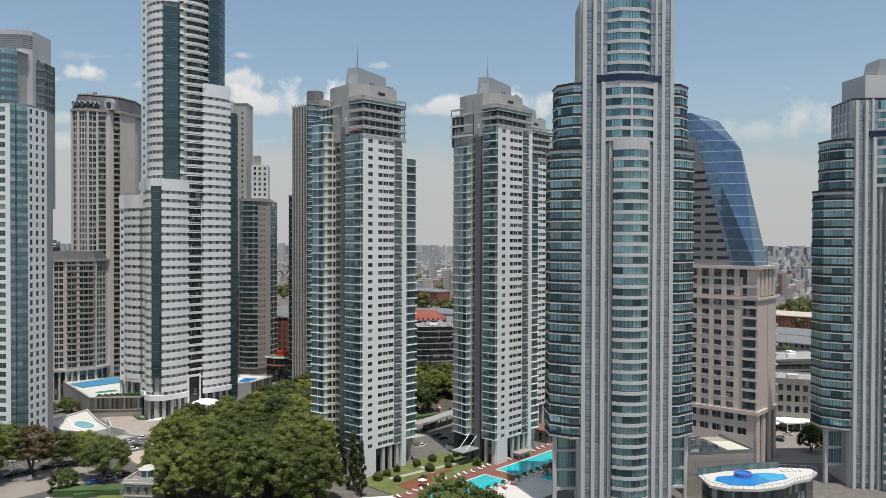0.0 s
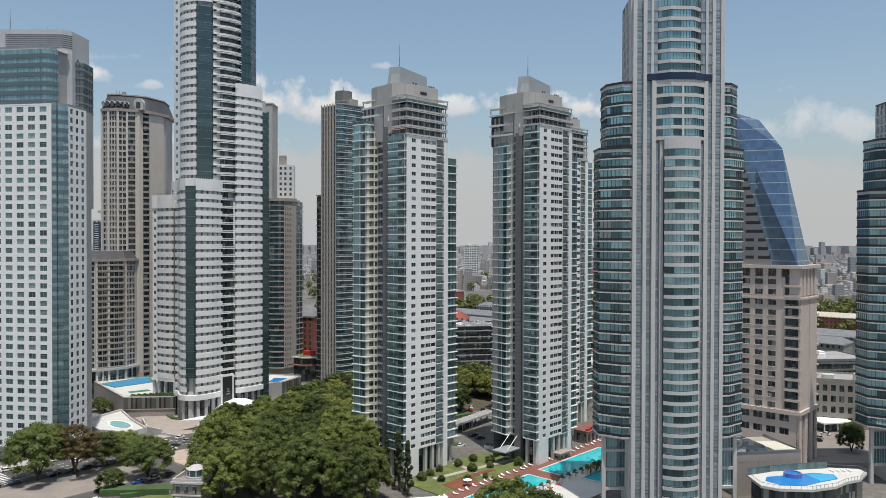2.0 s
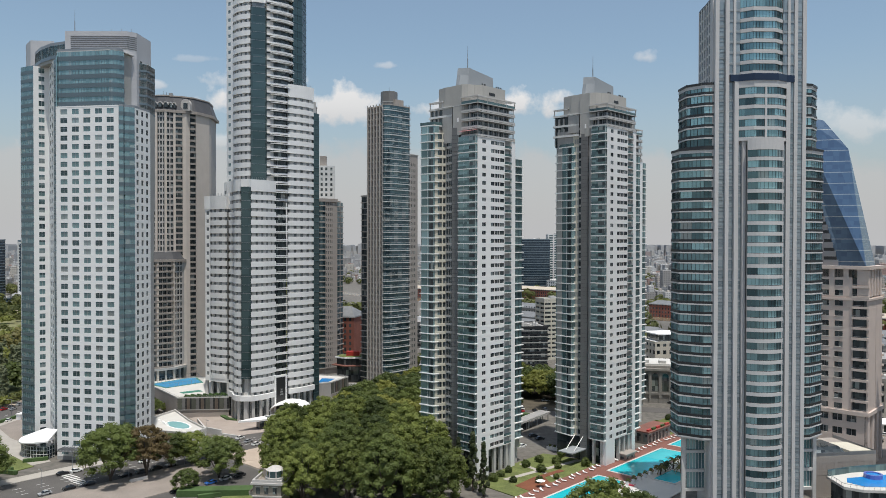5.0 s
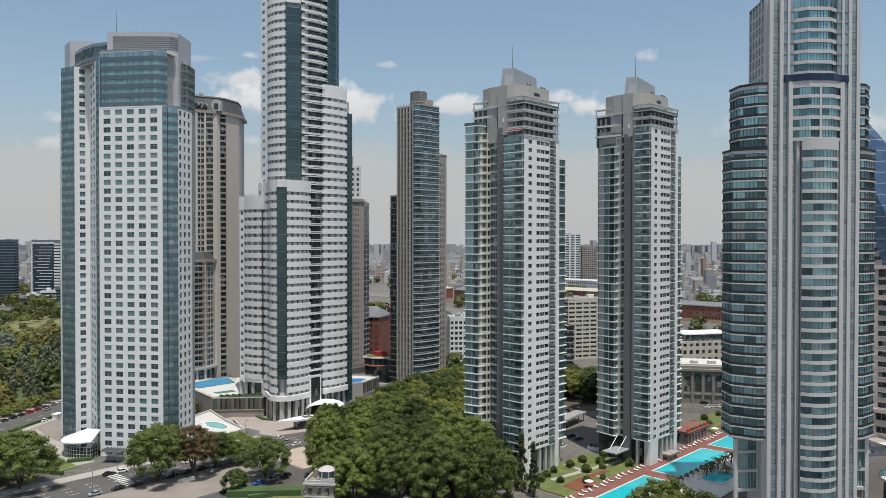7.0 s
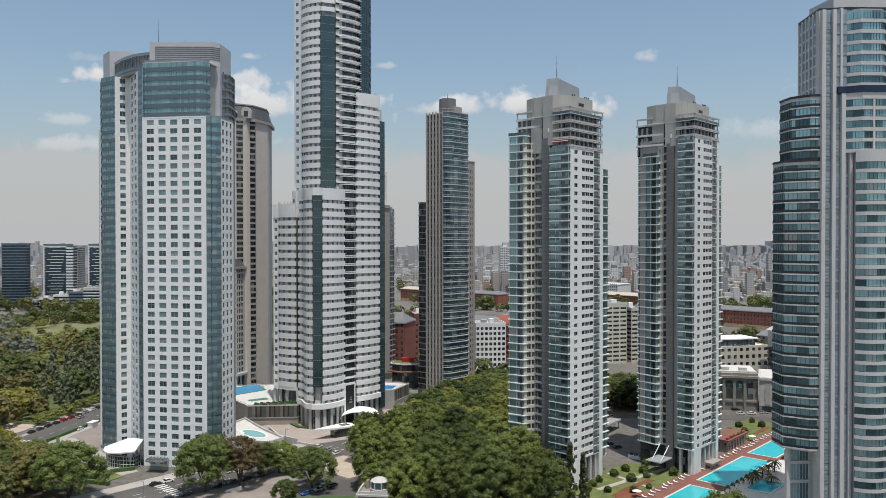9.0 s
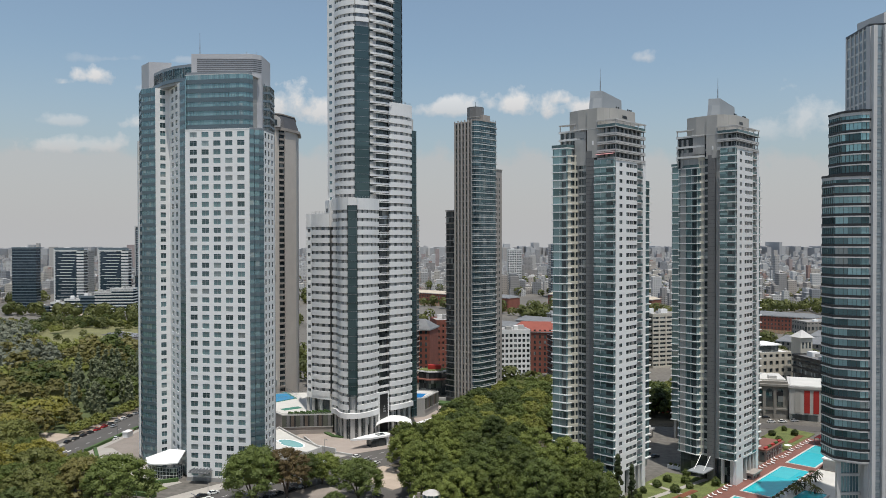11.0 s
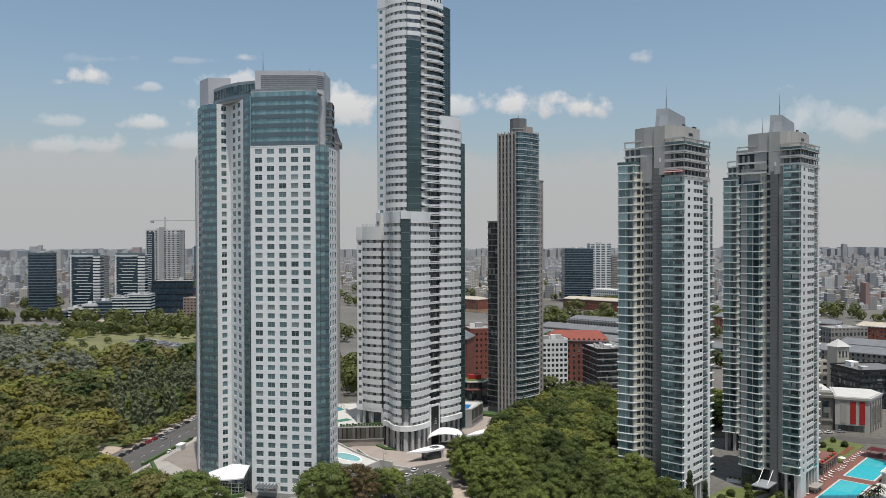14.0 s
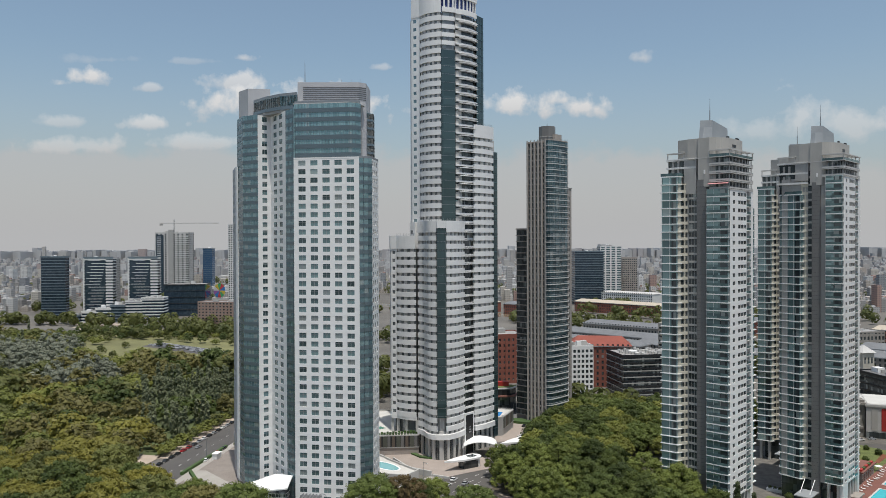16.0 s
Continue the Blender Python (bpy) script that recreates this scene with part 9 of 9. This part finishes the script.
for row in range(3):
    for k in range(34):
        f_ = k / 34
        if rng.random() < 0.85:
            x, y = -438 + 104 * f_ + row * 3.5, 786 - 80 * f_ + row * 5
            side = strip((x - 1.6, y - 1.9), (x + 1.6, y + 1.9), 1.8)
            g.prism(side, 0.4, 1.1).prism([((p_[0] - x) * 0.6 + x, (p_[1] - y) * 0.6 + y) for p_ in side], 1.1, 1.6)
single("parked_cars", g, material("mixed_car_paint", (0.30, 0.30, 0.31), 0.3, vary=0.5, island=0.5), "rows of parked cars beside the park lawn", "cars", kind="stuff")


# ---- sun loungers, umbrellas, planters ----
CLOTH = material("white_lounger_cloth", (0.78, 0.78, 0.76), 0.8, vary=0.04)
lounger = thing("sun_lounger", "white sun lounger on the red-brown pool deck", "sun lounger", 0, 0, 0, 0, "loungers beside the pools")
part("mattress", side_solid([(-1.0, 0.3), (0.45, 0.3), (0.45, 0.42), (-1.0, 0.42)], -0.35, 0.35), CLOTH, lounger)
part("backrest", side_solid([(0.42, 0.3), (1.0, 0.72), (0.96, 0.82), (0.42, 0.42)], -0.35, 0.35), CLOTH, lounger)
for lx in (-0.9, 0.55):
    for ly in (-0.3, 0.3):
        part("leg", Geo().box(lx - 0.03, lx + 0.03, ly - 0.03, ly + 0.03, 0, 0.3), STEEL, lounger)
first = True
for k in range(42):
    u, v = -9 + k * 3.5 + rng.uniform(-0.7, 0.7), 1.6 + rng.uniform(-0.4, 0.9)
    m = pose(*city(u, v, *D0), 0.5, 0, 0, 47.5 + 90 + rng.uniform(-25, 25)) @ Matrix.Diagonal((1.0, 1.05, 1.0, 1))
    if first:
        lounger.matrix_world = m
        first = False
    else:
        copy_scaled(lounger, m)
REDCLOTH = material("red_lounger_cloth", (0.45, 0.03, 0.06), 0.8, vary=0.05)
red = thing("sun_lounger", "red sun lounger on the pale stone terrace", "sun lounger", 0, 0, 0, 0, "red loungers on the terrace")
part("mattress", side_solid([(-1.0, 0.2), (0.45, 0.2), (0.45, 0.4), (-1.0, 0.4)], -0.45, 0.45), REDCLOTH, red)
part("backrest", side_solid([(0.42, 0.2), (1.0, 0.72), (0.96, 0.86), (0.42, 0.4)], -0.45, 0.45), REDCLOTH, red)
for k in range(3):
    m = pose(*city(20 + k * 5.5, -18.6, *D0), 0.42, 0, 0, 47.5 - 90 + rng.uniform(-20, 20)) @ Matrix.Diagonal((1.2, 1.2, 1.0, 1))
    if k:
        copy_scaled(red, m)
    else:
        red.matrix_world = m


def umbrella(x, y):
    p = thing("sun_umbrella", "white closed-weave sun umbrella beside the pool", "umbrella", x, y, 0.45, 0, "pool umbrellas")
    part("pole", Geo().cylinder(0, 0, 0.1, 2.7, 0.04, n=6), STEEL, p)
    part("base", Geo().cylinder(0, 0, 0, 0.12, 0.35, n=8), GREY, p)
    part("canopy", Geo().cylinder(0, 0, 2.15, 2.75, 1.7, 0.08, 8), CLOTH, p)


for u, v in ((8, 4.4), (112, 4.0)):
    umbrella(*city(u, v, *D0))
planter = thing("planter", "white cube planter with a small shrub", "planter", 0, 0, 0, 0, "planters beside the pools")
part("box", Geo().box(-0.8, 0.8, -0.5, 0.5, 0, 1.3), WHITE, planter)
part("shrub", crown_mesh("shrub", 0.85, 0.7, 2.7, 12, 160, 0.36, 91), LEAF["green"], planter)
for k in range(13):
    m = pose(*city(10 + k * 4.2, -17.0, *D0), 0.42, 0, 0, 47.5)
    if k:
        copy_scaled(planter, m)
    else:
        planter.matrix_world = m


# ---- street lamps along the boulevard ----
lamp = thing("street_lamp", "tall grey street lamp with a single arm", "street lamp", 0, 0, 0, 0, "street lamps")
part("pole", Geo().cylinder(0, 0, 0, 9.5, 0.11, 0.07, 6), STEEL, lamp)
part("arm", Geo().box(0, 2.2, -0.05, 0.05, 9.3, 9.45), STEEL, lamp)
part("lamp_head", Geo().box(1.6, 2.5, -0.16, 0.16, 9.15, 9.32), PALE, lamp)
lamp_at = [(*city(u, 7.0, -173, 290), -42) for u in (-34, -6, 22, 50)] + [(*city(u, -18.6, -173, 290), 138) for u in (-26, 4, 26)] + [(-252 + k * 3.4, 372 + k * 27, 172) for k in range(4)]
for k, (x, y, a_) in enumerate(lamp_at):
    m = pose(x, y, 0.15, 0, 0, a_)
    if k:
        copy_scaled(lamp, m)
    else:
        lamp.matrix_world = m
g = Geo().box(-3.2, 3.2, -0.6, 0.6, 0, 0.5).box(-3.2, 3.2, -0.6, -0.3, 0.5, 1.1)
bn = single("stone_bench", g, PALE, "long pale stone bench on the walk", "bench")
bn.matrix_world = pose(*city(5, -24, -173, 290), 0.2, 0, 0, 47.5)
g = Geo().box(-2.4, 2.4, -1.3, 1.3, 0, 2.6).box(-2.7, 2.7, -1.6, 1.6, 2.6, 2.8)
gh = single("gatehouse", g, WHITE, "small white gatehouse beside the drive", "gatehouse")
gh.matrix_world = pose(-247.0, 372, 0.2, 0, 0, 82)

p = thing("canopy_pavilion", "low pavilion with a white flat canopy roof", "pavilion", 158, 352, 0, 12)
core(p, [(0, 0), (12, 0), (12, 8), (0, 8)], 0, 4.0, DARKGLASS, "glass_wall")
part("roof", Geo().box(-2, 14, -3, 9, 4.0, 4.6), WHITE, p)
for px in (-1.4, 5.5, 12.6):
    part("column", Geo().box(px, px + 0.4, -2.6, -2.2, 0, 4.0), WHITE, p)
slab("street", strip((118, 345), (190, 356), 12), 0.07, ASPHALT, "asphalt street between the buildings", category="road")
slab("forecourt", [(118, 300), (185, 305), (180, 345), (112, 336)], 0.06, WALK, "taupe paved court behind the roof terrace", category="pavement")

# grey terrace wall and red-roofed bar at the far end of the pools
p = thing("bar_terrace", "low grey terrace building beside the pools", "small building", *city(93, -21.5, *D0), 0, 47.5)
core(p, [(0, 0), (37, 0), (37, 5), (0, 5)], 0, 4.2, PALE)
part("roof_edge", ring_band([(0, 0), (37, 0), (37, 5), (0, 5)], -0.3, 0.4, 4.2, 4.7, closed=True), WHITE, p)
for k in range(9):
    part("window", Geo().box(1.5 + 4 * k, 4.0 + 4 * k, 4.98, 5.05, 0.8, 3.2), DARKGLASS, p)
p = thing("pool_bar", "open pool bar under a red slatted canopy", "pergola", *city(130.5, -9, *D0), 0.5, 47.5)
part("counter", Geo().box(0.8, 6.5, 2.2, 3.2, 0, 1.1), DECK, p)
for px in (0.2, 7.0):
    for py in (0.2, 7.2):
        part("post", Geo().box(px, px + 0.25, py, py + 0.25, 0, 3.0), STEEL, p)
for k in range(8):
    part("canopy_slat", Geo().box(0, 7.4, 0.95 * k, 0.95 * k + 0.7, 3.0, 3.15), REDPAINT, p)
